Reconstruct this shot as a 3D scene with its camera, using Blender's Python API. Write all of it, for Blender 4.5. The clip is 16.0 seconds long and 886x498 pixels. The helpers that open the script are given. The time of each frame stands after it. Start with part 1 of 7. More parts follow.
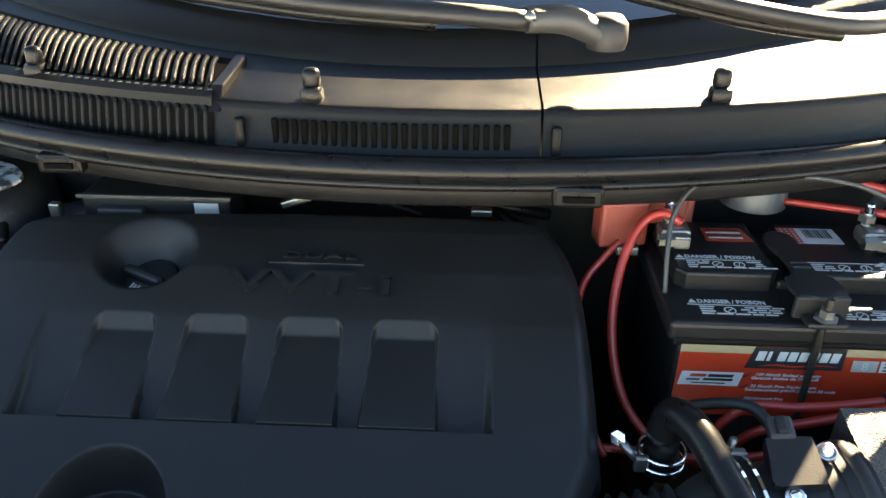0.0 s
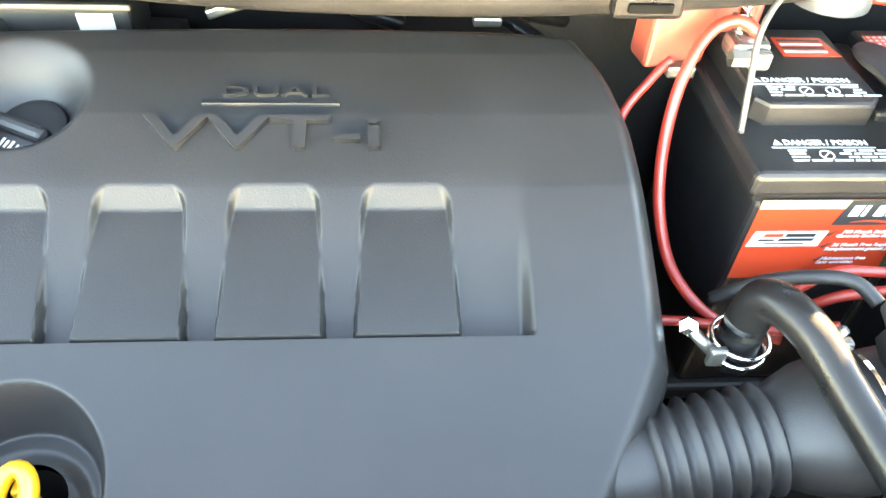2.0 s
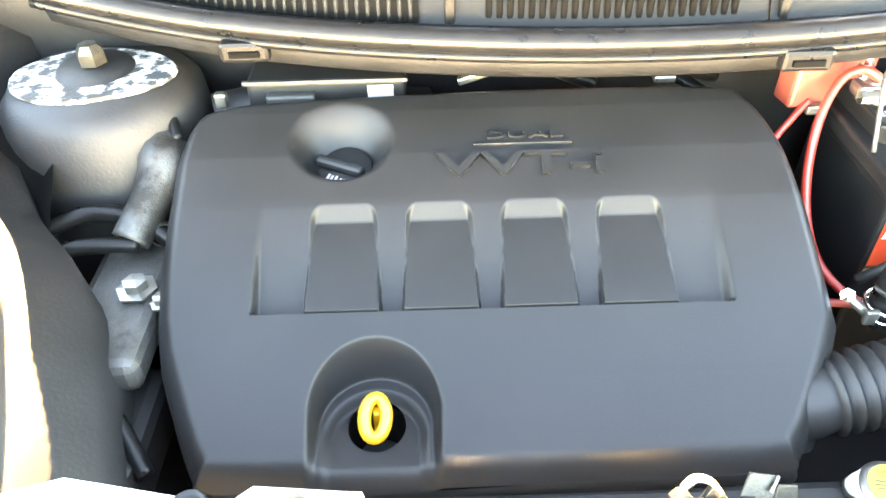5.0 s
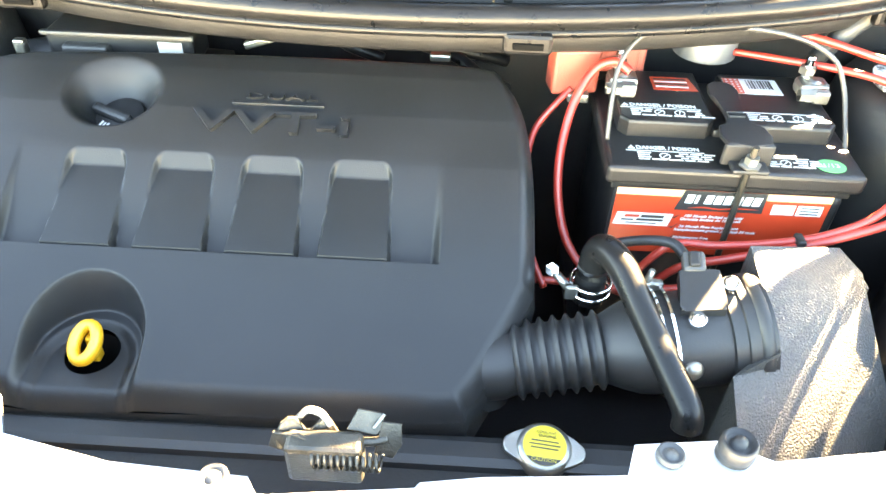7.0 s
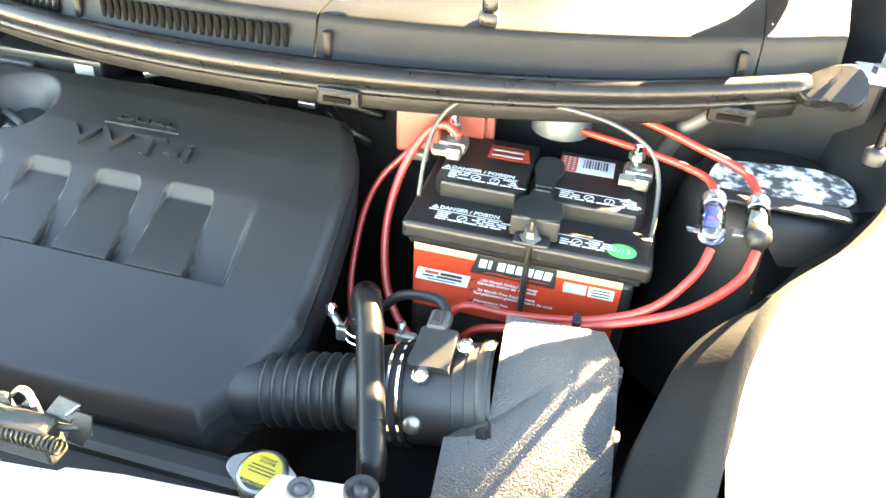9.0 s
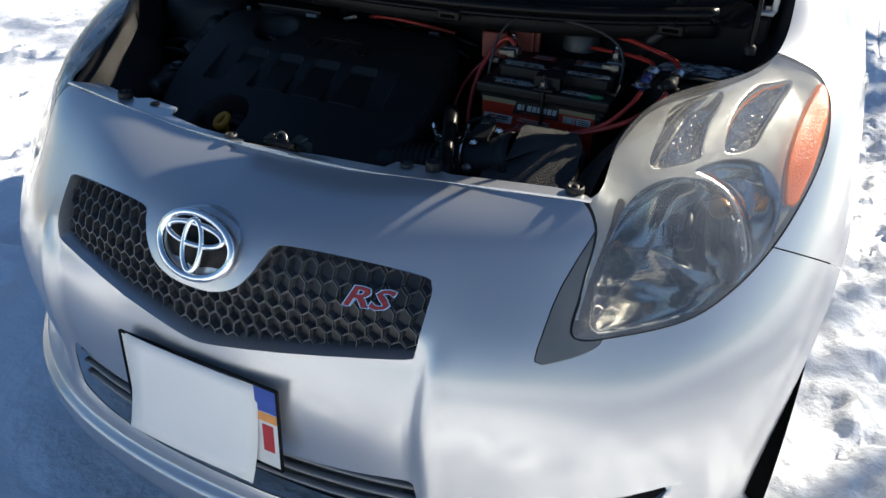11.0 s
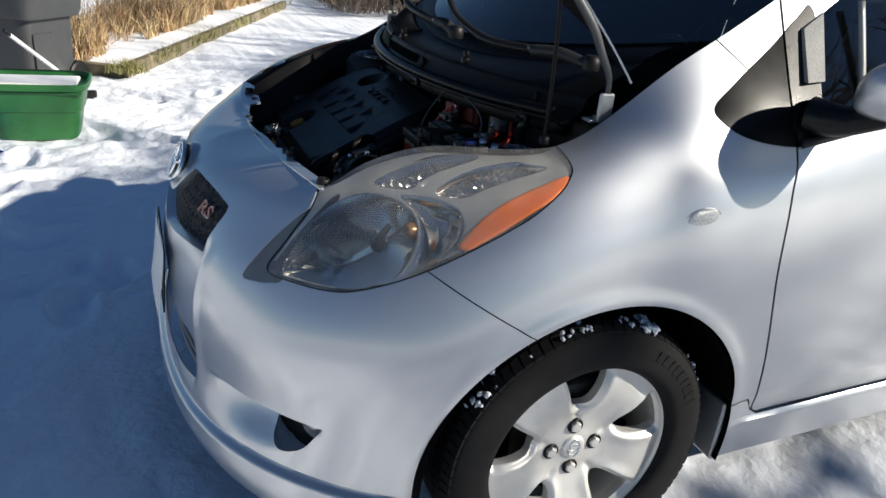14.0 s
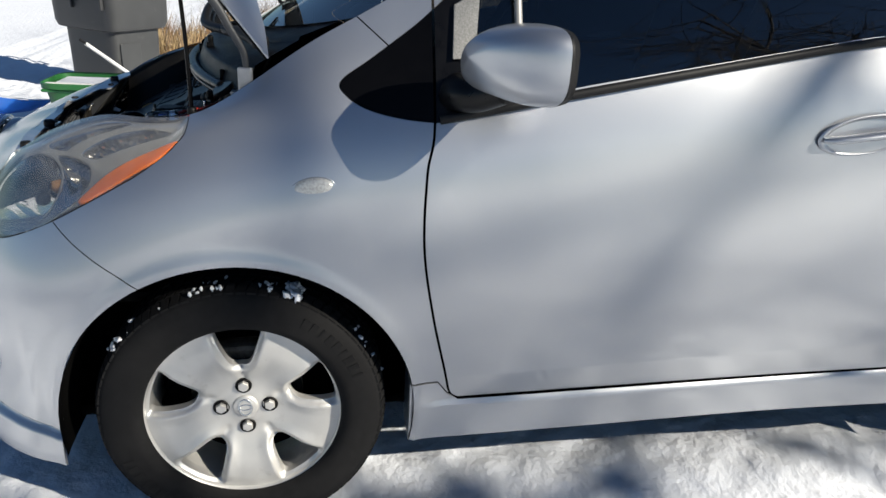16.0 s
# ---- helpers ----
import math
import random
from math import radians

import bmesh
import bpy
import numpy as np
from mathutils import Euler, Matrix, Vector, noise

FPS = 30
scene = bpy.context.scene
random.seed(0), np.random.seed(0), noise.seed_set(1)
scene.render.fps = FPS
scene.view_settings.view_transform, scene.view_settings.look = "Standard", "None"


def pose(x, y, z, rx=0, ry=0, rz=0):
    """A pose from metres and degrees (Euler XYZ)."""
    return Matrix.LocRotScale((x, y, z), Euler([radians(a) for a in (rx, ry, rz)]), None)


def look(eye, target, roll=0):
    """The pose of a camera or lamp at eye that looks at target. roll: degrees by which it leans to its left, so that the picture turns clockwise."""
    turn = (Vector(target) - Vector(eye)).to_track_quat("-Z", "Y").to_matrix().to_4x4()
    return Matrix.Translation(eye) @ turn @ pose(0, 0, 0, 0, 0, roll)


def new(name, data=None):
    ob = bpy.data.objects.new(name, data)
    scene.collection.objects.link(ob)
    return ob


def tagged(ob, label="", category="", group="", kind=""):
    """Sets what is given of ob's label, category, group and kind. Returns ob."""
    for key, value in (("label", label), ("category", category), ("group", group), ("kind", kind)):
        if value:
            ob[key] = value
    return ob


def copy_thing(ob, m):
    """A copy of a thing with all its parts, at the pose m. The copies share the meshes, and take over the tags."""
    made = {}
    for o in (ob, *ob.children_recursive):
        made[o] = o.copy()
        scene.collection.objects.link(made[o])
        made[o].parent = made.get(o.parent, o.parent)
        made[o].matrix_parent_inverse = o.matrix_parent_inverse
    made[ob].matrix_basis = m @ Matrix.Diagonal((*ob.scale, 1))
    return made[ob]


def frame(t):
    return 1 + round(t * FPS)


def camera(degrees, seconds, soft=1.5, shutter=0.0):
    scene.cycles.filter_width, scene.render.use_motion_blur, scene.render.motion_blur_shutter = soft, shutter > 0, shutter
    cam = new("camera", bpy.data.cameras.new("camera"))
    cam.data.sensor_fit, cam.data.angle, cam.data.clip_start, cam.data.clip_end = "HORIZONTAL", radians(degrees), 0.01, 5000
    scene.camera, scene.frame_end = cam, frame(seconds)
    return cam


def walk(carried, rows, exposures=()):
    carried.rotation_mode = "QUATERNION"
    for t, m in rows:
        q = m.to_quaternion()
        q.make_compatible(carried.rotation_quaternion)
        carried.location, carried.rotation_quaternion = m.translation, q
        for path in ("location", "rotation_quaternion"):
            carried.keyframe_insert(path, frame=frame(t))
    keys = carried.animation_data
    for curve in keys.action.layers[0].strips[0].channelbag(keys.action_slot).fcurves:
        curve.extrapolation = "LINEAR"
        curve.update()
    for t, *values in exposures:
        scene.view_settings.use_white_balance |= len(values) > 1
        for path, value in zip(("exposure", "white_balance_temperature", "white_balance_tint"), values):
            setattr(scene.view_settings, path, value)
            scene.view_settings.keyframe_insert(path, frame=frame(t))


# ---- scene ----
cam = camera(62.8, 16.0)
PATH = [
    (0, (0.0426, -0.7542, 1.1968), (-0.0301, 0.5620, 0.4811), 0.14),
    (0.5, (0.0479, -0.6583, 1.1909), (0.0177, 0.6018, 0.3777), 1.77),
    (1, (0.0026, -0.5878, 1.1683), (0.1037, 0.5887, 0.2433), 3.07),
    (1.5, (-0.0203, -0.5788, 1.1487), (0.0898, 0.5390, 0.1546), 3.53),
    (2, (-0.0290, -0.5831, 1.1370), (0.0741, 0.4737, 0.0775), 3.43),
    (2.5, (-0.0519, -0.6112, 1.1484), (0.0362, 0.4345, 0.0765), 3.27),
    (3, (-0.0516, -0.6771, 1.1844), (-0.0005, 0.3603, 0.1022), 2.41),
    (3.5, (-0.1519, -0.7257, 1.2048), (-0.1504, 0.3531, 0.1625), -0.02),
    (3.7, (-0.2031, -0.7438, 1.2005), (-0.2264, 0.3611, 0.1863), -0.81),
    (5.8, (-0.1444, -0.7410, 1.2268), (-0.1072, 0.4165, 0.2735), -1.06),
    (6, (-0.0969, -0.7487, 1.2257), (-0.0550, 0.4173, 0.2831), -0.59),
    (6.5, (0.0164, -0.7926, 1.2183), (-0.0069, 0.4050, 0.3155), 0.63),
    (7, (0.0751, -0.7930, 1.2188), (0.0437, 0.3462, 0.2434), 1.99),
    (7.5, (0.0954, -0.7350, 1.2094), (0.0641, 0.4145, 0.2462), 1.56),
    (8, (0.1743, -0.7124, 1.2159), (0.0791, 0.4242, 0.2418), 1.37),
    (8.5, (0.3113, -0.7344, 1.2240), (0.1040, 0.4047, 0.2703), 2.37),
    (9, (0.3824, -0.7810, 1.2384), (0.1087, 0.3970, 0.3510), 3.51),
    (9.5, (0.4234, -0.9360, 1.2164), (0.1520, 0.2730, 0.3710), 3.74),
    (10, (0.4786, -1.1104, 1.2280), (0.2132, 0.1406, 0.4442), 3.66),
    (10.2, (0.5259, -1.1624, 1.2465), (0.1944, 0.0721, 0.4616), 2.92),
    (12.3, (1.1905, -1.5457, 1.2465), (0.3601, -0.5105, 0.5473), 2.99),
    (12.5, (1.3005, -1.5062, 1.2410), (0.3999, -0.5048, 0.5807), 3.66),
    (13, (1.4506, -1.2984, 1.2414), (0.4088, -0.4168, 0.6190), 3.67),
    (13.5, (1.5739, -1.0734, 1.2593), (0.4358, -0.2921, 0.6725), 2.44),
    (14, (1.8055, -0.8089, 1.2634), (0.5482, -0.2423, 0.6736), 5.53),
    (14.5, (1.8881, -0.5174, 1.2507), (0.5946, -0.0036, 0.6914), 5.01),
    (15, (1.9663, -0.2373, 1.2707), (0.6252, 0.1506, 0.7222), 2.77),
    (15.5, (2.1020, -0.0121, 1.2881), (0.7404, 0.2383, 0.7108), 5.11),
    (16, (2.1828, 0.1825, 1.2721), (0.8207, 0.4194, 0.6902), 3.39),
]
EXPOSURES = [(0.0, 4.65, 11800, 10), (0.5, 5.65, 17600, 12), (1.0, 6.02, 20900, 14), (1.5, 7.32, 25000, 14), (2.0, 8.03, 27400, 14), (3.0, 8.7, 40200, 17), (3.5, 8.63, 40200, 16), (6.0, 7.95, 25000, 16), (6.5, 8.08, 25000, 13), (7.0, 7.53, 20300, 12), (7.5, 7.13, 20300, 12), (8.5, 7.73, 20300, 12), (9.0, 7.14, 18300, 10), (9.5, 5.9, 15900, 10), (10.0, 3.81, 10600, 8), (10.2, 3.14, 9500, 8), (12.3, 0.82, 6750, 9), (13.5, 0.72, 6900, 9), (16.0, 0.58, 7000, 9)]
walk(cam, [(t, look(eye, target, roll)) for t, eye, target, roll in PATH], EXPOSURES)

# ---- light: low winter sun from behind the car's left side, clear sky ----
SUN_WAY = Vector((-0.95, -1.42, -1.0)).normalized()
sun_data = bpy.data.lights.new("sun", "SUN")
sun_data.energy, sun_data.angle, sun_data.color = 5.0, radians(0.55), (1.0, 0.965, 0.90)
sun = new("sun", sun_data)
sun.matrix_world = Matrix.Translation((4, 6, 8)) @ SUN_WAY.to_track_quat("-Z", "Y").to_matrix().to_4x4()
world = bpy.data.worlds.new("winter_sky")
scene.world = world
world.use_nodes = True
wn = world.node_tree.nodes
sky = wn.new("ShaderNodeTexSky")
sky.sky_type = "NISHITA"
sky.sun_disc = False
sky.sun_elevation = math.asin(-SUN_WAY.z)
sky.sun_rotation = math.atan2(-SUN_WAY.x, -SUN_WAY.y)
sky.air_density, sky.dust_density, sky.ozone_density = 1.0, 0.05, 5.0
deep = wn.new("ShaderNodeMix")
deep.data_type, deep.blend_type = "RGBA", "MULTIPLY"
deep.inputs["Factor"].default_value = 1.0
deep.inputs["B"].default_value = (0.82, 0.96, 1.10, 1)
world.node_tree.links.new(sky.outputs[0], deep.inputs["A"])
world.node_tree.links.new(deep.outputs["Result"], wn["Background"].inputs[0])
wn["Background"].inputs[1].default_value = 0.044

# ---- materials ----
def mat(name, colour, rough=0.5, metal=0.0, scale=40.0, vary=0.12, bump=0.05, bump_scale=600.0, coat=0.0, spec=0.5,
        relief=0.002, second=None, second_scale=6.0, second_from=0.55, second_to=0.75, rough_vary=0.1):
    """Principled surface with colour variation at two scales, uneven gloss and a fine relief."""
    m = bpy.data.materials.new(name)
    m.use_nodes = True
    nt = m.node_tree
    nd, ln = nt.nodes, nt.links
    b = nd["Principled BSDF"]
    b.inputs["Metallic"].default_value = metal
    b.inputs["Coat Weight"].default_value = coat
    b.inputs["Coat Roughness"].default_value = 0.04
    b.inputs["Specular IOR Level"].default_value = spec
    tc = nd.new("ShaderNodeTexCoord")
    big = nd.new("ShaderNodeTexNoise")
    big.inputs["Scale"].default_value = scale
    big.inputs["Detail"].default_value = 6.0
    ln.new(tc.outputs["Object"], big.inputs["Vector"])
    ramp = nd.new("ShaderNodeMapRange")
    ramp.inputs["From Min"].default_value, ramp.inputs["From Max"].default_value = 0.25, 0.75
    ramp.inputs["To Min"].default_value, ramp.inputs["To Max"].default_value = 1.0 - vary, 1.0 + vary
    ln.new(big.outputs["Fac"], ramp.inputs["Value"])
    mul = nd.new("ShaderNodeMix")
    mul.data_type, mul.blend_type = "RGBA", "MULTIPLY"
    mul.inputs["Factor"].default_value = 1.0
    mul.inputs["A"].default_value = (*colour, 1)
    ln.new(ramp.outputs["Result"], mul.inputs["B"])
    last = mul.outputs["Result"]
    if second:
        patch = nd.new("ShaderNodeTexNoise")
        patch.inputs["Scale"].default_value = second_scale
        patch.inputs["Detail"].default_value = 8.0
        patch.inputs["Roughness"].default_value = 0.65
        ln.new(tc.outputs["Object"], patch.inputs["Vector"])
        edge = nd.new("ShaderNodeMapRange")
        edge.inputs["From Min"].default_value, edge.inputs["From Max"].default_value = second_from, second_to
        ln.new(patch.outputs["Fac"], edge.inputs["Value"])
        two = nd.new("ShaderNodeMix")
        two.data_type = "RGBA"
        ln.new(edge.outputs["Result"], two.inputs["Factor"])
        ln.new(last, two.inputs["A"])
        two.inputs["B"].default_value = (*second, 1)
        last = two.outputs["Result"]
    ln.new(last, b.inputs["Base Color"])
    gl = nd.new("ShaderNodeMapRange")
    gl.inputs["To Min"].default_value, gl.inputs["To Max"].default_value = max(0.02, rough - rough_vary), min(1.0, rough + rough_vary)
    ln.new(big.outputs["Fac"], gl.inputs["Value"])
    ln.new(gl.outputs["Result"], b.inputs["Roughness"])
    if bump > 0:
        fine = nd.new("ShaderNodeTexNoise")
        fine.inputs["Scale"].default_value = bump_scale
        fine.inputs["Detail"].default_value = 3.0 if relief < .005 else 9.0
        ln.new(tc.outputs["Object"], fine.inputs["Vector"])
        bp = nd.new("ShaderNodeBump")
        bp.inputs["Strength"].default_value = bump
        bp.inputs["Distance"].default_value = relief
        ln.new(fine.outputs["Fac"], bp.inputs["Height"])
        ln.new(bp.outputs["Normal"], b.inputs["Normal"])
    return m


def thin_glass(name, tint, gloss=0.9, rough=0.0, ior=1.5, haze=0.0):
    """A pane seen as a thin sheet: it tints what is behind and mirrors by Fresnel; haze is the share of scuffed, milky surface."""
    m = bpy.data.materials.new(name)
    m.use_nodes = True
    nt = m.node_tree
    nd, ln = nt.nodes, nt.links
    nd.remove(nd["Principled BSDF"])
    tr = nd.new("ShaderNodeBsdfTransparent")
    tr.inputs[0].default_value = (*tint, 1)
    gs = nd.new("ShaderNodeBsdfGlossy")
    gs.inputs["Roughness"].default_value = rough
    gs.inputs[0].default_value = (gloss, gloss, gloss, 1)
    fr = nd.new("ShaderNodeFresnel")
    fr.inputs[0].default_value = ior
    mx = nd.new("ShaderNodeMixShader")
    ln.new(fr.outputs[0], mx.inputs[0])
    body = tr
    if haze > 0:
        milk = nd.new("ShaderNodeBsdfDiffuse")
        milk.inputs[0].default_value = (.75, .74, .71, 1)
        worn = nd.new("ShaderNodeTexNoise")
        worn.inputs["Scale"].default_value, worn.inputs["Detail"].default_value = 14.0, 6.0
        tc = nd.new("ShaderNodeTexCoord")
        ln.new(tc.outputs["Object"], worn.inputs["Vector"])
        amount = nd.new("ShaderNodeMapRange")
        amount.inputs["From Min"].default_value, amount.inputs["From Max"].default_value = .3, .7
        amount.inputs["To Min"].default_value, amount.inputs["To Max"].default_value = haze * .5, haze * 1.5
        ln.new(worn.outputs["Fac"], amount.inputs["Value"])
        body = nd.new("ShaderNodeMixShader")
        ln.new(amount.outputs["Result"], body.inputs[0])
        ln.new(tr.outputs[0], body.inputs[1])
        ln.new(milk.outputs[0], body.inputs[2])
    ln.new(body.outputs[0], mx.inputs[1])
    ln.new(gs.outputs[0], mx.inputs[2])
    ln.new(mx.outputs[0], nd["Material Output"].inputs[0])
    return m


SILVER = mat("silver_paint", (0.47, 0.485, 0.51), rough=0.43, metal=0.80, scale=3.0, vary=0.02, bump=0.012, bump_scale=2500.0, coat=1.0, rough_vary=0.03)
SILVER.node_tree.nodes["Principled BSDF"].inputs["Coat IOR"].default_value = 2.2
SILVER.node_tree.nodes["Principled BSDF"].inputs["Coat Roughness"].default_value = 0.19
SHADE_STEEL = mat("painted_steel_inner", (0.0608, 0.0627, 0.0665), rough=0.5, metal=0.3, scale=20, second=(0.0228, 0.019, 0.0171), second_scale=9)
COVER = mat("black_cover_plastic", (0.0084, 0.0086, 0.0090), rough=0.40, scale=12, vary=0.12, bump=0.12, bump_scale=900.0, second=(0.0105, 0.0100, 0.0094), second_scale=30, second_from=0.62, second_to=0.9, spec=0.21)
BLACK = mat("black_plastic", (0.008208, 0.008208, 0.008664), rough=0.5, scale=25, vary=0.2, bump=0.1, bump_scale=700, second=(0.014, 0.0135, 0.0125), second_scale=14, second_from=0.6, second_to=0.85, spec=0.3)
TRIM = mat("grey_trim_plastic", (0.01596, 0.01642, 0.01687), rough=0.52, scale=25, vary=0.15, bump=0.25, bump_scale=1300, second=(0.022, 0.0215, 0.0205), second_scale=18, second_from=0.62, second_to=0.9)
COWL = mat("weathered_cowl_plastic", (0.0042, 0.0043, 0.0045), rough=0.42, scale=25, vary=0.12, bump=0.28, bump_scale=1100, spec=0.12, second=(0.0075, 0.0078, 0.0078), second_scale=18, second_from=0.6, second_to=0.9)
GLOSSBLACK = mat("gloss_black", (0.0022, 0.0022, 0.0026), rough=0.22, scale=30, vary=0.1, bump=0.05, bump_scale=900, coat=0.0, spec=0.12, rough_vary=0.04)
MOUNT = mat("fine_black_plastic", (0.004, 0.004, 0.0045), rough=0.30, scale=40, vary=0.2, bump=0.1, bump_scale=900, spec=0.25)
# near-black stand-in for shade inside openings, gaps and hollows
DARK = mat("shade_black", (0.0015, 0.0015, 0.0015), rough=0.9, scale=20, vary=0.2, bump=0.0, spec=0.05)
RUBBER = mat("tyre_rubber", (0.010, 0.010, 0.0105), rough=0.80, scale=60, vary=0.25, bump=0.3, bump_scale=400, spec=0.15, second=(0.010, 0.010, 0.010), second_scale=22, second_from=0.58, second_to=0.85)
SEAL = mat("rubber_seal", (0.0045, 0.0046, 0.0049), rough=0.30, scale=60, vary=0.2, bump=0.08, bump_scale=600, second=(0.009, 0.009, 0.009), second_scale=25, second_from=0.62, second_to=0.9, spec=0.15)
ALLOY = mat("alloy_rim", (0.62, 0.61, 0.585), rough=0.44, metal=0.60, scale=25, vary=0.05, bump=0.02, second=(0.36, 0.34, 0.31), second_scale=20, second_from=0.6, second_to=0.95)
CHROME = mat("chrome", (0.80, 0.81, 0.82), rough=0.08, metal=1.0, scale=30, vary=0.03, bump=0.0, rough_vary=0.03)
STEEL = mat("zinc_steel", (0.20, 0.195, 0.18), rough=0.34, metal=0.9, scale=60, vary=0.2, bump=0.15, second=(0.16, 0.12, 0.08), second_scale=50, second_from=0.6, second_to=0.8)
OLD_STEEL = mat("dusty_steel", (0.0418, 0.038, 0.03192), rough=0.38, metal=0.7, scale=70, vary=0.3, bump=0.3, second=(0.040, 0.034, 0.029), second_scale=45)
CASTING = mat("aluminium_casting", (0.085, 0.085, 0.082), rough=0.55, metal=0.75, scale=50, vary=0.3, bump=0.4, second=(0.0228, 0.02052, 0.01824), second_scale=25, second_from=0.45, second_to=0.65)
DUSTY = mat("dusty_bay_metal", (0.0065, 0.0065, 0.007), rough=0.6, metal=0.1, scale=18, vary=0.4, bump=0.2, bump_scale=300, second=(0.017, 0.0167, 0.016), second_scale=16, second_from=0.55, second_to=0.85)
# bay metal set near black: the bay's shade is put into this colour
BAY = mat("bay_shade_metal", (0.00608, 0.00608, 0.00646), rough=0.55, scale=15, vary=0.4, bump=0.15, bump_scale=300, second=(0.013, 0.0124, 0.0116), second_scale=12, second_from=0.58, second_to=0.85, spec=0.22)
CORRODED = mat("corroded_white_metal", (0.0266, 0.0266, 0.0266), rough=0.7, metal=0.1, scale=30, vary=0.4, bump=0.5, bump_scale=250, second=(0.42, 0.42, 0.41), second_scale=55, second_from=0.46, second_to=0.56)
RED_CABLE = mat("red_cable_pvc", (0.2926, 0.01862, 0.0133), rough=0.38, scale=30, vary=0.12, bump=0.04)
RED_COVER = mat("faded_red_plastic", (0.1824, 0.02736, 0.01824), rough=0.5, scale=30, vary=0.15, bump=0.08)
GREY_CABLE = mat("grey_rubber_strap", (0.01672, 0.01672, 0.01634), rough=0.5, scale=60, vary=0.15, bump=0.1)
BATTERY = mat("battery_case_plastic", (0.006384, 0.006384, 0.00684), rough=0.42, scale=30, vary=0.2, bump=0.15, bump_scale=800, second=(0.0228, 0.02189, 0.02052), second_scale=22, second_from=0.6, second_to=0.9, spec=0.3)
LABEL_RED = mat("red_label_print", (0.3511, 0.0266, 0.01064), rough=0.32, scale=20, vary=0.05, bump=0.0)
LABEL_TAN = mat("tan_label_print", (0.266, 0.2022, 0.117), rough=0.35, scale=20, vary=0.05, bump=0.0)
LABEL_WHITE = mat("white_print", (0.36, 0.36, 0.352), rough=0.4, scale=30, vary=0.05, bump=0.0)
LABEL_GREY = mat("grey_print", (0.266, 0.2508, 0.2204), rough=0.4, scale=30, vary=0.05, bump=0.0)
LABEL_BLACK = mat("black_print", (0.012, 0.012, 0.012), rough=0.4, scale=30, vary=0.05, bump=0.0)
GREEN_DOT = mat("green_sticker", (0.0076, 0.2432, 0.076), rough=0.4, scale=30, vary=0.05, bump=0.0)
YELLOW = mat("yellow_label", (0.383, 0.266, 0.01596), rough=0.4, scale=30, vary=0.06, bump=0.0)
DIP_YELLOW = mat("yellow_dipstick_plastic", (0.45, 0.19, 0.012), rough=0.42, scale=40, vary=0.08, bump=0.02)
AMBER = mat("amber_reflector_plastic", (0.80, 0.19, 0.001), rough=0.2, scale=30, vary=0.06, bump=0.5, bump_scale=350, coat=0.5)
REFLECTOR = mat("headlight_reflector", (0.80, 0.79, 0.77), rough=0.07, metal=1.0, scale=20, vary=0.05, bump=0.0, rough_vary=0.03)
LAMP_BEZEL = mat("lamp_bezel_grey", (0.50, 0.525, 0.545), rough=0.22, metal=0.6, scale=20, vary=0.06, bump=0.02)
BULB_BROWN = mat("bulb_coating", (0.25, 0.13, 0.04), rough=0.2, metal=0.5, scale=30, vary=0.2, bump=0.0)
LENS = thin_glass("clear_lamp_lens", (0.92, 0.91, 0.88), gloss=0.9, rough=0.02, ior=1.8, haze=0.12)
WINDSHIELD = thin_glass("windshield_glass", (0.48, 0.54, 0.53), gloss=0.95, ior=1.65)
TINTED = thin_glass("tinted_side_glass", (0.40, 0.45, 0.45), gloss=0.95, ior=1.85)
MIRROR = mat("mirror_glass", (0.9, 0.9, 0.9), rough=0.02, metal=1.0, scale=10, vary=0.0, bump=0.0, rough_vary=0.0)
CLEAR_TUBE = thin_glass("clear_fuse_body", (0.85, 0.85, 0.85), gloss=0.9, rough=0.05)
BLUE = mat("blue_fuse", (0.0152, 0.0456, 0.266), rough=0.4, scale=30, vary=0.05, bump=0.0)
PAPER = mat("white_paper_sheet", (0.80, 0.80, 0.79), rough=0.8, scale=12, vary=0.02, bump=0.05, bump_scale=200)
# hood underside darkened as if in shade, so little light bounces into the bay
HOOD_UNDERSIDE = mat("hood_underside_shade", (0.008, 0.0082, 0.0088), rough=0.7, metal=0.0, scale=12, vary=0.2, bump=0.1, bump_scale=300, spec=0.1)
FABRIC = mat("dark_seat_fabric", (0.025, 0.026, 0.03), rough=0.9, scale=60, vary=0.2, bump=0.3, bump_scale=900)
DASH = mat("dashboard_vinyl", (0.013, 0.013, 0.014), rough=0.6, scale=40, vary=0.15, bump=0.2, bump_scale=900)

# ---- building tools ----
def mesh_from(name, verts, faces, smooth=True):
    me = bpy.data.meshes.new(name)
    me.from_pydata([tuple(map(float, v)) for v in verts], [], [tuple(int(i) for i in f) for f in faces])
    me.validate()
    if smooth:
        me.polygons.foreach_set("use_smooth", [True] * len(me.polygons))
    return me


def piece(name, verts, faces, material, parent=None, label="", smooth=True):
    """One mesh object from vertices and faces, under a thing or a part."""
    ob = new(name, mesh_from(name, verts, faces, smooth))
    ob.data.materials.append(material)
    ob.parent = parent
    if label:
        tagged(ob, label)
    return ob


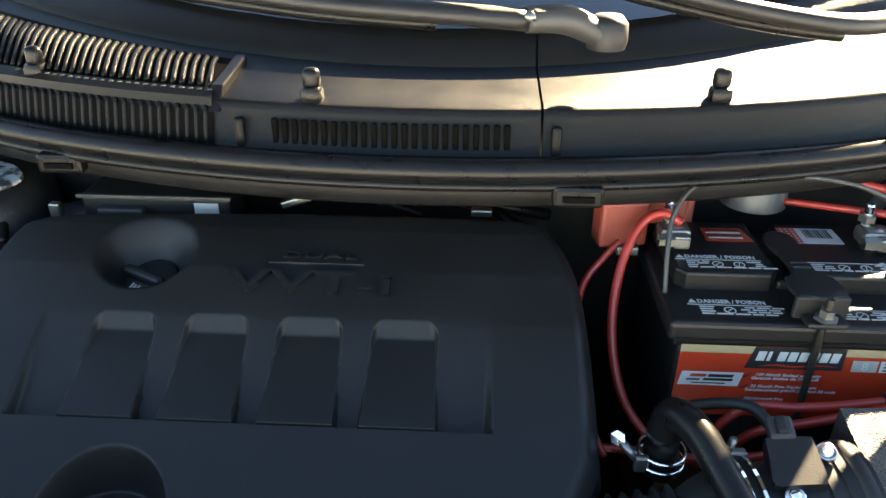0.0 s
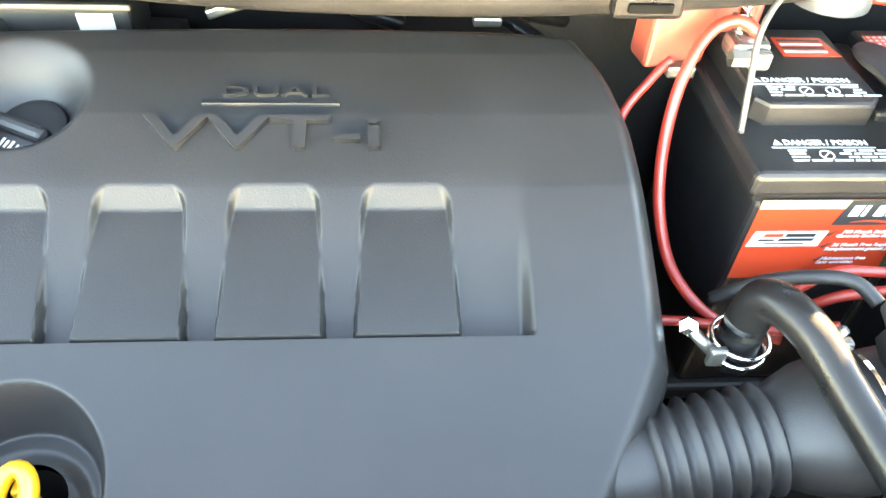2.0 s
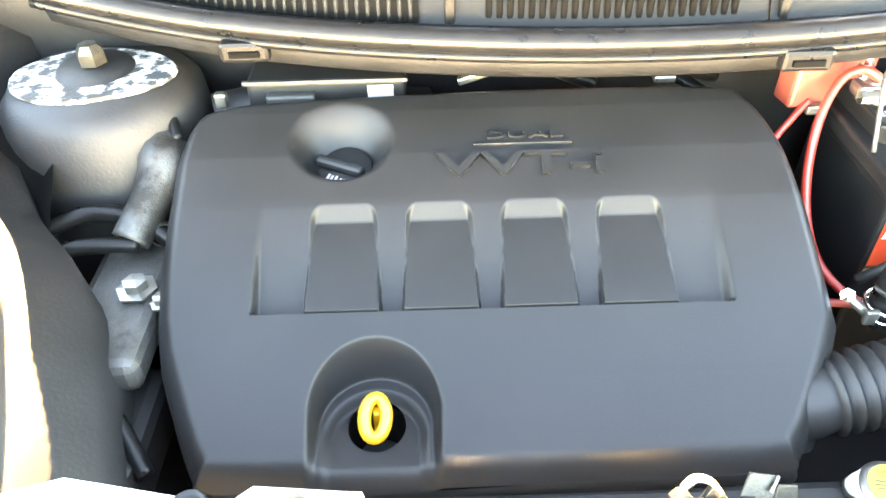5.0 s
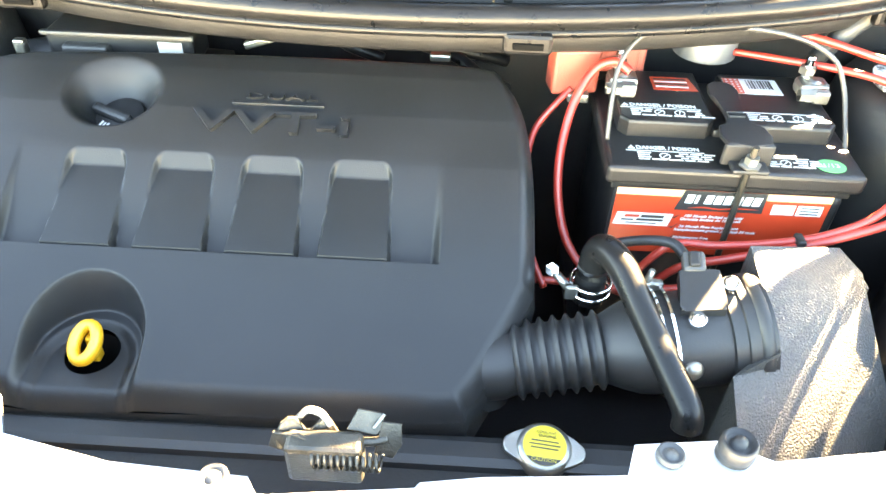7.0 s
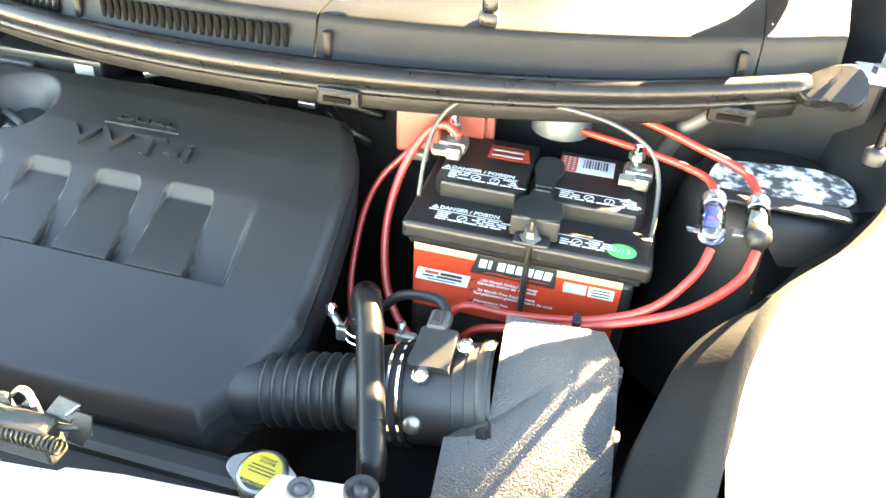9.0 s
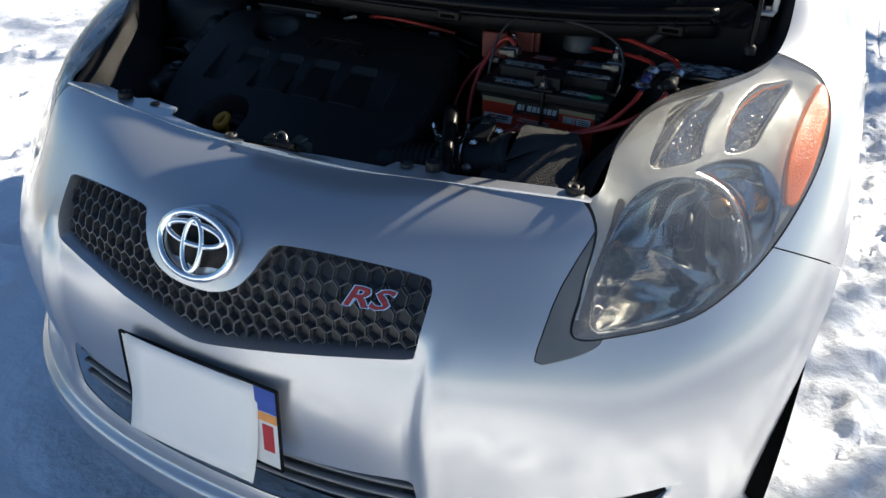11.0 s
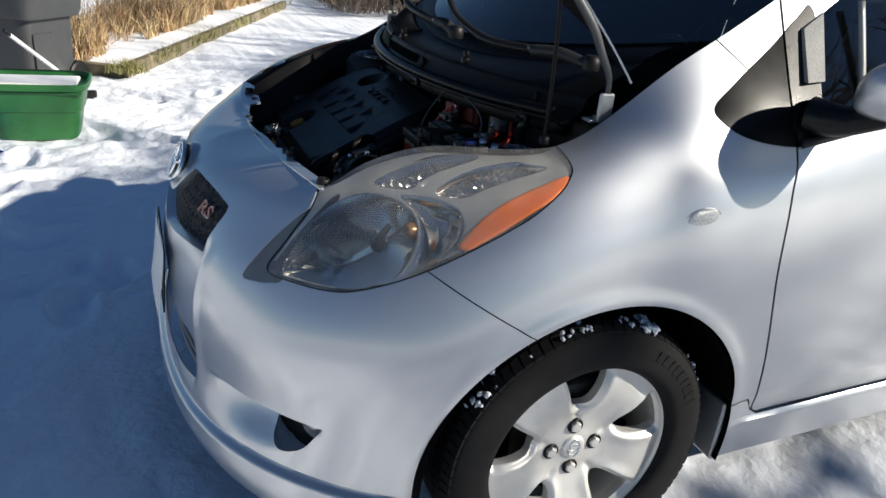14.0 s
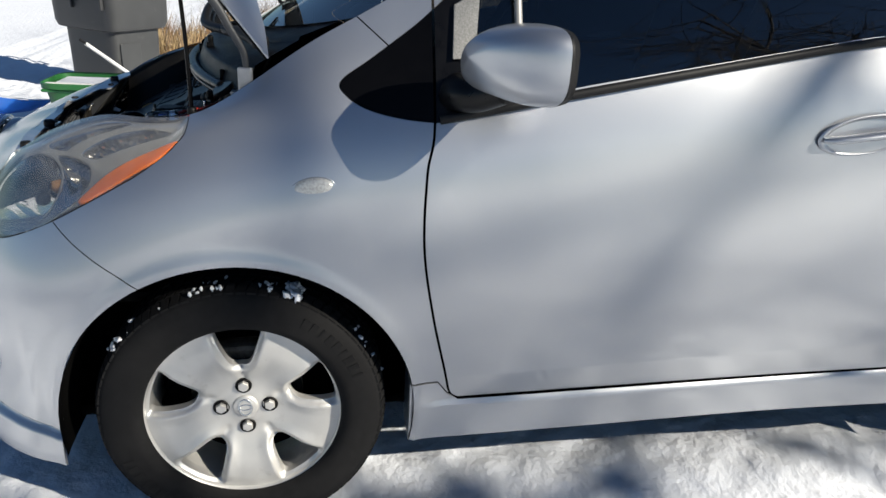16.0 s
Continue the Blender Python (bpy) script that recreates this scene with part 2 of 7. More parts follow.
def part(name, bm, material, parent=None, label="", smooth=False, m=None):
    """Links a bmesh as one mesh object under a thing or a part."""
    if m is not None:
        bm.transform(m)
    bmesh.ops.recalc_face_normals(bm, faces=bm.faces)
    me = bpy.data.meshes.new(name)
    bm.to_mesh(me)
    bm.free()
    if smooth:
        me.polygons.foreach_set("use_smooth", [True] * len(me.polygons))
    me.materials.append(material)
    ob = new(name, me)
    ob.parent = parent
    if label:
        tagged(ob, label)
    return ob


def sharp(ob, degrees=35):
    """Smooth shading that keeps edges steeper than the angle crisp."""
    ob.data.set_sharp_from_angle(angle=radians(degrees))
    return ob


def thing(name, label, category, at=(0, 0, 0), group="", kind=""):
    ob = new(name)
    ob.location = at
    ob.empty_display_size = 0.1
    return tagged(ob, label, category, group, kind)


def box(size, at=(0, 0, 0), bevel=0.0, segs=2, taper=1.0, m=None):
    """A bevelled block; taper scales its top."""
    bm = bmesh.new()
    bmesh.ops.create_cube(bm, size=1.0)
    for v in bm.verts:
        k = taper if v.co.z > 0 else 1.0
        v.co = Vector((v.co.x * size[0] * k, v.co.y * size[1] * k, v.co.z * size[2]))
    if bevel > 0:
        bmesh.ops.bevel(bm, geom=list(bm.edges), offset=bevel, segments=segs, profile=0.5, affect="EDGES")
    if m is not None:
        bm.transform(m)
    bm.transform(Matrix.Translation(at))
    return bm


def join(*bms):
    out = bmesh.new()
    for b in bms:
        me = bpy.data.meshes.new("tmp")
        b.to_mesh(me)
        b.free()
        out.from_mesh(me)
        bpy.data.meshes.remove(me)
    return out


def lathe(profile, n=32, m=None, closed=False):
    """Turns a profile of (radius, height) about z."""
    bm = bmesh.new()
    rings = []
    for r, h in profile:
        if r < 1e-5:
            rings.append([bm.verts.new((0, 0, h))])
        else:
            rings.append([bm.verts.new((r * math.cos(2 * math.pi * i / n), r * math.sin(2 * math.pi * i / n), h)) for i in range(n)])
    pairs = list(zip(rings, rings[1:])) + ([(rings[-1], rings[0])] if closed else [])
    for a, b in pairs:
        for i in range(n):
            j = (i + 1) % n
            if len(a) == 1 and len(b) > 1:
                bm.faces.new((a[0], b[i], b[j]))
            elif len(b) == 1 and len(a) > 1:
                bm.faces.new((a[i], b[0], a[j]))
            elif len(a) > 1:
                bm.faces.new((a[i], b[i], b[j], a[j]))
    if m is not None:
        bm.transform(m)
    return bm


def prism(outline, z0, z1, bevel=0.0, segs=2, m=None):
    """A flat outline (x, y) raised from z0 to z1, with rounded upper and lower edges."""
    bm = bmesh.new()
    lo = [bm.verts.new((x, y, z0)) for x, y in outline]
    hi = [bm.verts.new((x, y, z1)) for x, y in outline]
    bm.faces.new(lo[::-1])
    bm.faces.new(hi)
    n = len(outline)
    for i in range(n):
        bm.faces.new((lo[i], lo[(i + 1) % n], hi[(i + 1) % n], hi[i]))
    if bevel > 0:
        flat = [e for e in bm.edges if abs(e.verts[0].co.z - e.verts[1].co.z) < 1e-6]
        bmesh.ops.bevel(bm, geom=flat, offset=bevel, segments=segs, profile=0.5, affect="EDGES")
    if m is not None:
        bm.transform(m)
    return bm


def curve_points(points, n=8, closed=False):
    """A smooth line through control points, n steps a stretch."""
    p = np.array(points, float)
    k = len(p)
    out = []
    for i in range(k if closed else k - 1):
        if closed:
            a, b, c, d = p[(i - 1) % k], p[i], p[(i + 1) % k], p[(i + 2) % k]
        else:
            a, b, c, d = p[max(i - 1, 0)], p[i], p[i + 1], p[min(i + 2, k - 1)]
        for j in range(n):
            s = j / n
            out.append(0.5 * ((2 * b) + (c - a) * s + (2 * a - 5 * b + 4 * c - d) * s * s + (3 * b - a - 3 * c + d) * s ** 3))
    if not closed:
        out.append(p[-1])
    return np.array(out)


def tube(points, radius, n=12, steps=8, closed=False, flat=1.0, caps=True):
    """A round (or flattened) tube along a smooth line; radius is a number or one a control point."""
    line = curve_points(points, steps, closed)
    rr = np.full(len(line), float(radius)) if np.isscalar(radius) else curve_points([[r] for r in radius], steps, closed)[:, 0]
    bm = bmesh.new()
    rings = []
    up = Vector((0, 0, 1))
    for i, c in enumerate(line):
        d = Vector(line[(i + 1) % len(line)] if closed else line[min(i + 1, len(line) - 1)]) - Vector(line[i - 1] if closed else line[max(i - 1, 0)])
        d.normalize()
        side = d.cross(up)
        if side.length < 0.05:
            side = d.cross(Vector((0, 1, 0)))
        side.normalize()
        top = side.cross(d).normalized()
        rings.append([bm.verts.new(Vector(c) + side * (rr[i] * math.cos(2 * math.pi * k / n)) + top * (rr[i] * flat * math.sin(2 * math.pi * k / n))) for k in range(n)])
    for a, b in list(zip(rings, rings[1:])) + ([(rings[-1], rings[0])] if closed else []):
        for k in range(n):
            bm.faces.new((a[k], a[(k + 1) % n], b[(k + 1) % n], b[k]))
    if caps and not closed:
        bm.faces.new(rings[0][::-1])
        bm.faces.new(rings[-1])
    return bm


def words(text, height, depth=0.0004, align="LEFT", shear=0.0, bold=0.0):
    """Letters in the built-in font as a flat bmesh in the xy plane, height = capital height."""
    cu = bpy.data.curves.new("letters", "FONT")
    cu.body, cu.size, cu.extrude, cu.align_x, cu.shear, cu.offset = text, height / 0.69, depth, align, shear, bold
    cu.resolution_u = 2
    ob = bpy.data.objects.new("letters", cu)
    scene.collection.objects.link(ob)
    dg = bpy.context.evaluated_depsgraph_get()
    me = bpy.data.meshes.new_from_object(ob.evaluated_get(dg))
    bm = bmesh.new()
    bm.from_mesh(me)
    bpy.data.objects.remove(ob)
    bpy.data.curves.remove(cu)
    bpy.data.meshes.remove(me)
    return bm


def frame_on(origin, x_way, y_way):
    """A matrix whose xy plane lies on a surface."""
    x = Vector(x_way).normalized()
    z = x.cross(Vector(y_way)).normalized()
    y = z.cross(x)
    return Matrix.Translation(origin) @ Matrix((x, y, z)).transposed().to_4x4()


def smoothstep(a, b, x):
    s = np.clip((x - a) / (b - a), 0, 1)
    return s * s * (3 - 2 * s)


def outline_distance(px, py, poly):
    """Signed distance of points to a closed outline, negative inside."""
    poly = np.asarray(poly, float)
    best = np.full(len(px), 1e9)
    inside = np.zeros(len(px), bool)
    for (ax, ay), (bx, by) in zip(poly, np.roll(poly, -1, 0)):
        ex, ey = bx - ax, by - ay
        s = np.clip(((px - ax) * ex + (py - ay) * ey) / max(ex * ex + ey * ey, 1e-12), 0, 1)
        best = np.minimum(best, np.hypot(px - ax - s * ex, py - ay - s * ey))
        cross = ((ay > py) != (by > py))
        with np.errstate(divide="ignore", invalid="ignore"):
            inside ^= cross & (px < (bx - ax) * (py - ay) / (by - ay + 1e-15) + ax)
    return np.where(inside, -best, best)


def split(verts, faces, value):
    """Cuts a mesh where value changes sign: (inside, value < 0) and (outside)."""
    verts = np.asarray(verts, float)
    value = np.where(np.abs(value) < 1e-7, 1e-7, value)
    extra, cache = [], {}
    ins, outs = [], []
    base = len(verts)

    def cut(i, j):
        key = (i, j) if i < j else (j, i)
        if key not in cache:
            s = value[i] / (value[i] - value[j])
            cache[key] = base + len(extra)
            extra.append(verts[i] + s * (verts[j] - verts[i]))
        return cache[key]

    for f in faces:
        sg = [value[i] < 0 for i in f]
        if all(sg):
            ins.append(tuple(f))
        elif not any(sg):
            outs.append(tuple(f))
        else:
            a, b = [], []
            n = len(f)
            for k in range(n):
                i, j = f[k], f[(k + 1) % n]
                (a if sg[k] else b).append(i)
                if sg[k] != sg[(k + 1) % n]:
                    c = cut(i, j)
                    a.append(c)
                    b.append(c)
            if len(a) > 2:
                ins.append(tuple(a))
            if len(b) > 2:
                outs.append(tuple(b))
    allv = np.vstack([verts, np.array(extra)]) if extra else verts

    def pack(fs):
        used = sorted({i for f in fs for i in f})
        back = {u: k for k, u in enumerate(used)}
        return allv[used] if used else np.zeros((0, 3)), [tuple(back[i] for i in f) for f in fs]

    return pack(ins), pack(outs)


def mirrored(verts, faces):
    v = np.array(verts, float)
    v[:, 0] *= -1
    return v, [tuple(reversed(f)) for f in faces]


def both(verts, faces):
    """A half and its mirror image joined along the middle."""
    v2, f2 = mirrored(verts, faces)
    n = len(verts)
    return np.vstack([verts, v2]), list(faces) + [tuple(i + n for i in f) for f in f2]


def thicken(ob, depth, offset=-1.0):
    so = ob.modifiers.new("thickness", "SOLIDIFY")
    so.thickness, so.offset = depth, offset
    es = ob.modifiers.new("crisp", "EDGE_SPLIT")
    es.split_angle, es.use_edge_sharp = radians(42), False
    return ob


def weld(ob):
    w = ob.modifiers.new("weld", "WELD")
    w.merge_threshold = 0.0004
    return ob

# ---- the car: x to its left, y to its rear, z up, origin under the front axle ----
# Feature lines of the left half, from the middle of the nose round the corner and along the side to the tail.
LIP_BOTTOM = [(0, -.752, .162), (.18, -.742, .162), (.345, -.717, .162), (.49, -.67, .164), (.618, -.597, .166), (.722, -.497, .174),
              (.787, -.39, .186), (.803, -.25, .19), (.805, 0, .20), (.805, .2, .20), (.805, .40, .205), (.805, .8, .22),
              (.805, 1.3, .24), (.805, 1.9, .25), (.79, 2.4, .26), (.74, 2.78, .27), (.52, 2.95, .28), (0, 2.98, .28)]
LIP_TOP = [(0, -.775, .262), (.18, -.768, .262), (.345, -.742, .262), (.49, -.69, .263), (.615, -.61, .265), (.72, -.505, .27),
           (.795, -.385, .275), (.82, -.22, .30), (.825, 0, .33), (.824, .2, .352), (.822, .4, .36), (.822, .8, .37),
           (.822, 1.3, .385), (.822, 1.9, .40), (.81, 2.4, .40), (.77, 2.8, .40), (.54, 2.98, .40), (0, 3.02, .40)]
BUMPER_LOW = [(0, -.765, .35), (.18, -.757, .35), (.345, -.73, .35), (.485, -.675, .352), (.61, -.60, .355), (.72, -.50, .36),
              (.80, -.385, .38), (.832, -.22, .41), (.838, 0, .43), (.838, .2, .45), (.837, .4, .46), (.838, .8, .47),
              (.838, 1.3, .48), (.838, 1.9, .49), (.825, 2.4, .50), (.78, 2.8, .50), (.55, 2.99, .50), (0, 3.03, .50)]
BUMPER_MID = [(0, -.775, .47), (.18, -.767, .47), (.35, -.735, .475), (.49, -.68, .48), (.615, -.605, .485), (.722, -.50, .49),
              (.805, -.38, .505), (.84, -.21, .54), (.845, 0, .56), (.844, .2, .58), (.843, .4, .58), (.843, .8, .59),
              (.843, 1.3, .60), (.843, 1.9, .62), (.83, 2.4, .63), (.78, 2.8, .63), (.55, 2.99, .63), (0, 3.03, .63)]
SHOULDER = [(0, -.76, .585), (.18, -.75, .585), (.345, -.712, .60), (.482, -.662, .602), (.605, -.572, .602), (.714, -.475, .612),
            (.793, -.356, .635), (.838, -.20, .67), (.846, 0, .70), (.842, .2, .70), (.838, .4, .70), (.836, .8, .71),
            (.836, 1.3, .73), (.836, 1.9, .75), (.82, 2.4, .76), (.77, 2.8, .76), (.55, 2.97, .76), (0, 3.01, .76)]
MID_LINE = [(0, -.722, .69), (.18, -.71, .69), (.342, -.66, .69), (.485, -.60, .69), (.585, -.515, .70), (.665, -.432, .72),
            (.738, -.308, .77), (.792, -.168, .815), (.825, 0, .815), (.828, .2, .825), (.824, .4, .825), (.82, .8, .84),
            (.82, 1.3, .87), (.82, 1.9, .89), (.80, 2.4, .90), (.75, 2.78, .90), (.54, 2.93, .90), (0, 2.97, .90)]
BELT = [(0, -.652, .758), (.18, -.642, .758), (.343, -.597, .762), (.49, -.545, .755), (.572, -.457, .795), (.632, -.352, .834),
        (.69, -.22, .87), (.735, -.09, .905), (.762, .03, .935), (.774, .2, .955), (.783, .40, .948), (.782, .72, 1.01),
        (.772, 1.3, 1.12), (.76, 1.9, 1.16), (.74, 2.4, 1.17), (.70, 2.76, 1.12), (.52, 2.88, 1.10), (0, 2.92, 1.10)]
TOP_LINE = [(0, -.545, .790), (.18, -.538, .792), (.345, -.520, .800), (.500, -.489, .803), (.509, -.415, .845), (.543, -.297, .888),
            (.618, -.205, .904), (.670, -.105, .921), (.679, .01, .978), (.668, .14, 1.067), (.66, .244, 1.127), (.63, .50, 1.275),
            (.57, .95, 1.455), (.555, 1.7, 1.50), (.55, 2.3, 1.47), (.53, 2.72, 1.38), (.40, 2.80, 1.38), (0, 2.84, 1.38)]


def c2_line(ts, ps, at):
    """Natural cubic spline through ps at ts, read at the places given."""
    n = len(ts)
    h = np.diff(ts)
    a = np.eye(n)
    r = np.zeros((n, ps.shape[1]))
    for i in range(1, n - 1):
        a[i, i - 1], a[i, i], a[i, i + 1] = h[i - 1], 2 * (h[i - 1] + h[i]), h[i]
        r[i] = 6 * ((ps[i + 1] - ps[i]) / h[i] - (ps[i] - ps[i - 1]) / h[i - 1])
    a[0, 1] = -1.0
    mm = np.linalg.solve(a, r)
    k = np.clip(np.searchsorted(ts, at, "right") - 1, 0, n - 2)
    s, hk = (at - ts[k])[:, None], h[k][:, None]
    p0, p1, m0, m1 = ps[k], ps[k + 1], mm[k], mm[k + 1]
    return p0 + s * ((p1 - p0) / hk - hk * (2 * m0 + m1) / 6) + s ** 2 * m0 / 2 + s ** 3 * (m1 - m0) / (6 * hk)


def loft(lines, nu, nv):
    """A smooth sheet through feature lines: grid of points [level][station]."""
    p = np.array(lines, float)
    du = np.linalg.norm(np.diff(p, axis=1), axis=2).mean(0)
    tu = np.concatenate([[0], np.cumsum(du)])
    dv = np.linalg.norm(np.diff(p, axis=0), axis=2).mean(1)
    tv = np.concatenate([[0], np.cumsum(dv)])
    au = np.concatenate([np.linspace(tu[i], tu[i + 1], nu, endpoint=False) for i in range(len(tu) - 1)] + [[tu[-1]]])
    av = np.concatenate([np.linspace(tv[i], tv[i + 1], nv, endpoint=False) for i in range(len(tv) - 1)] + [[tv[-1]]])
    rows = np.array([c2_line(tu, q, au) for q in p])
    cols = np.array([c2_line(tv, rows[:, j], av) for j in range(rows.shape[1])])
    return cols.transpose(1, 0, 2)


grid = loft([LIP_BOTTOM, LIP_TOP, BUMPER_LOW, BUMPER_MID, SHOULDER, MID_LINE, BELT, TOP_LINE], 16, 24)
grid[:, 0, 0] = 0.0
grid[:, -1, 0] = 0.0


def blurred(g, steps_u, steps_v):
    """The grid averaged along both ways; its edges stay."""
    g = g.copy()
    for axis, steps in ((1, steps_u), (0, steps_v)):
        h = np.moveaxis(g, axis, 0)
        for _ in range(steps):
            h[1:-1] = .25 * h[:-2] + .5 * h[1:-1] + .25 * h[2:]
    return g


def grid_normals(g):
    n = np.cross(np.gradient(g, axis=1), np.gradient(g, axis=0))
    return n / np.linalg.norm(n, axis=2, keepdims=True).clip(1e-9)


FOG_OUT = [tuple(p) for p in curve_points([(.566, .371), (.574, .346), (.593, .317), (.618, .300), (.641, .302), (.665, .320), (.683, .353), (.691, .376)], 5)]
# fairing: waves shorter than a hand's width are taken out of the skin, along its normal only
outward = grid_normals(grid)
fair = blurred(grid, 70, 120)
fair += blurred(grid - fair, 70, 120)
level = np.arange(grid.shape[0])[:, None]
share = smoothstep(150, 112, level) * smoothstep(4, 26, level) * smoothstep(1.3, .9, grid[..., 1])
grid = grid + outward * (((fair - grid) * outward).sum(2) * share)[..., None]
gx, gy, gz = grid[..., 0], grid[..., 1], grid[..., 2]
outward = grid_normals(grid)
nose = smoothstep(-.32, -.42, gy)
# the middle of the bumper lies back behind an upright ridge at each side
pod = smoothstep(.372, .350, gx) * smoothstep(.28, .34, gz) * smoothstep(.655, .60, gz) * nose
ridge = np.exp(-((gx - .379) / .014) ** 2) * smoothstep(.28, .36, gz) * smoothstep(.66, .60, gz) * nose
# scoop that runs back into the fog lamp, under a sharp brow
brow = np.interp(gx, (.38, .46, .56, .63, .70), (.371, .372, .373, .377, .379))
low_edge = np.interp(gx, (.38, .46, .517, .566, .614, .65, .69, .72), (.262, .262, .264, .268, .283, .312, .365, .40))
scoop = smoothstep(.40, .585, gx) * smoothstep(.705, .685, gx) * smoothstep(brow + .004, brow - .003, gz) * smoothstep(low_edge, np.maximum(brow, low_edge + .02), gz) * nose
# rolled lips round the wheel openings
ARCH_R = .374
flare = np.zeros_like(gx)
for wy in (0.0, 2.46):
    d = np.hypot(gy - wy, gz - .295) - ARCH_R
    flare += np.exp(-((d - .004) / .022) ** 2) * smoothstep(.5, .7, gx)
# crease of the door and the swell above the skirt
crease_z = .355 + .055 * gy
crease = np.clip(crease_z - gz, 0, .075) ** 1.1 * smoothstep(.36, .46, gy) * smoothstep(2.05, 1.9, gy) * smoothstep(-.011, -.003, gz - .313 - .034 * (gy - .45))
grid = grid + outward * (-.011 * pod + .004 * ridge - .044 * scoop + .007 * flare - .18 * crease)[..., None]
NV, NU = grid.shape[:2]
shell_v = grid.reshape(-1, 3)
shell_f = [(i * NU + j, i * NU + j + 1, (i + 1) * NU + j + 1, (i + 1) * NU + j) for i in range(NV - 1) for j in range(NU - 1)]

car = thing("hatchback_car", "silver small hatchback with its hood propped open, parked on snow", "car")
GAP = .0028


def side(v):
    return np.asarray(v)[:, 1], np.asarray(v)[:, 2]


def front(v):
    return np.asarray(v)[:, 0], np.asarray(v)[:, 2]


def keep(sheet, value_of, shrink=GAP):
    """The part of a sheet where value < 0, pulled back from the cut to leave a gap, and the rest."""
    v, f = sheet
    val = value_of(np.asarray(v))
    a, _ = split(v, f, val + shrink)
    _, b = split(v, f, val - shrink)
    return a, b


# cutting outlines
HEADLIGHT = curve_points([(-.598, .652), (-.565, .70), (-.525, .755), (-.49, .805), (-.44, .86), (-.30, .94), (-.14, .965), (-.095, .935), (-.088, .908), (-.102, .889),
                          (-.122, .870), (-.172, .833), (-.214, .807), (-.292, .760), (-.358, .721), (-.432, .682), (-.495, .655), (-.56, .646)], 5, True)
LAMP_EXT = curve_points([(-.640, .628), (-.594, .688), (-.534, .752), (-.482, .805), (-.44, .88), (-.46, .80), (-.52, .73), (-.56, .67), (-.575, .645), (-.592, .634), (-.62, .626)], 3, True)
GRILLE = curve_points([(-.34, .712), (-.22, .728), (-.128, .729), (-.112, .715), (-.098, .690), (-.075, .666), (-.04, .652), (0, .648), (.04, .652), (.075, .666), (.098, .690), (.112, .715), (.128, .729), (.22, .728),
                       (.325, .716), (.345, .706), (.348, .68), (.345, .625), (.333, .612), (.25, .600), (.12, .580), (.03, .563), (0, .560),
                       (-.03, .563), (-.12, .580), (-.25, .600), (-.333, .612), (-.345, .625), (-.348, .68), (-.345, .706)], 4, True)
LOW_GRILLE = curve_points([(-.36, .40), (-.2, .392), (0, .388), (.2, .392), (.335, .402), (.356, .392), (.36, .35), (.355, .318), (.33, .308), (.2, .298), (0, .295),
                           (-.2, .298), (-.33, .308), (-.355, .318), (-.36, .35), (-.352, .392)], 4, True)
DOOR_LINE = [(1.2, .395), (.943, .395), (.85, .380), (.70, .378), (.55, .402), (.40, .438), (.34, .452), (.30, .466), (.1, .50)]
SAIL = curve_points([(.212, 1.012), (.222, .988), (.262, .966), (.33, .951), (.40, .946), (.44, .953), (.468, .970), (.47, 1.19), (.43, 1.178), (.36, 1.118), (.27, 1.052)], 5, True)
GLASS = [(.405, .958), (.72, 1.028), (1.3, 1.138), (1.58, 1.172), (1.56, 1.40), (1.0, 1.398), (.80, 1.34), (.56, 1.235), (.405, 1.135)]
REAR_GLASS = curve_points([(1.68, 1.19), (2.15, 1.22), (2.36, 1.26), (2.30, 1.36), (2.1, 1.41), (1.70, 1.41)], 4, True)


def arch_value(v):
    y, z = side(v)
    a = np.minimum(np.hypot(y, z - .295), np.hypot(y - 2.46, z - .295)) - ARCH_R
    # straight sides below the axle
    for wy in (0.0, 2.46):
        a = np.where((z < .295), np.minimum(a, np.abs(y - wy) - ARCH_R), a)
    return a


def seam_value(v):
    """Negative on the fender's side of the bumper seam."""
    y, z = side(v)
    a, b = np.array((-.372, .733)), np.array((-.172, .618))
    n = np.array((-(b - a)[1], (b - a)[0]))
    n /= np.linalg.norm(n)
    return np.where(y > 0, -1.0, -((y - a[0]) * n[0] + (z - a[1]) * n[1]))


def door_value(v):
    """Negative ahead of the door's front edge."""
    y, z = side(v)
    pts = curve_points([(q, p) for p, q in DOOR_LINE], 6)[::-1]
    return y - np.interp(z, pts[:, 1], pts[:, 0])


sheet = (shell_v, shell_f)
_, sheet = keep(sheet, arch_value, 0.0)
# nose pieces
flange, _ = keep(sheet, lambda v: np.maximum(.42 - np.asarray(v)[:, 0], outline_distance(*side(v), HEADLIGHT) - .012))
_, flange = keep(flange, lambda v: outline_distance(*side(v), HEADLIGHT) + .004)
lamp, sheet = keep(sheet, lambda v: np.maximum(.42 - np.asarray(v)[:, 0], outline_distance(*side(v), HEADLIGHT)), .0010)
surround, sheet = keep(sheet, lambda v: np.maximum(.42 - np.asarray(v)[:, 0], outline_distance(*side(v), LAMP_EXT)), .0004)
_, sheet = keep(sheet, lambda v: np.maximum(np.asarray(v)[:, 1] + .4, outline_distance(*front(v), GRILLE)), 0.0)
_, sheet = keep(sheet, lambda v: np.maximum(np.asarray(v)[:, 1] + .4, outline_distance(*front(v), LOW_GRILLE)), 0.0)
_, sheet = keep(sheet, lambda v: np.maximum(np.asarray(v)[:, 1] + .4, outline_distance(*front(v), FOG_OUT)), 0.0)
lip, sheet = keep(sheet, lambda v: np.maximum(np.asarray(v)[:, 1] + .2, np.asarray(v)[:, 2] - .268), .0004)
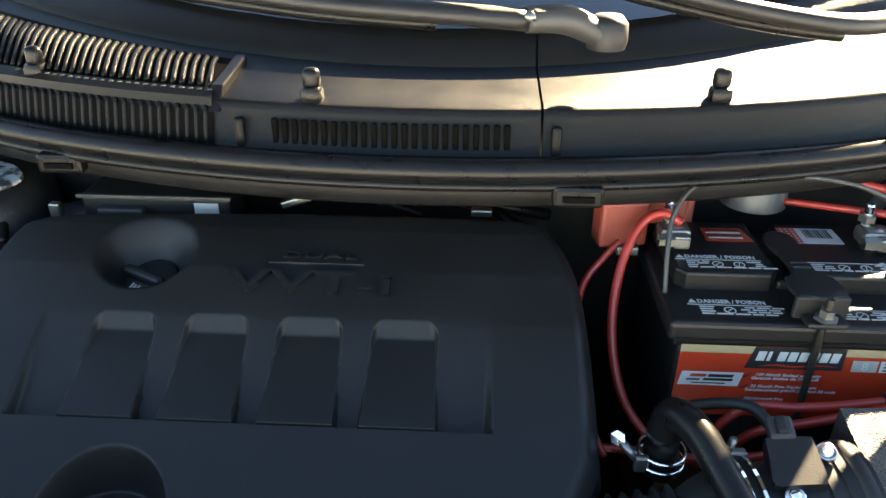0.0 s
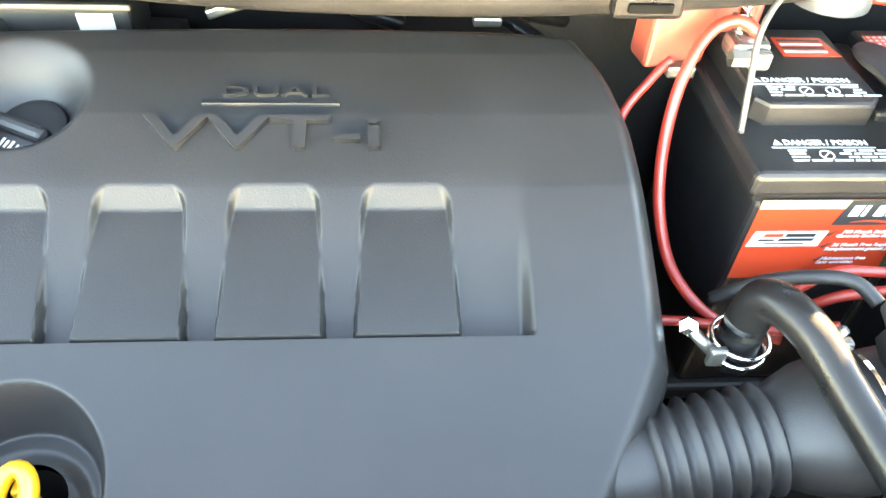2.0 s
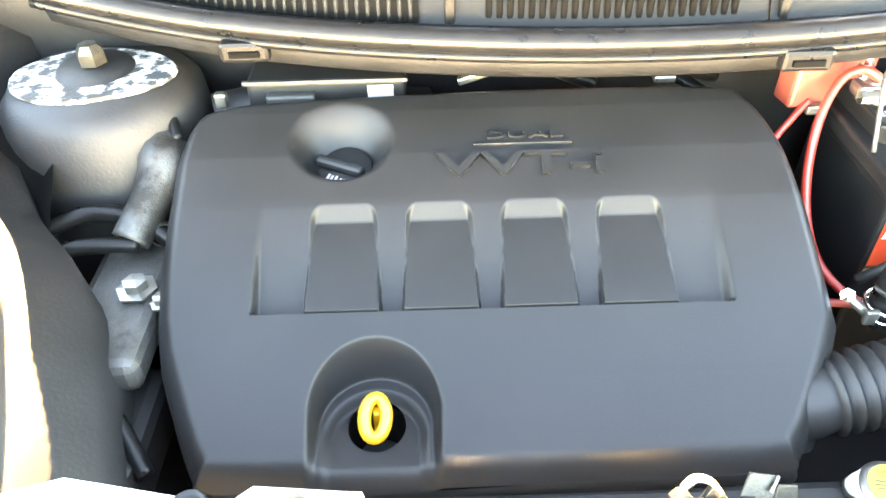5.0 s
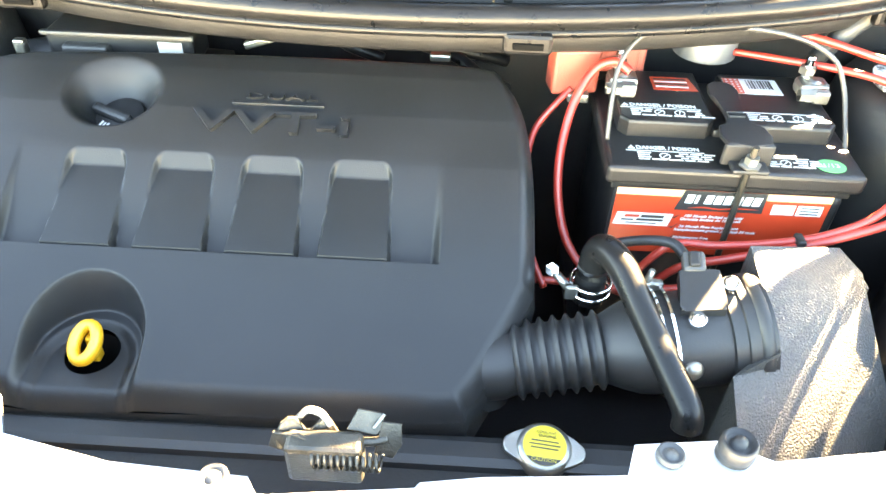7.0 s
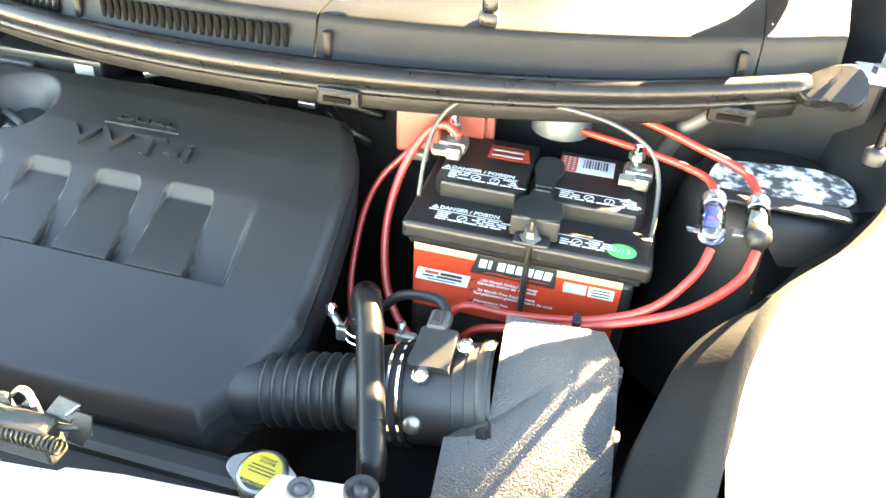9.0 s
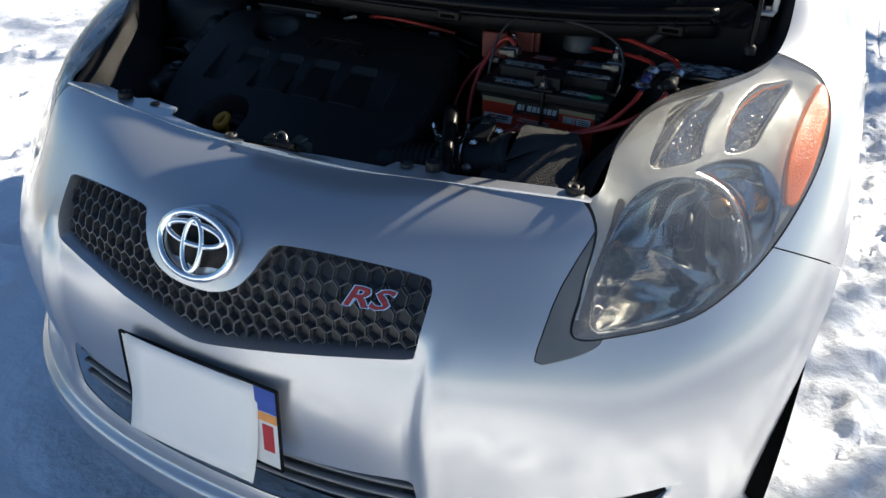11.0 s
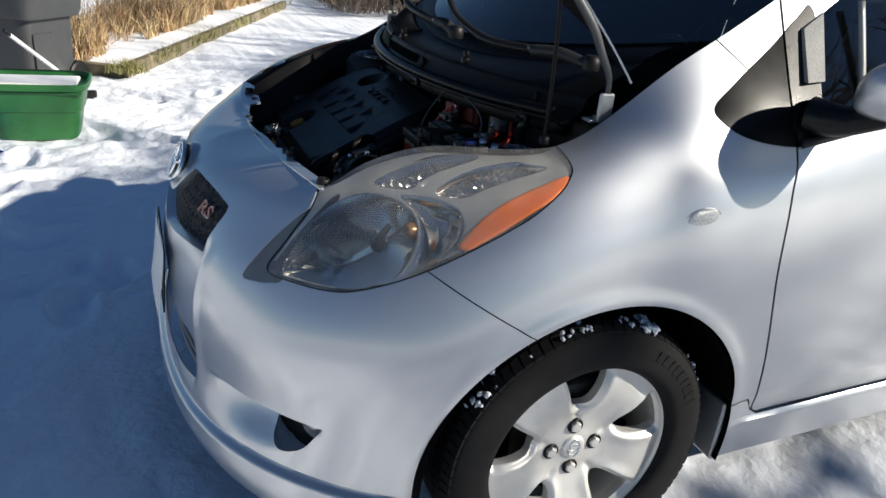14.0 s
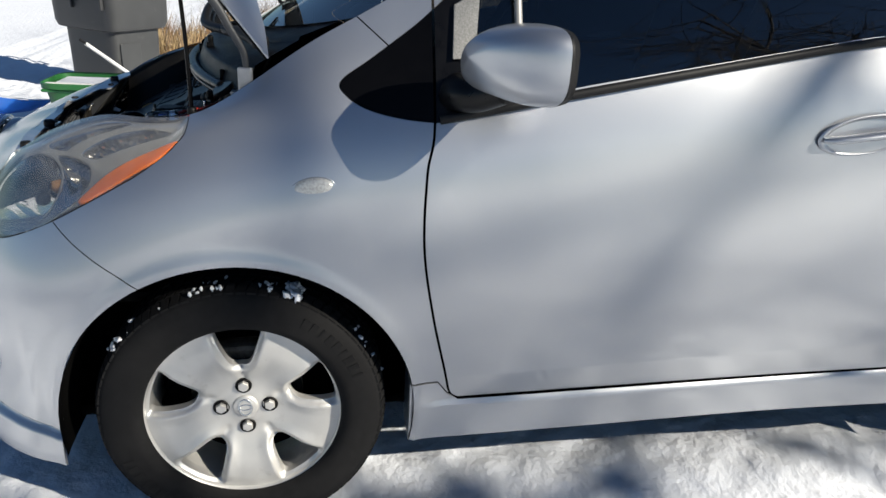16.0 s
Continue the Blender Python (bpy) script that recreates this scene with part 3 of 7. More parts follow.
skirt, sheet = keep(sheet, lambda v: np.maximum(np.abs(np.asarray(v)[:, 1] - 1.16) - .96, np.asarray(v)[:, 2] - np.interp(np.asarray(v)[:, 1], (.2, .434, .444, .454, .47, 2.2), (.366, .366, .345, .322, .3137, .3725))), .0028)
ahead, rest = keep(sheet, door_value)
fender, bumper = keep(ahead, lambda v: np.maximum(-.5 - np.asarray(v)[:, 1], seam_value(v)), .0012)
door, quarter = keep(rest, lambda v: np.asarray(v)[:, 1] - 1.62)
# greenhouse
sail, fender = keep(fender, lambda v: outline_distance(*side(v), SAIL), .001)
sail_door, door = keep(door, lambda v: outline_distance(*side(v), SAIL), .001)
pillar, fender = keep(fender, lambda v: np.maximum(1.03 - np.asarray(v)[:, 2], -(.53 * (np.asarray(v)[:, 1] - .27) + .75 * (np.asarray(v)[:, 2] - 1.105) + .12 * (np.asarray(v)[:, 0] - .695))), .0012)
glass, door = keep(door, lambda v: outline_distance(*side(v), GLASS), 0.0)
quarter_glass, quarter = keep(quarter, lambda v: outline_distance(*side(v), REAR_GLASS), 0.0)


def panel(name, sheet, material, sides=2, depth=.0016, parent=None, label=""):
    """A body panel on the left, and its mirror image on the right."""
    made = []
    for k in range(sides):
        v, f = sheet if k == 0 else mirrored(*sheet)
        ob = piece(name, v, f, material, parent or car, label)
        if depth:
            thicken(ob, depth)
        made.append(ob)
    return made


def whole(name, sheet, material, depth=.002, parent=None, label=""):
    ob = piece(name, *both(*sheet), material, parent or car, label)
    weld(ob)
    return thicken(ob, depth) if depth else ob


def main_piece(sheet):
    """The sheet without the slivers that the cuts left over."""
    v, f = sheet
    up = list(range(len(v)))

    def root(i):
        while up[i] != i:
            up[i] = up[up[i]]
            i = up[i]
        return i

    for face in f:
        a = root(face[0])
        for b in face[1:]:
            up[root(b)] = a
    count = {}
    for face in f:
        count[root(face[0])] = count.get(root(face[0]), 0) + 1
    best = max(count, key=count.get)
    return v, [face for face in f if root(face[0]) == best]


whole("front_bumper", main_piece(bumper), SILVER, .003)
lip_v = np.array(lip[0])
lip_out = np.stack([lip_v[:, 0], lip_v[:, 1] + .25, np.zeros(len(lip_v))], 1)
lip_out /= np.linalg.norm(lip_out, axis=1, keepdims=True).clip(1e-6)
lip_v += lip_out * (.017 * smoothstep(.2675, .250, lip_v[:, 2]) + .004 * smoothstep(.25, .20, lip_v[:, 2]))[:, None] * smoothstep(-.26, -.36, lip_v[:, 1])[:, None]
whole("bumper_lip", (lip_v, lip[1]), SILVER, .006, label="silver add-on lip along the bumper")
panel("fender", fender, SILVER)
panel("a_pillar", pillar, SILVER)
doors = panel("door", door, SILVER, depth=.003)
panel("quarter_panel", quarter, SILVER)
sv, sf = np.array(skirt[0]), skirt[1]
sv[:, 0] += .004 * smoothstep(.36, .30, sv[:, 2])
panel("side_skirt", (sv, sf), SILVER, depth=.004, label="silver add-on side skirt")
# near-black backing added behind the door and skirt gaps to paint their shade
gap_line = curve_points([(y, z) for z, y in DOOR_LINE[1:-1]], 8)
gap_line_x = np.interp(gap_line[:, 1], (.1, .30, .36, .55, .70, .85, .943), (.80, .796, .806, .832, .830, .806, .782)) - .010
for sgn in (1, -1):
    jv = [(sgn * (x - d), y + w, z) for x, (y, z) in zip(gap_line_x, gap_line) for w, d in ((-.022, .004), (.0, .0), (.022, .004))]
    piece("door_gap_shade", jv, [(3 * i + j, 3 * i + 3 + j, 3 * i + 4 + j, 3 * i + 1 + j) for i in range(len(gap_line) - 1) for j in range(2)], DARK, car)
    part("low_edge", box((.03, 1.64, .05), (sgn * .781, 1.29, .342), .004), DARK, car)
panel("sail_panel", sail, GLOSSBLACK, label="black plastic triangle ahead of the door")
for k, ob in enumerate(doors):
    for nm, sh, mt, lb in (("mirror_base_panel", sail_door, MOUNT, "black mirror mount"), ("side_window", glass, TINTED, "dark side window glass")):
        v, f = sh if k == 0 else mirrored(*sh)
        g = piece(nm, v, f, mt, ob, lb)
        g.visible_shadow = True
panel("quarter_window", quarter_glass, TINTED, depth=0)

# windshield between the pillars, roof behind it
def screen_point(s, w):
    """s from the base (0) to the roof (1), w from -1 to 1 across."""
    ex = np.interp(s, (0, .4, 1), (.655, .627, .567))
    ey = np.interp(s, (0, .4, 1), (.244, .50, .95))
    ez = np.interp(s, (0, .4, 1), (1.125, 1.272, 1.452))
    bow = .26 * (1 - s) + .14 * s
    return (ex * w, ey - bow * (1 - w * w), ez - (.080 * (1 - s) - .03 * s) * (1 - w * w))


def sheet_of(fn, nu, nv):
    v = [fn(i / nu, -1 + 2 * j / nv) for i in range(nu + 1) for j in range(nv + 1)]
    f = [(i * (nv + 1) + j, i * (nv + 1) + j + 1, (i + 1) * (nv + 1) + j + 1, (i + 1) * (nv + 1) + j) for i in range(nu) for j in range(nv)]
    return v, f


piece("windshield", *sheet_of(screen_point, 14, 24), WINDSHIELD, car, "raked windshield mirroring the sky")


def roof_point(s, w):
    y = .95 + s * 1.80
    ex = np.interp(y, (.95, 1.7, 2.3, 2.75), (.57, .555, .55, .53))
    ez = np.interp(y, (.95, 1.35, 1.7, 2.3, 2.75), (1.455, 1.495, 1.50, 1.47, 1.375))
    return (ex * w, y - .14 * (1 - s) * (1 - w * w) + .08 * s * (1 - w * w), ez + .03 * (1 - w * w))


thicken(piece("roof", *sheet_of(roof_point, 20, 20), SILVER, car), .002)

# floor pan and bay walls that close the body
tub = box((1.42, 3.2, .03), (0, 1.22, .25), .01)
part("floor_pan", tub, DARK, car)
part("firewall", box((1.30, .03, .72), (0, .02, .60), .006), BAY, car, "bulkhead behind the engine, darkened as in shade")

# ---- nose: grille, badge, plate, lamps ----
near_nose = shell_v[(shell_v[:, 1] < -.42)]


def nose_y(x, z):
    """How far forward the nose's skin lies."""
    d = (near_nose[:, 0] - abs(x)) ** 2 + (near_nose[:, 2] - z) ** 2
    k = np.argsort(d)[:4]
    w = 1 / (d[k] + 1e-7)
    return float((near_nose[k, 1] * w).sum() / w.sum())


def honeycomb(outline, pitch_x, pitch_z, depth, wall, back):
    """Six-sided cells of thin walls inside an outline, as one mesh following the nose."""
    v, f = [], []
    row = 0
    z = .54
    while z < .76:
        x = -.38 + (pitch_x / 2 if row % 2 else 0)
        while x < .38:
            if outline_distance(np.array([x]), np.array([z]), outline)[0] < .006:
                ring = [(0, .62), (.5, .30), (.5, -.30), (0, -.62), (-.5, -.30), (-.5, .30)]
                base = len(v)
                yy = nose_y(x, z) + back
                tilt = (nose_y(x, z + .01) - nose_y(x, z - .01)) / .02
                for k, (a, b) in enumerate(ring):
                    for s, dy in ((1.0, 0.0), (1.0 - wall, 0.0), (1.0, depth), (1.0 - wall, depth)):
                        v.append((x + a * pitch_x * s, yy + dy + tilt * b * pitch_z * s, z + b * pitch_z * s))
                for k in range(6):
                    a, b = base + 4 * k, base + 4 * ((k + 1) % 6)
                    f += [(a, b, b + 1, a + 1), (a + 1, b + 1, b + 3, a + 3)]
            x += pitch_x
        z += pitch_z * .92
        row += 1
    return v, f


GRILLE_DARK = mat("grille_dark_plastic", (0.03, 0.031, 0.034), rough=0.42, scale=40, vary=0.15, bump=0.05)
GRILLE_BAR = mat("grey_bar_plastic", (0.20, 0.20, 0.205), rough=0.4, scale=40, vary=0.12, bump=0.05)
GRILLE_EDGE = mat("grille_grey_plastic", (0.085, 0.086, 0.09), rough=0.4, scale=40, vary=0.12, bump=0.05)
grille = piece("grille", *honeycomb(GRILLE, .0235, .0245, .014, .11, .022), GRILLE_EDGE, car, "dark honeycomb radiator grille", smooth=False)
gv, gf = [], []
for i in range(25):
    for j in range(9):
        x, z = -.36 + .72 * i / 24, .545 + .20 * j / 8
        gv.append((x, nose_y(x, z) + .034, z))
gf = [(i * 9 + j, (i + 1) * 9 + j, (i + 1) * 9 + j + 1, i * 9 + j + 1) for i in range(24) for j in range(8)]
piece("backing", gv, gf, GRILLE_DARK, grille)
# rim of the opening, folded inwards
ring = curve_points(np.array(GRILLE)[::4], 4, True)
rv, rf = [], []
for k, (x, z) in enumerate(ring):
    y0 = nose_y(x, z)
    rv += [(x, y0 - .0005, z), (x * .992, y0 + .012, .655 + (z - .655) * .97), (x * .985, y0 + .034, .655 + (z - .655) * .95)]
n = len(ring)
for k in range(n):
    a, b = 3 * k, 3 * ((k + 1) % n)
    rf += [(a, b, b + 1, a + 1), (a + 1, b + 1, b + 2, a + 2)]
piece("rim", rv, rf, SILVER, grille)


def oval_ring(w, h, tube_r, bend, m, flat=1.0, n=40):
    pts = [(w * math.cos(2 * math.pi * k / n), h * math.sin(2 * math.pi * k / n), -bend * math.cos(2 * math.pi * k / n) ** 2) for k in range(n)]
    bm = tube(pts, tube_r, 8, 1, closed=True, flat=flat)
    bm.transform(m)
    return bm


emblem_y = nose_y(0, .715) - .012
EMB = frame_on((0, emblem_y - .002, .709), (1, 0, 0), (0, .40, .92))
emblem = part("emblem", oval_ring(.066, .047, .0064, .004, EMB @ Matrix.Translation((0, 0, .006)), flat=.8), CHROME, car, "chrome oval emblem on a dark disc", smooth=True)
part("inner_oval", oval_ring(.050, .0155, .0046, .002, EMB @ Matrix.Translation((0, .016, .006))), CHROME, emblem, smooth=True)
part("upright_oval", oval_ring(.0165, .038, .0046, 0, EMB @ Matrix.Translation((0, -.001, .007))), CHROME, emblem, smooth=True)
part("disc", lathe([(0, -.004), (.9, -.004), (1, -.008)], 32, EMB @ Matrix.Diagonal((.064, .045, 1, 1))), BLACK, emblem, smooth=True)
# cradle of painted plastic under the emblem
part("cradle", lathe([(0, -.012), (1.0, -.010), (1.08, -.012), (1.16, -.022), (1.18, -.04)], 40, EMB @ Matrix.Diagonal((.067, .049, 1, 1))), SILVER, emblem, smooth=True)
rs_z, rs_x = .668, .262
RSM = frame_on((rs_x, nose_y(rs_x, rs_z) + .012, rs_z), (.97, .23, 0), (0, .45, .9))
b1 = words("RS", .030, .0022, "CENTER", 0.35, .0020)
b1.transform(RSM @ Matrix.Diagonal((1.42, .92, 1, 1)))
badge = part("trim_badge", b1, CHROME, car, "red letter badge with a chrome edge")
b2 = words("RS", .030, .0026, "CENTER", 0.35, .0008)
b2.transform(RSM @ Matrix.Translation((0, 0, .0012)) @ Matrix.Diagonal((1.42, .92, 1, 1)))
part("red_inlay", b2, mat("red_enamel", (0.22, 0.012, 0.014), rough=0.3, bump=0.0), badge)

# lower grille: dark mouth with three bars
mouth = piece("lower_grille", [(x, nose_y(x, z) + .05, z) for x in np.linspace(-.37, .37, 21) for z in (.28, .35, .41)],
              [(3 * i + j, 3 * i + 3 + j, 3 * i + 4 + j, 3 * i + 1 + j) for i in range(20) for j in range(2)], GRILLE_DARK, car, "dark lower grille with grey bars")
for zb in (.318, .345, .372):
    pts = [(x, nose_y(x, .35) + .016, zb + .006 * (x / .35) ** 2) for x in np.linspace(-.355, .355, 13)]
    part("bar", tube(pts, .0085, 8, 2, flat=.55), GRILLE_BAR, mouth, smooth=True)

# fog lamps in their scoops
for sgn in (1, -1):
    cx, cz = .632, .345
    M = frame_on((sgn * cx, -.528, cz), (.78, .62 * sgn, 0), (0, 0, 1))
    out = curve_points([(-.10, .030), (-.09, .05), (.0, .056), (.095, .05), (.094, .0), (.06, -.045), (.0, -.066), (-.06, -.05), (-.095, -.01)], 4, True)
    lamp_ob = part("fog_lamp", prism([(sgn * x, y) for x, y in out][::sgn], -.03, -.008, .004, m=M), BLACK, car, "black fog lamp surround in the bumper")
    part("lens", lathe([(0, .009), (.018, .007), (.030, .001), (.036, -.006), (.038, -.012)], 32, M @ Matrix.Translation((sgn * .000, .000, -.004))), mat("fog_lens", (0.42, 0.41, 0.39), rough=0.12, metal=0.4, scale=60, vary=0.15, bump=0.1, coat=0.8), lamp_ob, "frosted glass fog lamp", smooth=True)

# number plate with a paper sheet over it
plate_y = nose_y(.0, .46) - .010
PM = frame_on((.008, plate_y, .461), (1, 0, 0), (0, .06, 1))
plate = part("number_plate", prism([(-.152, -.076), (.152, -.076), (.152, .076), (-.152, .076)], 0, .002, .0006, m=PM), mat("plate_white", (0.72, 0.72, 0.70), rough=0.35, scale=30, vary=0.06, bump=0.0), car, "white licence plate with a blue and orange corner")
part("plate_rim", join(*[box(sz, at, .001) for sz, at in
     (((.308, .005, .004), (0, .0765, .002)), ((.005, .155, .004), (.1535, 0, .002)), ((.308, .005, .004), (0, -.0765, .002)), ((.005, .155, .004), (-.1535, 0, .002)))]), GLOSSBLACK, plate, m=PM)
part("blue_band", prism([(.112, .03), (.15, .03), (.15, .073), (.112, .073)], .002, .0026, m=PM), mat("plate_blue", (0.03, 0.08, 0.35), rough=0.4, bump=0.0), plate)
part("orange_band", prism([(.112, .012), (.15, .012), (.15, .028), (.112, .028)], .002, .0026, m=PM), mat("plate_orange", (0.75, 0.30, 0.08), rough=0.4, bump=0.0), plate)
part("digit_bar", prism([(.122, -.045), (.142, -.045), (.142, .006), (.122, .006)], .002, .0028, m=PM), mat("plate_red", (0.45, 0.03, 0.03), rough=0.4, bump=0.0), plate)
pv, pf = [], []
for i in range(9):
    for j in range(9):
        a, b = i / 8, j / 8
        x = -.148 + a * .250 + .018 * b + .004 * math.sin(4 * b)
        z = -.104 + b * .186 - .012 * a
        lift = .005 + .012 * (1 - b) ** 1.6 + .004 * math.sin(3 * a + 1)
        pv.append((x, z, lift))
pf = [(i * 9 + j, (i + 1) * 9 + j, (i + 1) * 9 + j + 1, i * 9 + j + 1) for i in range(8) for j in range(8)]
sheet_ob = piece("paper_sheet", [tuple(PM @ Vector(p)) for p in pv], pf, PAPER)
sheet_so = sheet_ob.modifiers.new("thickness", "SOLIDIFY")
sheet_so.thickness = .0005
tagged(sheet_ob, "plain white paper sheet tucked over the number plate", "paper")


def refine(v, f):
    """Each face into as many quads as it has corners."""
    v = [np.array(p, float) for p in v]
    mid, out = {}, []

    def half(i, j):
        key = (min(i, j), max(i, j))
        if key not in mid:
            mid[key] = len(v)
            v.append((v[i] + v[j]) / 2)
        return mid[key]

    for face in f:
        c = len(v)
        v.append(sum(v[i] for i in face) / len(face))
        n = len(face)
        for k in range(n):
            out.append((face[k], half(face[k], face[(k + 1) % n]), c, half(face[k - 1], face[k])))
    return np.array(v), out


def vertex_normals(v, f):
    n = np.zeros_like(v)
    for face in f:
        a, b, c = v[face[0]], v[face[1]], v[face[2]]
        if len(face) > 3:
            w = np.cross(v[face[2]] - a, v[face[3]] - b)
        else:
            w = np.cross(b - a, c - a)
        for i in face:
            n[i] += w
    return n / np.linalg.norm(n, axis=1, keepdims=True).clip(1e-12)


# headlights: clear lens over a bezel with a main bowl, two upper chambers and an amber reflector
MAIN_BOWL = curve_points([(-.576, .658), (-.549, .705), (-.515, .752), (-.483, .787), (-.452, .809), (-.418, .821), (-.388, .820), (-.366, .808), (-.359, .792), (-.363, .767), (-.376, .741), (-.396, .711), (-.418, .692), (-.440, .682), (-.470, .668), (-.51, .659), (-.55, .655)], 5, True)
WEDGE = curve_points([(-.374, .827), (-.330, .832), (-.296, .826), (-.286, .812), (-.292, .789), (-.312, .763), (-.337, .741), (-.367, .719), (-.405, .694), (-.428, .684), (-.410, .698), (-.390, .716), (-.370, .744), (-.357, .770), (-.353, .794), (-.361, .812)], 4, True)
UPPER_A = curve_points([(-.409, .836), (-.385, .851), (-.341, .870), (-.290, .888), (-.238, .8985), (-.221, .899), (-.262, .885), (-.303, .870), (-.337, .852), (-.354, .840), (-.387, .835)], 5, True)
UPPER_B = curve_points([(-.317, .842), (-.289, .863), (-.252, .880), (-.216, .892), (-.172, .9025), (-.152, .903), (-.124, .902), (-.182, .881), (-.235, .860), (-.272, .842), (-.300, .837)], 5, True)
AMBER_OUT = curve_points([(-.303, .769), (-.283, .792), (-.253, .820), (-.211, .848), (-.161, .873), (-.109, .8925), (-.104, .884), (-.141, .857), (-.200, .821), (-.252, .788), (-.290, .765)], 5, True)
STRIP = curve_points([(-.594, .651), (-.570, .688), (-.533, .735), (-.504, .771), (-.484, .793), (-.468, .806), (-.470, .799), (-.487, .782), (-.509, .756), (-.543, .709), (-.568, .664), (-.576, .652)], 3, True)
lens_v, lens_f = refine(*lamp)
lens_v, lens_f = refine(lens_v, lens_f)
lens_n = vertex_normals(lens_v, lens_f)
if lens_n[:, 0].mean() < 0:
    lens_n = -lens_n
ly, lz = lens_v[:, 1], lens_v[:, 2]
lx = lens_v[:, 0]
d_main, d_wedge, d_a, d_b, d_amb, d_strip = (outline_distance(ly, lz, o) for o in (MAIN_BOWL, WEDGE, UPPER_A, UPPER_B, AMBER_OUT, STRIP))
edge = -outline_distance(ly, lz, HEADLIGHT)
depth = .003 + .007 * smoothstep(.0, .03, edge)
# stepped facets of the main bowl
facet = abs((lx * 30 + lz * 4) % 1.0 - .5) * .0045 * smoothstep(-.46, -.42, ly) + abs((lz * 24 + ly * 20) % 1.0 - .5) * .003 * smoothstep(.73, .70, lz) * smoothstep(-.46, -.50, ly)
depth = depth + (d_main < 0) * (.003 + .080 * smoothstep(0, .075, -d_main) ** .60 + facet * smoothstep(.012, .024, -d_main))
depth = depth + (d_wedge < 0) * (.001 + .022 * smoothstep(0, .026, -d_wedge))
for dd in (d_a, d_b):
    depth = depth + .024 * smoothstep(-.001, .012, -dd) + (dd < -.004) * (.011 * abs(((lx + .75 * ly) * 58) % 1.0 - .5) + .009 * abs(((lz - .4 * lx) * 74) % 1.0 - .5))
depth = depth - .003 * smoothstep(-.001, .003, -d_amb)
d_rim = edge - np.where(lz < .80 + .42 * (ly + .32), .0055, .0030) + .004 * (ly < -.47) * (lz > .67)
inner_v = lens_v - lens_n * depth[:, None]


def region(value):
    """Faces of the lamp's inside whose middle lies where value < 0."""
    ok = [fc for fc in lens_f if sum(value[i] for i in fc) < 0]
    used = sorted({i for fc in ok for i in fc})
    back = {u: k for k, u in enumerate(used)}
    return inner_v[used], [tuple(back[i] for i in fc) for fc in ok]


LAMP_RIM = mat("lamp_seal_black", (0.012, 0.012, 0.012), rough=0.35, scale=30, vary=0.1, bump=0.03)
LAMP_SMOKE = mat("smoked_lamp_plastic", (0.13, 0.129, 0.124), rough=0.22, scale=9, vary=0.25, bump=0.02, coat=1.0)
flange_v = np.array(flange[0], float)
flange_n = vertex_normals(flange_v, flange[1])
flange_v -= flange_n * (.0032 if flange_n[:, 0].mean() > 0 else -.0032)
chambers = np.minimum(np.minimum(d_main, d_wedge), np.minimum(d_a, d_b))
for k in range(2):
    flip = (lambda s: s) if k == 0 else (lambda s: mirrored(*s))
    hl = piece("headlight", *flip(region(-np.minimum(np.minimum(chambers, d_amb), np.minimum(d_strip, d_rim)))), LAMP_BEZEL, car, "clear headlight with chrome bowls and an amber corner")
    sharp(piece("reflector", *flip(region(chambers)), REFLECTOR, hl, "chrome fluted reflector bowls"), 25)
    piece("seal_strip", *flip(region(np.maximum(np.minimum(d_strip, d_rim), -np.minimum(chambers, d_amb)))), LAMP_RIM, hl, "black seal round the lens")
    piece("lamp_surround", *flip(surround), LAMP_SMOKE, hl, "smoked grey wing of the headlight")
    piece("lamp_flange", *flip((flange_v, flange[1])), LAMP_RIM, hl, "black flange round the lens")
    piece("side_reflector", *flip(region(d_amb)), AMBER, hl, "amber corner reflector")
    outer = lens_v + lens_n * (.004 * smoothstep(0, .06, edge))[:, None]
    piece("lens", *flip((outer, lens_f)), LENS, hl, "clear plastic outer lens").visible_shadow = False
    sgn = 1 if k == 0 else -1
    part("bulb_shield", lathe([(0, .006), (.010, .005), (.0145, .001), (.0145, -.010), (.010, -.018)], 24, Matrix.Translation((sgn * .628, -.413, .731)) @ Euler((radians(72), 0, radians(38 * sgn))).to_matrix().to_4x4()), BLACK, hl, smooth=True)
    part("shield_arm", tube([(sgn * .628, -.413, .738), (sgn * .622, -.388, .766)], (.008, .006), 10, 2), BLACK, hl, smooth=True)
    part("bulb", lathe([(.006, .010), (.010, .008), (.013, .0), (.016, -.004), (.016, -.012), (.008, -.02)], 24, Matrix.Translation((sgn * .663, -.366, .770)) @ Euler((radians(72), 0, radians(38 * sgn))).to_matrix().to_4x4()), BULB_BROWN, hl, "copper-coloured bulb collar", smooth=True)

# black inner shell of the nose, seen through the gaps
for sgn in (1, -1):
    out = [(sgn * x, y, z) for x, y, z in ((.50, -.56, .64), (.62, -.46, .63), (.73, -.34, .70), (.75, -.2, .80), (.70, -.09, .88), (.56, -.12, .86), (.52, -.3, .80), (.49, -.46, .74))]
    cen = (sgn * .60, -.32, .70)
    vv = out + [cen]
    piece("lamp_housing", vv, [(i, (i + 1) % 8, 8) for i in range(8)], DARK, car)
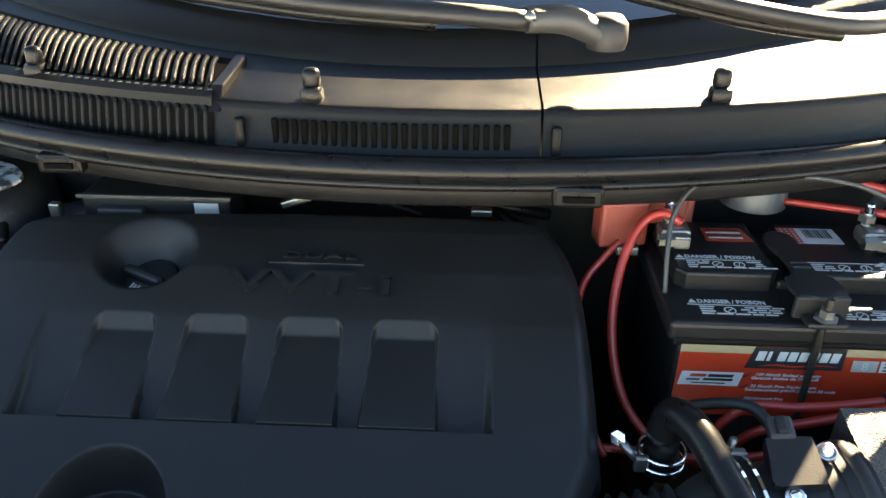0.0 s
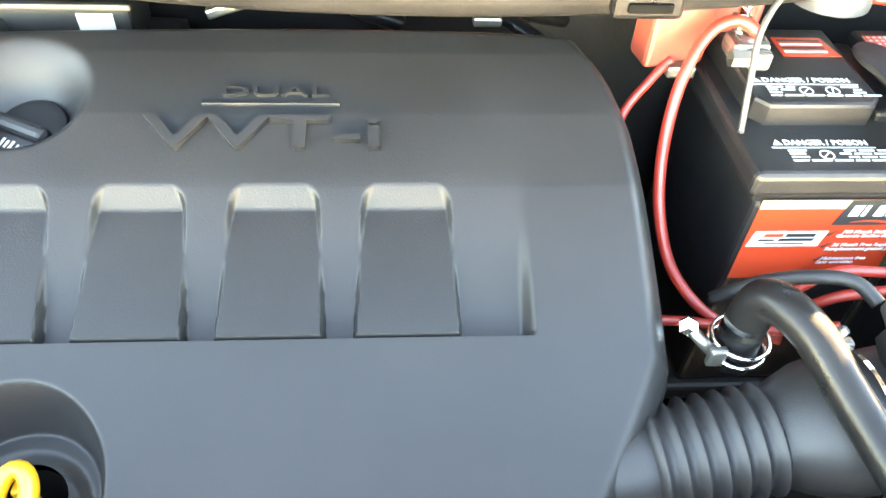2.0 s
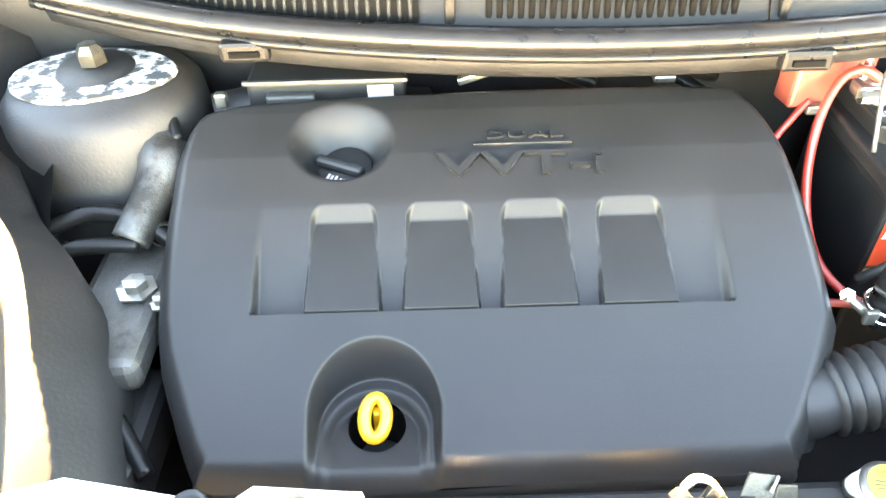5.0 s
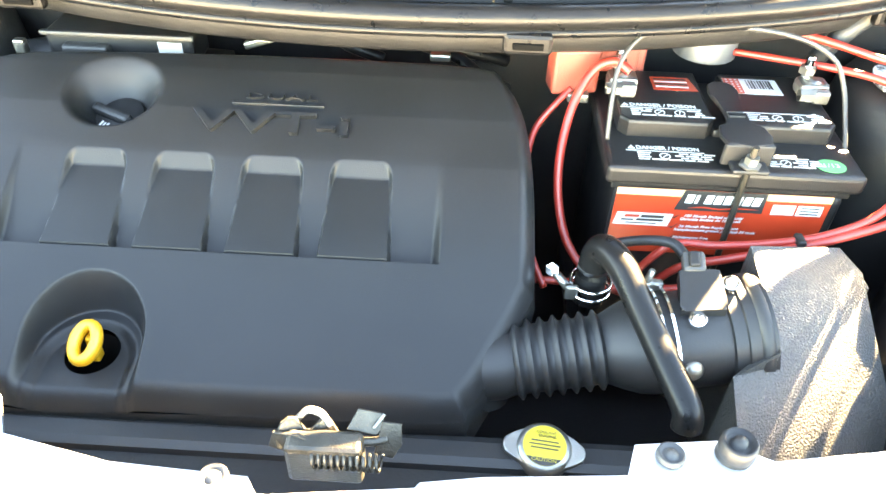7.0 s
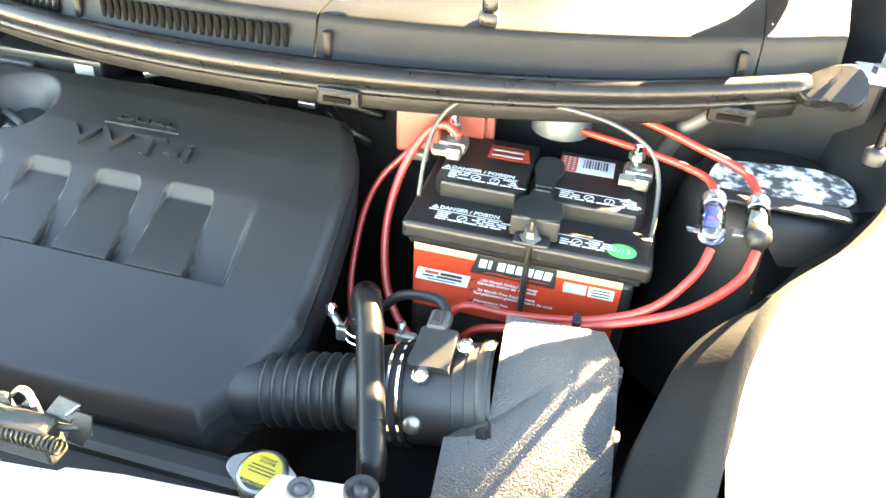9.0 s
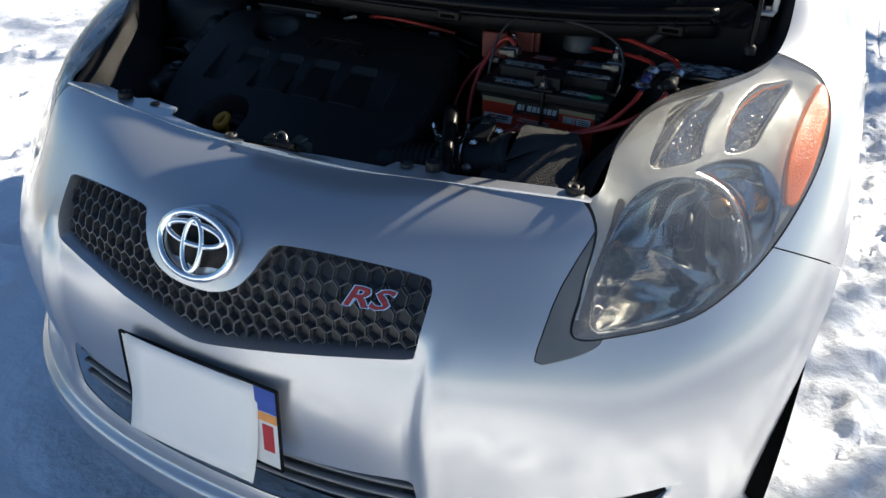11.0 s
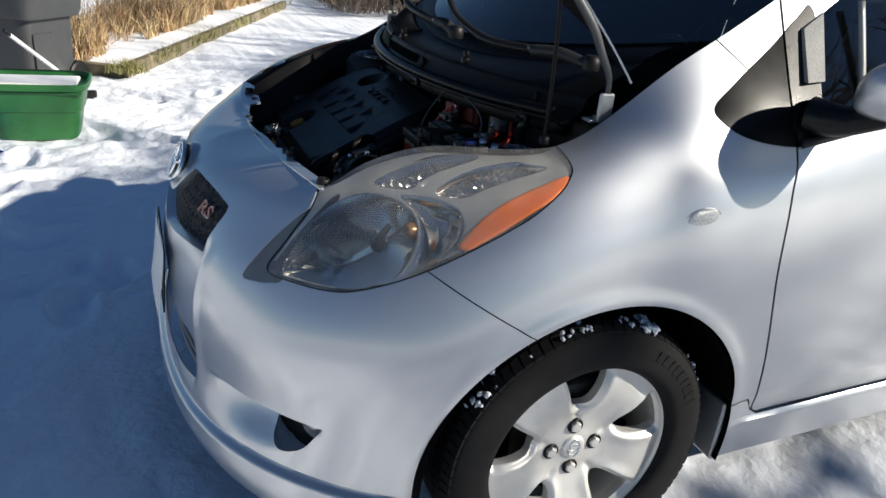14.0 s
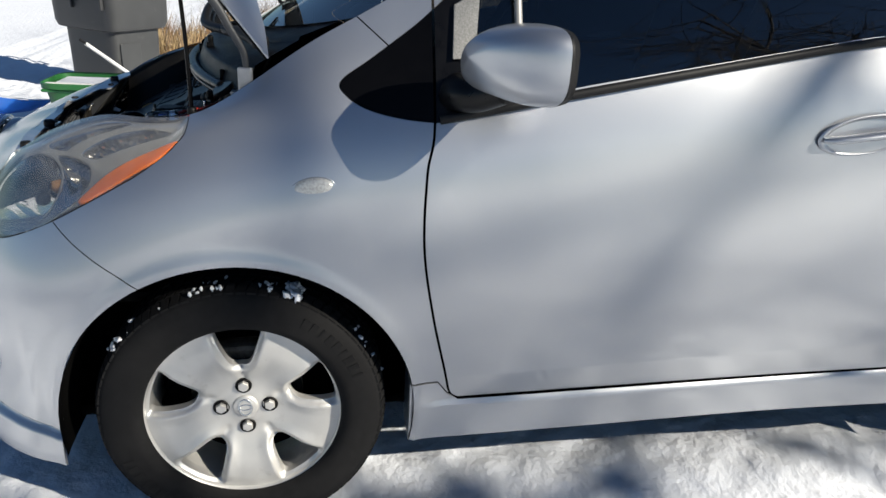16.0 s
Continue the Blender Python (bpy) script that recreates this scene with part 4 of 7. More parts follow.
# side markers
for sgn in (1, -1):
    M = Matrix.Translation((sgn * .8255, .157, .823)) @ Euler((radians(8), 0, 0)).to_matrix().to_4x4() @ Euler((0, radians(90 * sgn), 0)).to_matrix().to_4x4()
    mk = part("side_marker", lathe([(0, .006), (.5, .0055), (.85, .004), (1.0, .000), (1.05, -.004)], 36, M @ Matrix.Diagonal((.019, .040, 1, 1))), mat("clear_marker_lens", (0.55, 0.55, 0.53), rough=0.15, metal=0.3, scale=200, vary=0.35, bump=0.6, bump_scale=420), car, "clear oval side marker lamp", smooth=True)
    part("marker_rim", lathe([(1.0, .001), (1.06, .0015), (1.08, -.003)], 36, M @ Matrix.Diagonal((.0195, .041, 1, 1))), LAMP_BEZEL, mk, smooth=True)

# ---- wheels ----
def tyre_profile(R, w):
    h = w / 2
    return [(.211, -h * .78), (.219, -h * .93), (.238, -h * 1.0), (.268, -h * .995), (.291, -h * .93), (.303, -h * .83), (R - .0075, -h * .68), (R - .0065, -h * .3), (R - .0065, h * .3),
            (R - .0075, h * .68), (.303, h * .83), (.291, h * .93), (.268, h * .995), (.238, h * 1.0), (.219, h * .93), (.211, h * .78)]


RIM = 1.075


def wheel(parent):
    """Five broad-spoked alloy wheel, axis along z, outer face up."""
    R, W = .312, .185
    root = new("wheel")
    root.parent = parent
    tagged(root, "five-spoke silver alloy wheel with a black tyre")
    ty = part("tyre", lathe(tyre_profile(R, W), 96), RUBBER, root, "black tyre with snow in its tread", smooth=True)
    # tread blocks in five ribs
    v, f = [], []
    ribs = ((-.068, .026), (-.036, .024), (0, .026), (.036, .024), (.068, .026))
    count = 84
    for r, (zc, zw) in enumerate(ribs):
        for i in range(count):
            a = 2 * math.pi * (i + .5 * (r % 2)) / count
            da = 2 * math.pi / count * .40
            drop = .010 if abs(zc) > .05 else 0.0
            base = len(v)
            for rr in (R - .010, R):
                for s, t in ((-1, -1), (1, -1), (1, 1), (-1, 1)):
                    zz = zc + t * zw / 2
                    lower = drop * (1 if abs(zz) > .07 else 0)
                    aa = a + s * da + .25 * da * t
                    v.append(((rr - lower) * math.cos(aa), (rr - lower) * math.sin(aa), zz))
            f += [tuple(base + q for q in w) for w in ((4, 5, 6, 7), (0, 1, 5, 4), (1, 2, 6, 5), (2, 3, 7, 6), (3, 0, 4, 7))]
    tagged(piece("tread", v, f, RUBBER, root, smooth=False), kind="stuff")
    # raised sidewall marks
    marks = bmesh.new()
    for a0, cnt in ((20, 7), (200, 9)):
        for i in range(cnt):
            a = radians(a0 + i * 4.6)
            marks = join(marks, box((.0135 if i % 3 else .007, .024, .0016), (0, 0, 0), .0003, 1, m=Euler((0, 0, a)).to_matrix().to_4x4() @ Matrix.Translation((0, -.268, W / 2 * .997 + .0004))))
    tagged(part("sidewall_relief", marks, RUBBER, ty), kind="stuff")
    # rim barrel and lip
    part("rim_barrel", lathe([(.206, .066), (.2035, .072), (.199, .073), (.195, .066), (.190, .045), (.186, .0), (.184, -.07), (.20, -.078), (.206, -.07)], 72, Matrix.Diagonal((RIM, RIM, 1, 1))), ALLOY, root, smooth=True)
    # spoke disc
    HOLE = curve_points([(.098, 0), (.101, .013), (.113, .0225), (.138, .0325), (.162, .0415), (.178, .0465), (.184, .040), (.187, .020), (.188, 0),
                         (.187, -.020), (.184, -.040), (.178, -.0465), (.162, -.0415), (.138, -.0325), (.113, -.0225), (.101, -.013)], 4, True)
    nr, na = 34, 300
    sv = []
    for i in range(nr + 1):
        r = .012 + (.2005 - .012) * i / nr
        for j in range(na):
            a = 2 * math.pi * j / na
            k = (a * 5 / (2 * math.pi) + .5) % 1.0
            mid = abs(k - .5) * 2          # 1 on a spoke's axis, 0 between
            crown = .010 * smoothstep(.20, .80, mid) * smoothstep(.07, .12, r) * smoothstep(.205, .16, r)
            groove = .007 * math.exp(-((mid - 1) / .20) ** 2) * smoothstep(.055, .075, r) * smoothstep(.125, .095, r)
            dish = .040 + .026 * smoothstep(.05, .15, r) - .003 * smoothstep(.16, .19, r) + .003 * smoothstep(.045, .03, r)
            sv.append((r * math.cos(a), r * math.sin(a), dish + crown - groove))
    sf = [(i * na + j, (i + 1) * na + j, (i + 1) * na + (j + 1) % na, i * na + (j + 1) % na) for i in range(nr) for j in range(na)]
    sv = np.array(sv)
    val = np.full(len(sv), 1.0)
    for k in range(5):
        c, s = math.cos(2 * math.pi * (k + .5) / 5), math.sin(2 * math.pi * (k + .5) / 5)
        lx, lyy = sv[:, 0] * c + sv[:, 1] * s, -sv[:, 0] * s + sv[:, 1] * c
        hole = HOLE
        val = np.minimum(val, outline_distance(lx, lyy, hole))
    # the spokes' flanks fall away towards the openings
    sv[:, 2] -= .016 * smoothstep(.0125, .0, val) * smoothstep(.198, .186, np.hypot(sv[:, 0], sv[:, 1]))
    _, disc = split(sv, sf, val)
    disc[0][:, :2] *= RIM
    # walls of the openings, straight down from their edges
    dv, df = np.asarray(disc[0]), [tuple(q) for q in disc[1]]
    sides = {}
    for q in df:
        for n in range(len(q)):
            key = (min(q[n - 1], q[n]), max(q[n - 1], q[n]))
            sides[key] = sides.get(key, 0) + 1
    below, extra = {}, []
    for q in list(df):
        for n in range(len(q)):
            a, b = q[n - 1], q[n]
            if sides[(min(a, b), max(a, b))] == 1:
                for e in (a, b):
                    if e not in below:
                        below[e] = len(dv) + len(extra)
                        extra.append(dv[e] - (0, 0, .020))
                df.append((b, a, below[a], below[b]))
    sharp(piece("spokes", np.vstack([dv, np.array(extra)]), df, ALLOY, root), 55)
    for k in range(4):
        a = math.pi / 2 * k
        at = Matrix.Translation((.0530 * math.cos(a), .0530 * math.sin(a), .0425))
        part("lug_seat", lathe([(.0180, -.004), (.0180, .0020), (.0168, .0026), (.0156, -.001), (0, -.001)], 24, at), MOUNT, root, smooth=True)
        part("lug_nut", lathe([(.0122, -.003), (.0122, .0055), (.0108, .0085), (.0, .0092)], 6, at), ALLOY, root)
    cap = part("centre_cap", lathe([(0, .006), (.0235, .005), (.0275, .002), (.029, -.004)], 36, Matrix.Translation((0, 0, .044))), ALLOY, root, smooth=True)
    part("cap_oval", oval_ring(.0205, .0145, .0018, 0, Matrix.Translation((0, 0, .050)), n=24), CHROME, cap, smooth=True)
    part("cap_bar", oval_ring(.007, .013, .0016, 0, Matrix.Translation((0, 0, .050)), n=20), CHROME, cap, smooth=True)
    part("brake_disc", lathe([(.06, -.01), (.125, -.01), (.125, -.03), (.06, -.03)], 48, closed=True), OLD_STEEL, root, smooth=False)
    part("brake_hub", lathe([(0, .01), (.062, .01), (.066, -.01), (.07, -.05)], 32), DUSTY, root, smooth=True)
    part("caliper", box((.06, .13, .05), (-.105, .01, -.015), .012), CASTING, root)
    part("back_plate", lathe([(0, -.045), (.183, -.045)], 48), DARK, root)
    return root


first_wheel = wheel(car)
AX = .735


def wheel_pose(x, y, spin):
    flip = 90 if x > 0 else -90
    return Matrix.Translation((x, y, .294)) @ Euler((0, radians(flip), 0)).to_matrix().to_4x4() @ Euler((0, 0, radians(spin))).to_matrix().to_4x4()


first_wheel.matrix_basis = wheel_pose(AX, 0, 2.5)
for x, y, spin in ((-AX, 0, 40), (AX, 2.46, 15), (-AX, 2.46, 70)):
    copy_thing(first_wheel, wheel_pose(x, y, spin))
for wy in (0, 2.46):
    for sgn in (1, -1):
        v, f = [], []
        prof = [(.835, .371), (.80, .374), (.72, .376), (.56, .376), (.55, .30)]
        n = 36
        for i in range(n + 1):
            a = radians(-12 + 203 * i / n)
            for x, r in prof:
                v.append((sgn * x, wy + r * math.cos(a), .295 + r * math.sin(a)))
        m = len(prof)
        f = [(i * m + j, (i + 1) * m + j, (i + 1) * m + j + 1, i * m + j + 1) for i in range(n) for j in range(m - 1)]
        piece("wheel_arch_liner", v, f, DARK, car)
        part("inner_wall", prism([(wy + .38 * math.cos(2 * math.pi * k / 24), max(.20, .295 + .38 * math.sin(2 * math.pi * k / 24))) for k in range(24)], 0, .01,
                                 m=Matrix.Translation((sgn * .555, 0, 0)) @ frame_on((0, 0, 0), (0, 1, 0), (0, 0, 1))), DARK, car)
        # mud flap edge behind the wheel
        part("mud_guard", box((.10, .016, .155), (sgn * .768, wy + .371, .284), .005), SILVER, car)
SNOW_CLUMP = mat("packed_snow", (0.82, 0.84, 0.87), rough=0.7, scale=40, vary=0.05, bump=0.5, bump_scale=150)
rng = random.Random(4)
clumps = bmesh.new()
i = 0
for mid, count, size in ((111, 34, .0075), (101, 9, .005), (81, 12, .005), (74, 6, .004), (60, 3, .003), (40, 9, .005), (33, 7, .0055), (141, 4, .004), (150, 4, .003), (165, 3, .003)):
    for k in range(count):
        i += 1
        a = radians(mid + rng.gauss(0, 2.2))
        r = .309 + rng.uniform(-.008, .004)
        bmx = bmesh.new()
        s = size * rng.uniform(.4, 1.1)
        bmesh.ops.create_icosphere(bmx, subdivisions=2, radius=1.0)
        for v in bmx.verts:
            q = v.co.normalized()
            v.co = q * (1 + .9 * noise.noise(q * 1.8 + Vector((i, 0, 0))) + .4 * noise.noise(q * 5 + Vector((0, i, 0))))
            v.co = Vector((v.co.x * s * 1.4, v.co.y * s * 1.5, v.co.z * s * .8))
        bmx.transform(Euler((rng.uniform(0, 6), 0, 0)).to_matrix().to_4x4())
        bmx.transform(Matrix.Translation((rng.uniform(.765, .808), -r * math.cos(a), .294 + r * math.sin(a))))
        clumps = join(clumps, bmx)
ob = part("snow_clumps", clumps, SNOW_CLUMP, None, smooth=True)
tagged(ob, "lumps of packed white snow on the tyre tread", "snow", kind="stuff")

# ---- engine bay ----
def sloped(y):
    return np.interp(y, (-.44, -.42, -.36, -.30, -.22, -.17, -.12, -.05), (.716, .728, .758, .790, .831, .853, .870, .886))


def cover_height(x, y):
    z = sloped(y)
    # shallow field round the four pockets, stepping down at its front edge
    field = smoothstep(-.352, -.346, x) * smoothstep(.060, .050, x - .12 * (y + .30) * 0) * smoothstep(-.3085, -.3045, y)
    rib = .013 * smoothstep(-.21, -.30, y) * field
    pocket = 0.0
    mask = np.zeros_like(x)
    for k in range(4):
        x0 = -.3065 + k * .0847
        taper = .0032 + .0026 * (y + .2625) / .0425 + .006 * np.exp(-np.clip(-.2190 - y, 0, 1) / .004)
        w = smoothstep(x0 - .003 + taper, x0 + .0005 + taper, x) * smoothstep(x0 + .0675 - taper, x0 + .064 - taper, x) * smoothstep(-.3075, -.3055, y) * smoothstep(-.2165, -.2180, y)
        mask = np.maximum(mask, w)
    floor = .0105 * np.clip((-.2175 - y) / .0095, 0, 1) * np.clip(1 - (-.2270 - y) / .086, .0, 1)
    z = z - rib * (1 - mask) - floor * mask
    # arch-shaped pocket of the dipstick
    ax, ay = x + .246, y + .382
    arch = np.where(ay > 0, np.hypot(ax, ay), np.abs(ax)) - .0535
    inner = np.where(ay > -.008, np.hypot(ax, ay + .008), np.abs(ax)) - .041
    low1 = np.minimum(z, .723 + .12 * (y + .40))
    low2 = np.minimum(z, .713 + .03 * (y + .40))
    z = z + (low1 - z) * smoothstep(.002, -.008, arch)
    z = z + (low2 - z) * smoothstep(.004, -.007, inner) * .55
    # dish of the oil filler
    r = np.hypot((x + .279) / .0495, (y + .152) / .043)
    z = z - .034 * smoothstep(1.06, .35, r)
    return z


COVER_PLAN = curve_points([(-.430, -.13), (-.435, -.20), (-.432, -.31), (-.412, -.37), (-.390, -.415), (-.372, -.428), (-.20, -.428), (.06, -.425), (.090, -.414), (.118, -.372), (.142, -.328),
                           (.1445, -.31), (.143, -.22), (.136, -.155), (.118, -.11), (.085, -.088), (-.10, -.084), (-.30, -.09), (-.40, -.10)], 3, True)
nx, ny = 600, 400
cxs, cys = np.linspace(-.445, .155, nx + 1), np.linspace(-.438, -.045, ny + 1)
CX, CY = np.meshgrid(cxs, cys, indexing="ij")
CZ = cover_height(CX, CY)
cv = np.stack([CX.ravel(), CY.ravel(), CZ.ravel()], 1)
cf = [(i * (ny + 1) + j, (i + 1) * (ny + 1) + j, (i + 1) * (ny + 1) + j + 1, i * (ny + 1) + j + 1) for i in range(nx) for j in range(ny)]
dcov = outline_distance(cv[:, 0], cv[:, 1], COVER_PLAN)
cv[:, 2] -= .016 * np.clip(1 + dcov / .016, 0, 1) ** 2
hole = np.hypot(cv[:, 0] + .246, cv[:, 1] + .376) - .024
(cv, cf), _ = split(cv, cf, np.maximum(dcov, -hole))
engine_cover = sharp(piece("engine_cover", cv, cf, COVER, car, "black moulded plastic engine cover with four pockets"), 48)
# side skirt of the cover
sk = []
for x, y in COVER_PLAN:
    zt = float(cover_height(np.array([x]), np.array([y]))[0]) - .0155
    if abs(x + .246) < .05 and y < -.4:
        zt = min(zt, .712)
    sk.append(((x, y, zt), (x * 1.0, y - .002, zt - .012), (x + .003 * np.sign(x + .15), y, zt - .014), (x, y, zt - .055)))
m = len(sk)
kv = [p for q in sk for p in q]
kf = [(4 * i + j, 4 * ((i + 1) % m) + j, 4 * ((i + 1) % m) + j + 1, 4 * i + j + 1) for i in range(m) for j in range(3)]
piece("cover_side", kv, kf, BLACK, engine_cover)


def on_cover(x, y):
    e = .004
    z = float(sloped(y))
    slope = float((sloped(y + e) - sloped(y - e)) / (2 * e))
    return frame_on((x, y, z), (1, 0, 0), (0, 1, slope))


def cover_words(text, x, y, h, wide, depth=.0012, bold=.0):
    bm = words(text, h, depth, "CENTER", 0, bold)
    bm.transform(on_cover(x, y) @ Matrix.Diagonal((wide, 1, 1, 1)))
    return bm


part("lettering", cover_words("VVT-i", -.112, -.1955, .0235, 1.95, .0052, .0004), COVER, engine_cover, "raised black letters on the cover")
part("lettering", cover_words("DUAL", -.108, -.1575, .0075, 2.6, .0032), COVER, engine_cover, "small raised black letters")
part("raised_bar", box((.092, .0035, .003), (-.110, -.163, float(sloped(-.163)) + .0005), .0008, m=None), COVER, engine_cover)
part("dipstick_well", lathe([(.024, .0), (.0235, -.03), (.02, -.06), (0, -.06)], 32, Matrix.Translation((-.246, -.376, .7165))), DARK, engine_cover, smooth=True)
part("dipstick_handle", join(*[oval_ring(.0088, .0160, .0056, 0, Matrix.Translation((-.246, -.380, .736)) @ Euler((radians(28), radians(8), 0)).to_matrix().to_4x4(), flat=1.5, n=24)]), DIP_YELLOW, engine_cover, "yellow loop handle of the oil dipstick", smooth=True)
part("handle_stem", box((.007, .011, .03), (-.245, -.372, .722), .002), DIP_YELLOW, engine_cover)
CAPM = Matrix.Translation((-.280, -.157, .822)) @ Euler((radians(20), 0, radians(-28))).to_matrix().to_4x4()
cap_ob = part("oil_filler_cap", lathe([(0, .010), (.024, .009), (.029, .006), (.031, -.004), (.030, -.016)], 40, CAPM), BLACK, engine_cover, "black oil filler cap with a raised grip", smooth=True)
sharp(cap_ob)
part("grip", box((.052, .011, .013), (0, 0, .013), .004, m=None), BLACK, cap_ob, m=CAPM)
for k in range(3):
    part("print_bar", box((.0022, .0075 if k != 1 else .006, .0004), (-.0075 + .0042 * k, -.013, .0100), 0, m=None), LABEL_WHITE, cap_ob, m=CAPM)
    part("print_bar", box((.0018, .006, .0004), (.006 + .0038 * k, -.0135, .0100), 0, m=None), LABEL_WHITE, cap_ob, m=CAPM)

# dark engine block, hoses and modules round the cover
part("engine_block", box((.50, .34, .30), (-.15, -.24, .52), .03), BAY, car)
mod = part("control_module", box((.16, .05, .035), (-.30, -.050, .864), .004), BLACK, car, "black plastic module with a pale sticker")
part("module_sticker", box((.026, .0006, .016), (-.245, -.0755, .866), 0), LABEL_WHITE, mod, "pale sticker")
part("module_edge", box((.166, .006, .005), (-.30, -.076, .880), .0015), TRIM, mod)
part("module_socket", box((.05, .016, .020), (-.335, -.078, .860), .003), TRIM, mod)
part("intake_pipe", tube([(-.42, -.06, .84), (-.35, -.045, .845), (-.28, -.05, .84), (-.2, -.02, .82)], .02, 14), BLACK, car, smooth=True)
for p in ([(-.20, -.03, .87), (-.17, -.035, .885), (-.14, -.02, .88), (-.12, .0, .86)], [(-.05, -.03, .86), (.0, -.04, .872), (.06, -.03, .86), (.12, -.01, .84)],
          [(-.09, -.02, .875), (-.06, -.045, .868), (-.02, -.04, .85)], [(.02, -.03, .865), (.06, -.05, .862), (.09, -.07, .85), (.12, -.06, .83)]):
    part("vacuum_hose", tube(p, .007, 10), SEAL, car, smooth=True)
part("hose_clip", box((.034, .010, .008), (-.150, -.066, .876), .002, m=Euler((0, radians(-18), 0)).to_matrix().to_4x4()), STEEL, car)
part("hose_clip", box((.012, .010, .016), (-.405, -.082, .866), .002), STEEL, car)
part("hose_clip", box((.022, .010, .008), (.045, -.066, .868), .002), STEEL, car)
part("red_wire", tube([(-.12, -.04, .876), (-.06, -.055, .884), (.01, -.055, .880), (.08, -.04, .868)], .004, 8), RED_CABLE, car, smooth=True)

# right-hand side of the bay: strut tower, engine mount, hoses, reservoir
tower_r = part("strut_tower", lathe([(0, .03), (.035, .03), (.04, .022), (.085, .018), (.10, .0), (.11, -.10), (.12, -.25)], 36, Matrix.Translation((-.53, -.06, .868))), DUSTY, car, "dusty strut tower with flaking white corrosion", smooth=True)
part("tower_plate", prism(curve_points([(-.60, -.10), (-.55, -.125), (-.495, -.115), (-.455, -.09), (-.45, -.055), (-.49, -.02), (-.56, -.01), (-.61, -.05)], 4, True), .888, .8925, .002), CORRODED, tower_r, "plate with flaking white corrosion")
part("tower_nut", lathe([(.014, 0), (.014, .012), (.009, .02), (0, .02)], 6, Matrix.Translation((-.53, -.06, .90))), OLD_STEEL, tower_r)
mount = part("engine_mount", box((.075, .20, .035), (-.478, -.25, .755), .010), CASTING, car, "cast aluminium engine mount")
part("mount_bolt", lathe([(.017, 0), (.019, .004), (.011, .005), (.011, .013), (0, .014)], 6, Matrix.Translation((-.462, -.262, .774))), STEEL, mount)
part("mount_bolt", lathe([(.010, 0), (.011, .003), (.007, .004), (.007, .010), (0, .011)], 6, Matrix.Translation((-.436, -.278, .772))), STEEL, mount)
part("bracket_casting", tube([(-.47, -.11, .84), (-.455, -.14, .83), (-.462, -.17, .815), (-.48, -.21, .79)], (.022, .026, .02, .018), 12), CASTING, car, smooth=True)
for p, r in (([(-.56, -.20, .80), (-.52, -.185, .805), (-.475, -.19, .80), (-.445, -.20, .78)], .009), ([(-.57, -.25, .79), (-.53, -.225, .795), (-.47, -.215, .79)], .008),
             ([(-.53, -.30, .76), (-.50, -.33, .75), (-.46, -.37, .735), (-.43, -.41, .71)], .007), ([(-.50, -.05, .87), (-.46, -.09, .87), (-.44, -.13, .85)], .006)):
    part("coolant_hose", tube(p, r, 10), SEAL, car, smooth=True)
part("hose_clamp", lathe([(.011, -.004), (.012, -.004), (.012, .004), (.011, .004)], 20, Matrix.Translation((-.455, -.196, .787)) @ Euler((radians(90), 0, radians(40))).to_matrix().to_4x4(), closed=True), STEEL, car)
res = part("washer_filler", tube([(-.525, -.40, .60), (-.525, -.395, .70), (-.53, -.37, .745)], (.03, .029, .026), 18), mat("milky_plastic", (0.62, 0.62, 0.58), rough=0.45, scale=20, vary=0.08, bump=0.03), car, "milky plastic washer filler neck", smooth=True)
part("filler_cap", lathe([(0, .014), (.026, .012), (.031, .006), (.031, -.01)], 28, Matrix.Translation((-.535, -.358, .76)) @ Euler((radians(-25), 0, 0)).to_matrix().to_4x4()), BLACK, res, smooth=True)
part("belt_guard", box((.05, .12, .06), (-.462, -.36, .69), .012), BAY, car)

# ---- inner fenders and bay floor ----
fend_line = curve_points(TOP_LINE[3:10], 6)
for sgn in (1, -1):
    v = []
    for x, y, z in fend_line:
        for dx, dz in ((-.001, -.004), (-.016, -.010), (-.020, -.05), (-.06, -.075), (-.075, -.20), (-.12, -.45)):
            v.append((sgn * (x + dx), y, z + dz))
    f = [(i * 6 + j, (i + 1) * 6 + j, (i + 1) * 6 + j + 1, i * 6 + j + 1) for i in range(len(fend_line) - 1) for j in range(5)]
    piece("inner_fender", v, f, BAY, car, "dusty inner fender, darkened as in shade")
tower = part("strut_tower", lathe([(0, .0), (.07, .0), (.085, -.004), (.095, -.02), (.105, -.08), (.12, -.25)], 40, Matrix.Translation((.565, -.07, .872)) @ Matrix.Diagonal((.95, .9, 1, 1))), BAY, car, "strut tower, darkened as in shade", smooth=True)
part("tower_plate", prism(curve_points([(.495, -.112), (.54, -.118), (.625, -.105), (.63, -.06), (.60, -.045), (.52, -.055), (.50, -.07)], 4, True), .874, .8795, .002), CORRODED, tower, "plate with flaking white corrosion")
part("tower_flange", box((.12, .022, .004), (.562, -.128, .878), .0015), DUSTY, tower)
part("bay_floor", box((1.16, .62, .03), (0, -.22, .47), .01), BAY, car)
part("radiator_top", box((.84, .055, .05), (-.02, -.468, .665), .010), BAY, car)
part("radiator_tank", box((.66, .035, .04), (-.05, -.440, .678), .010), BLACK, car, "black plastic top tank of the radiator")
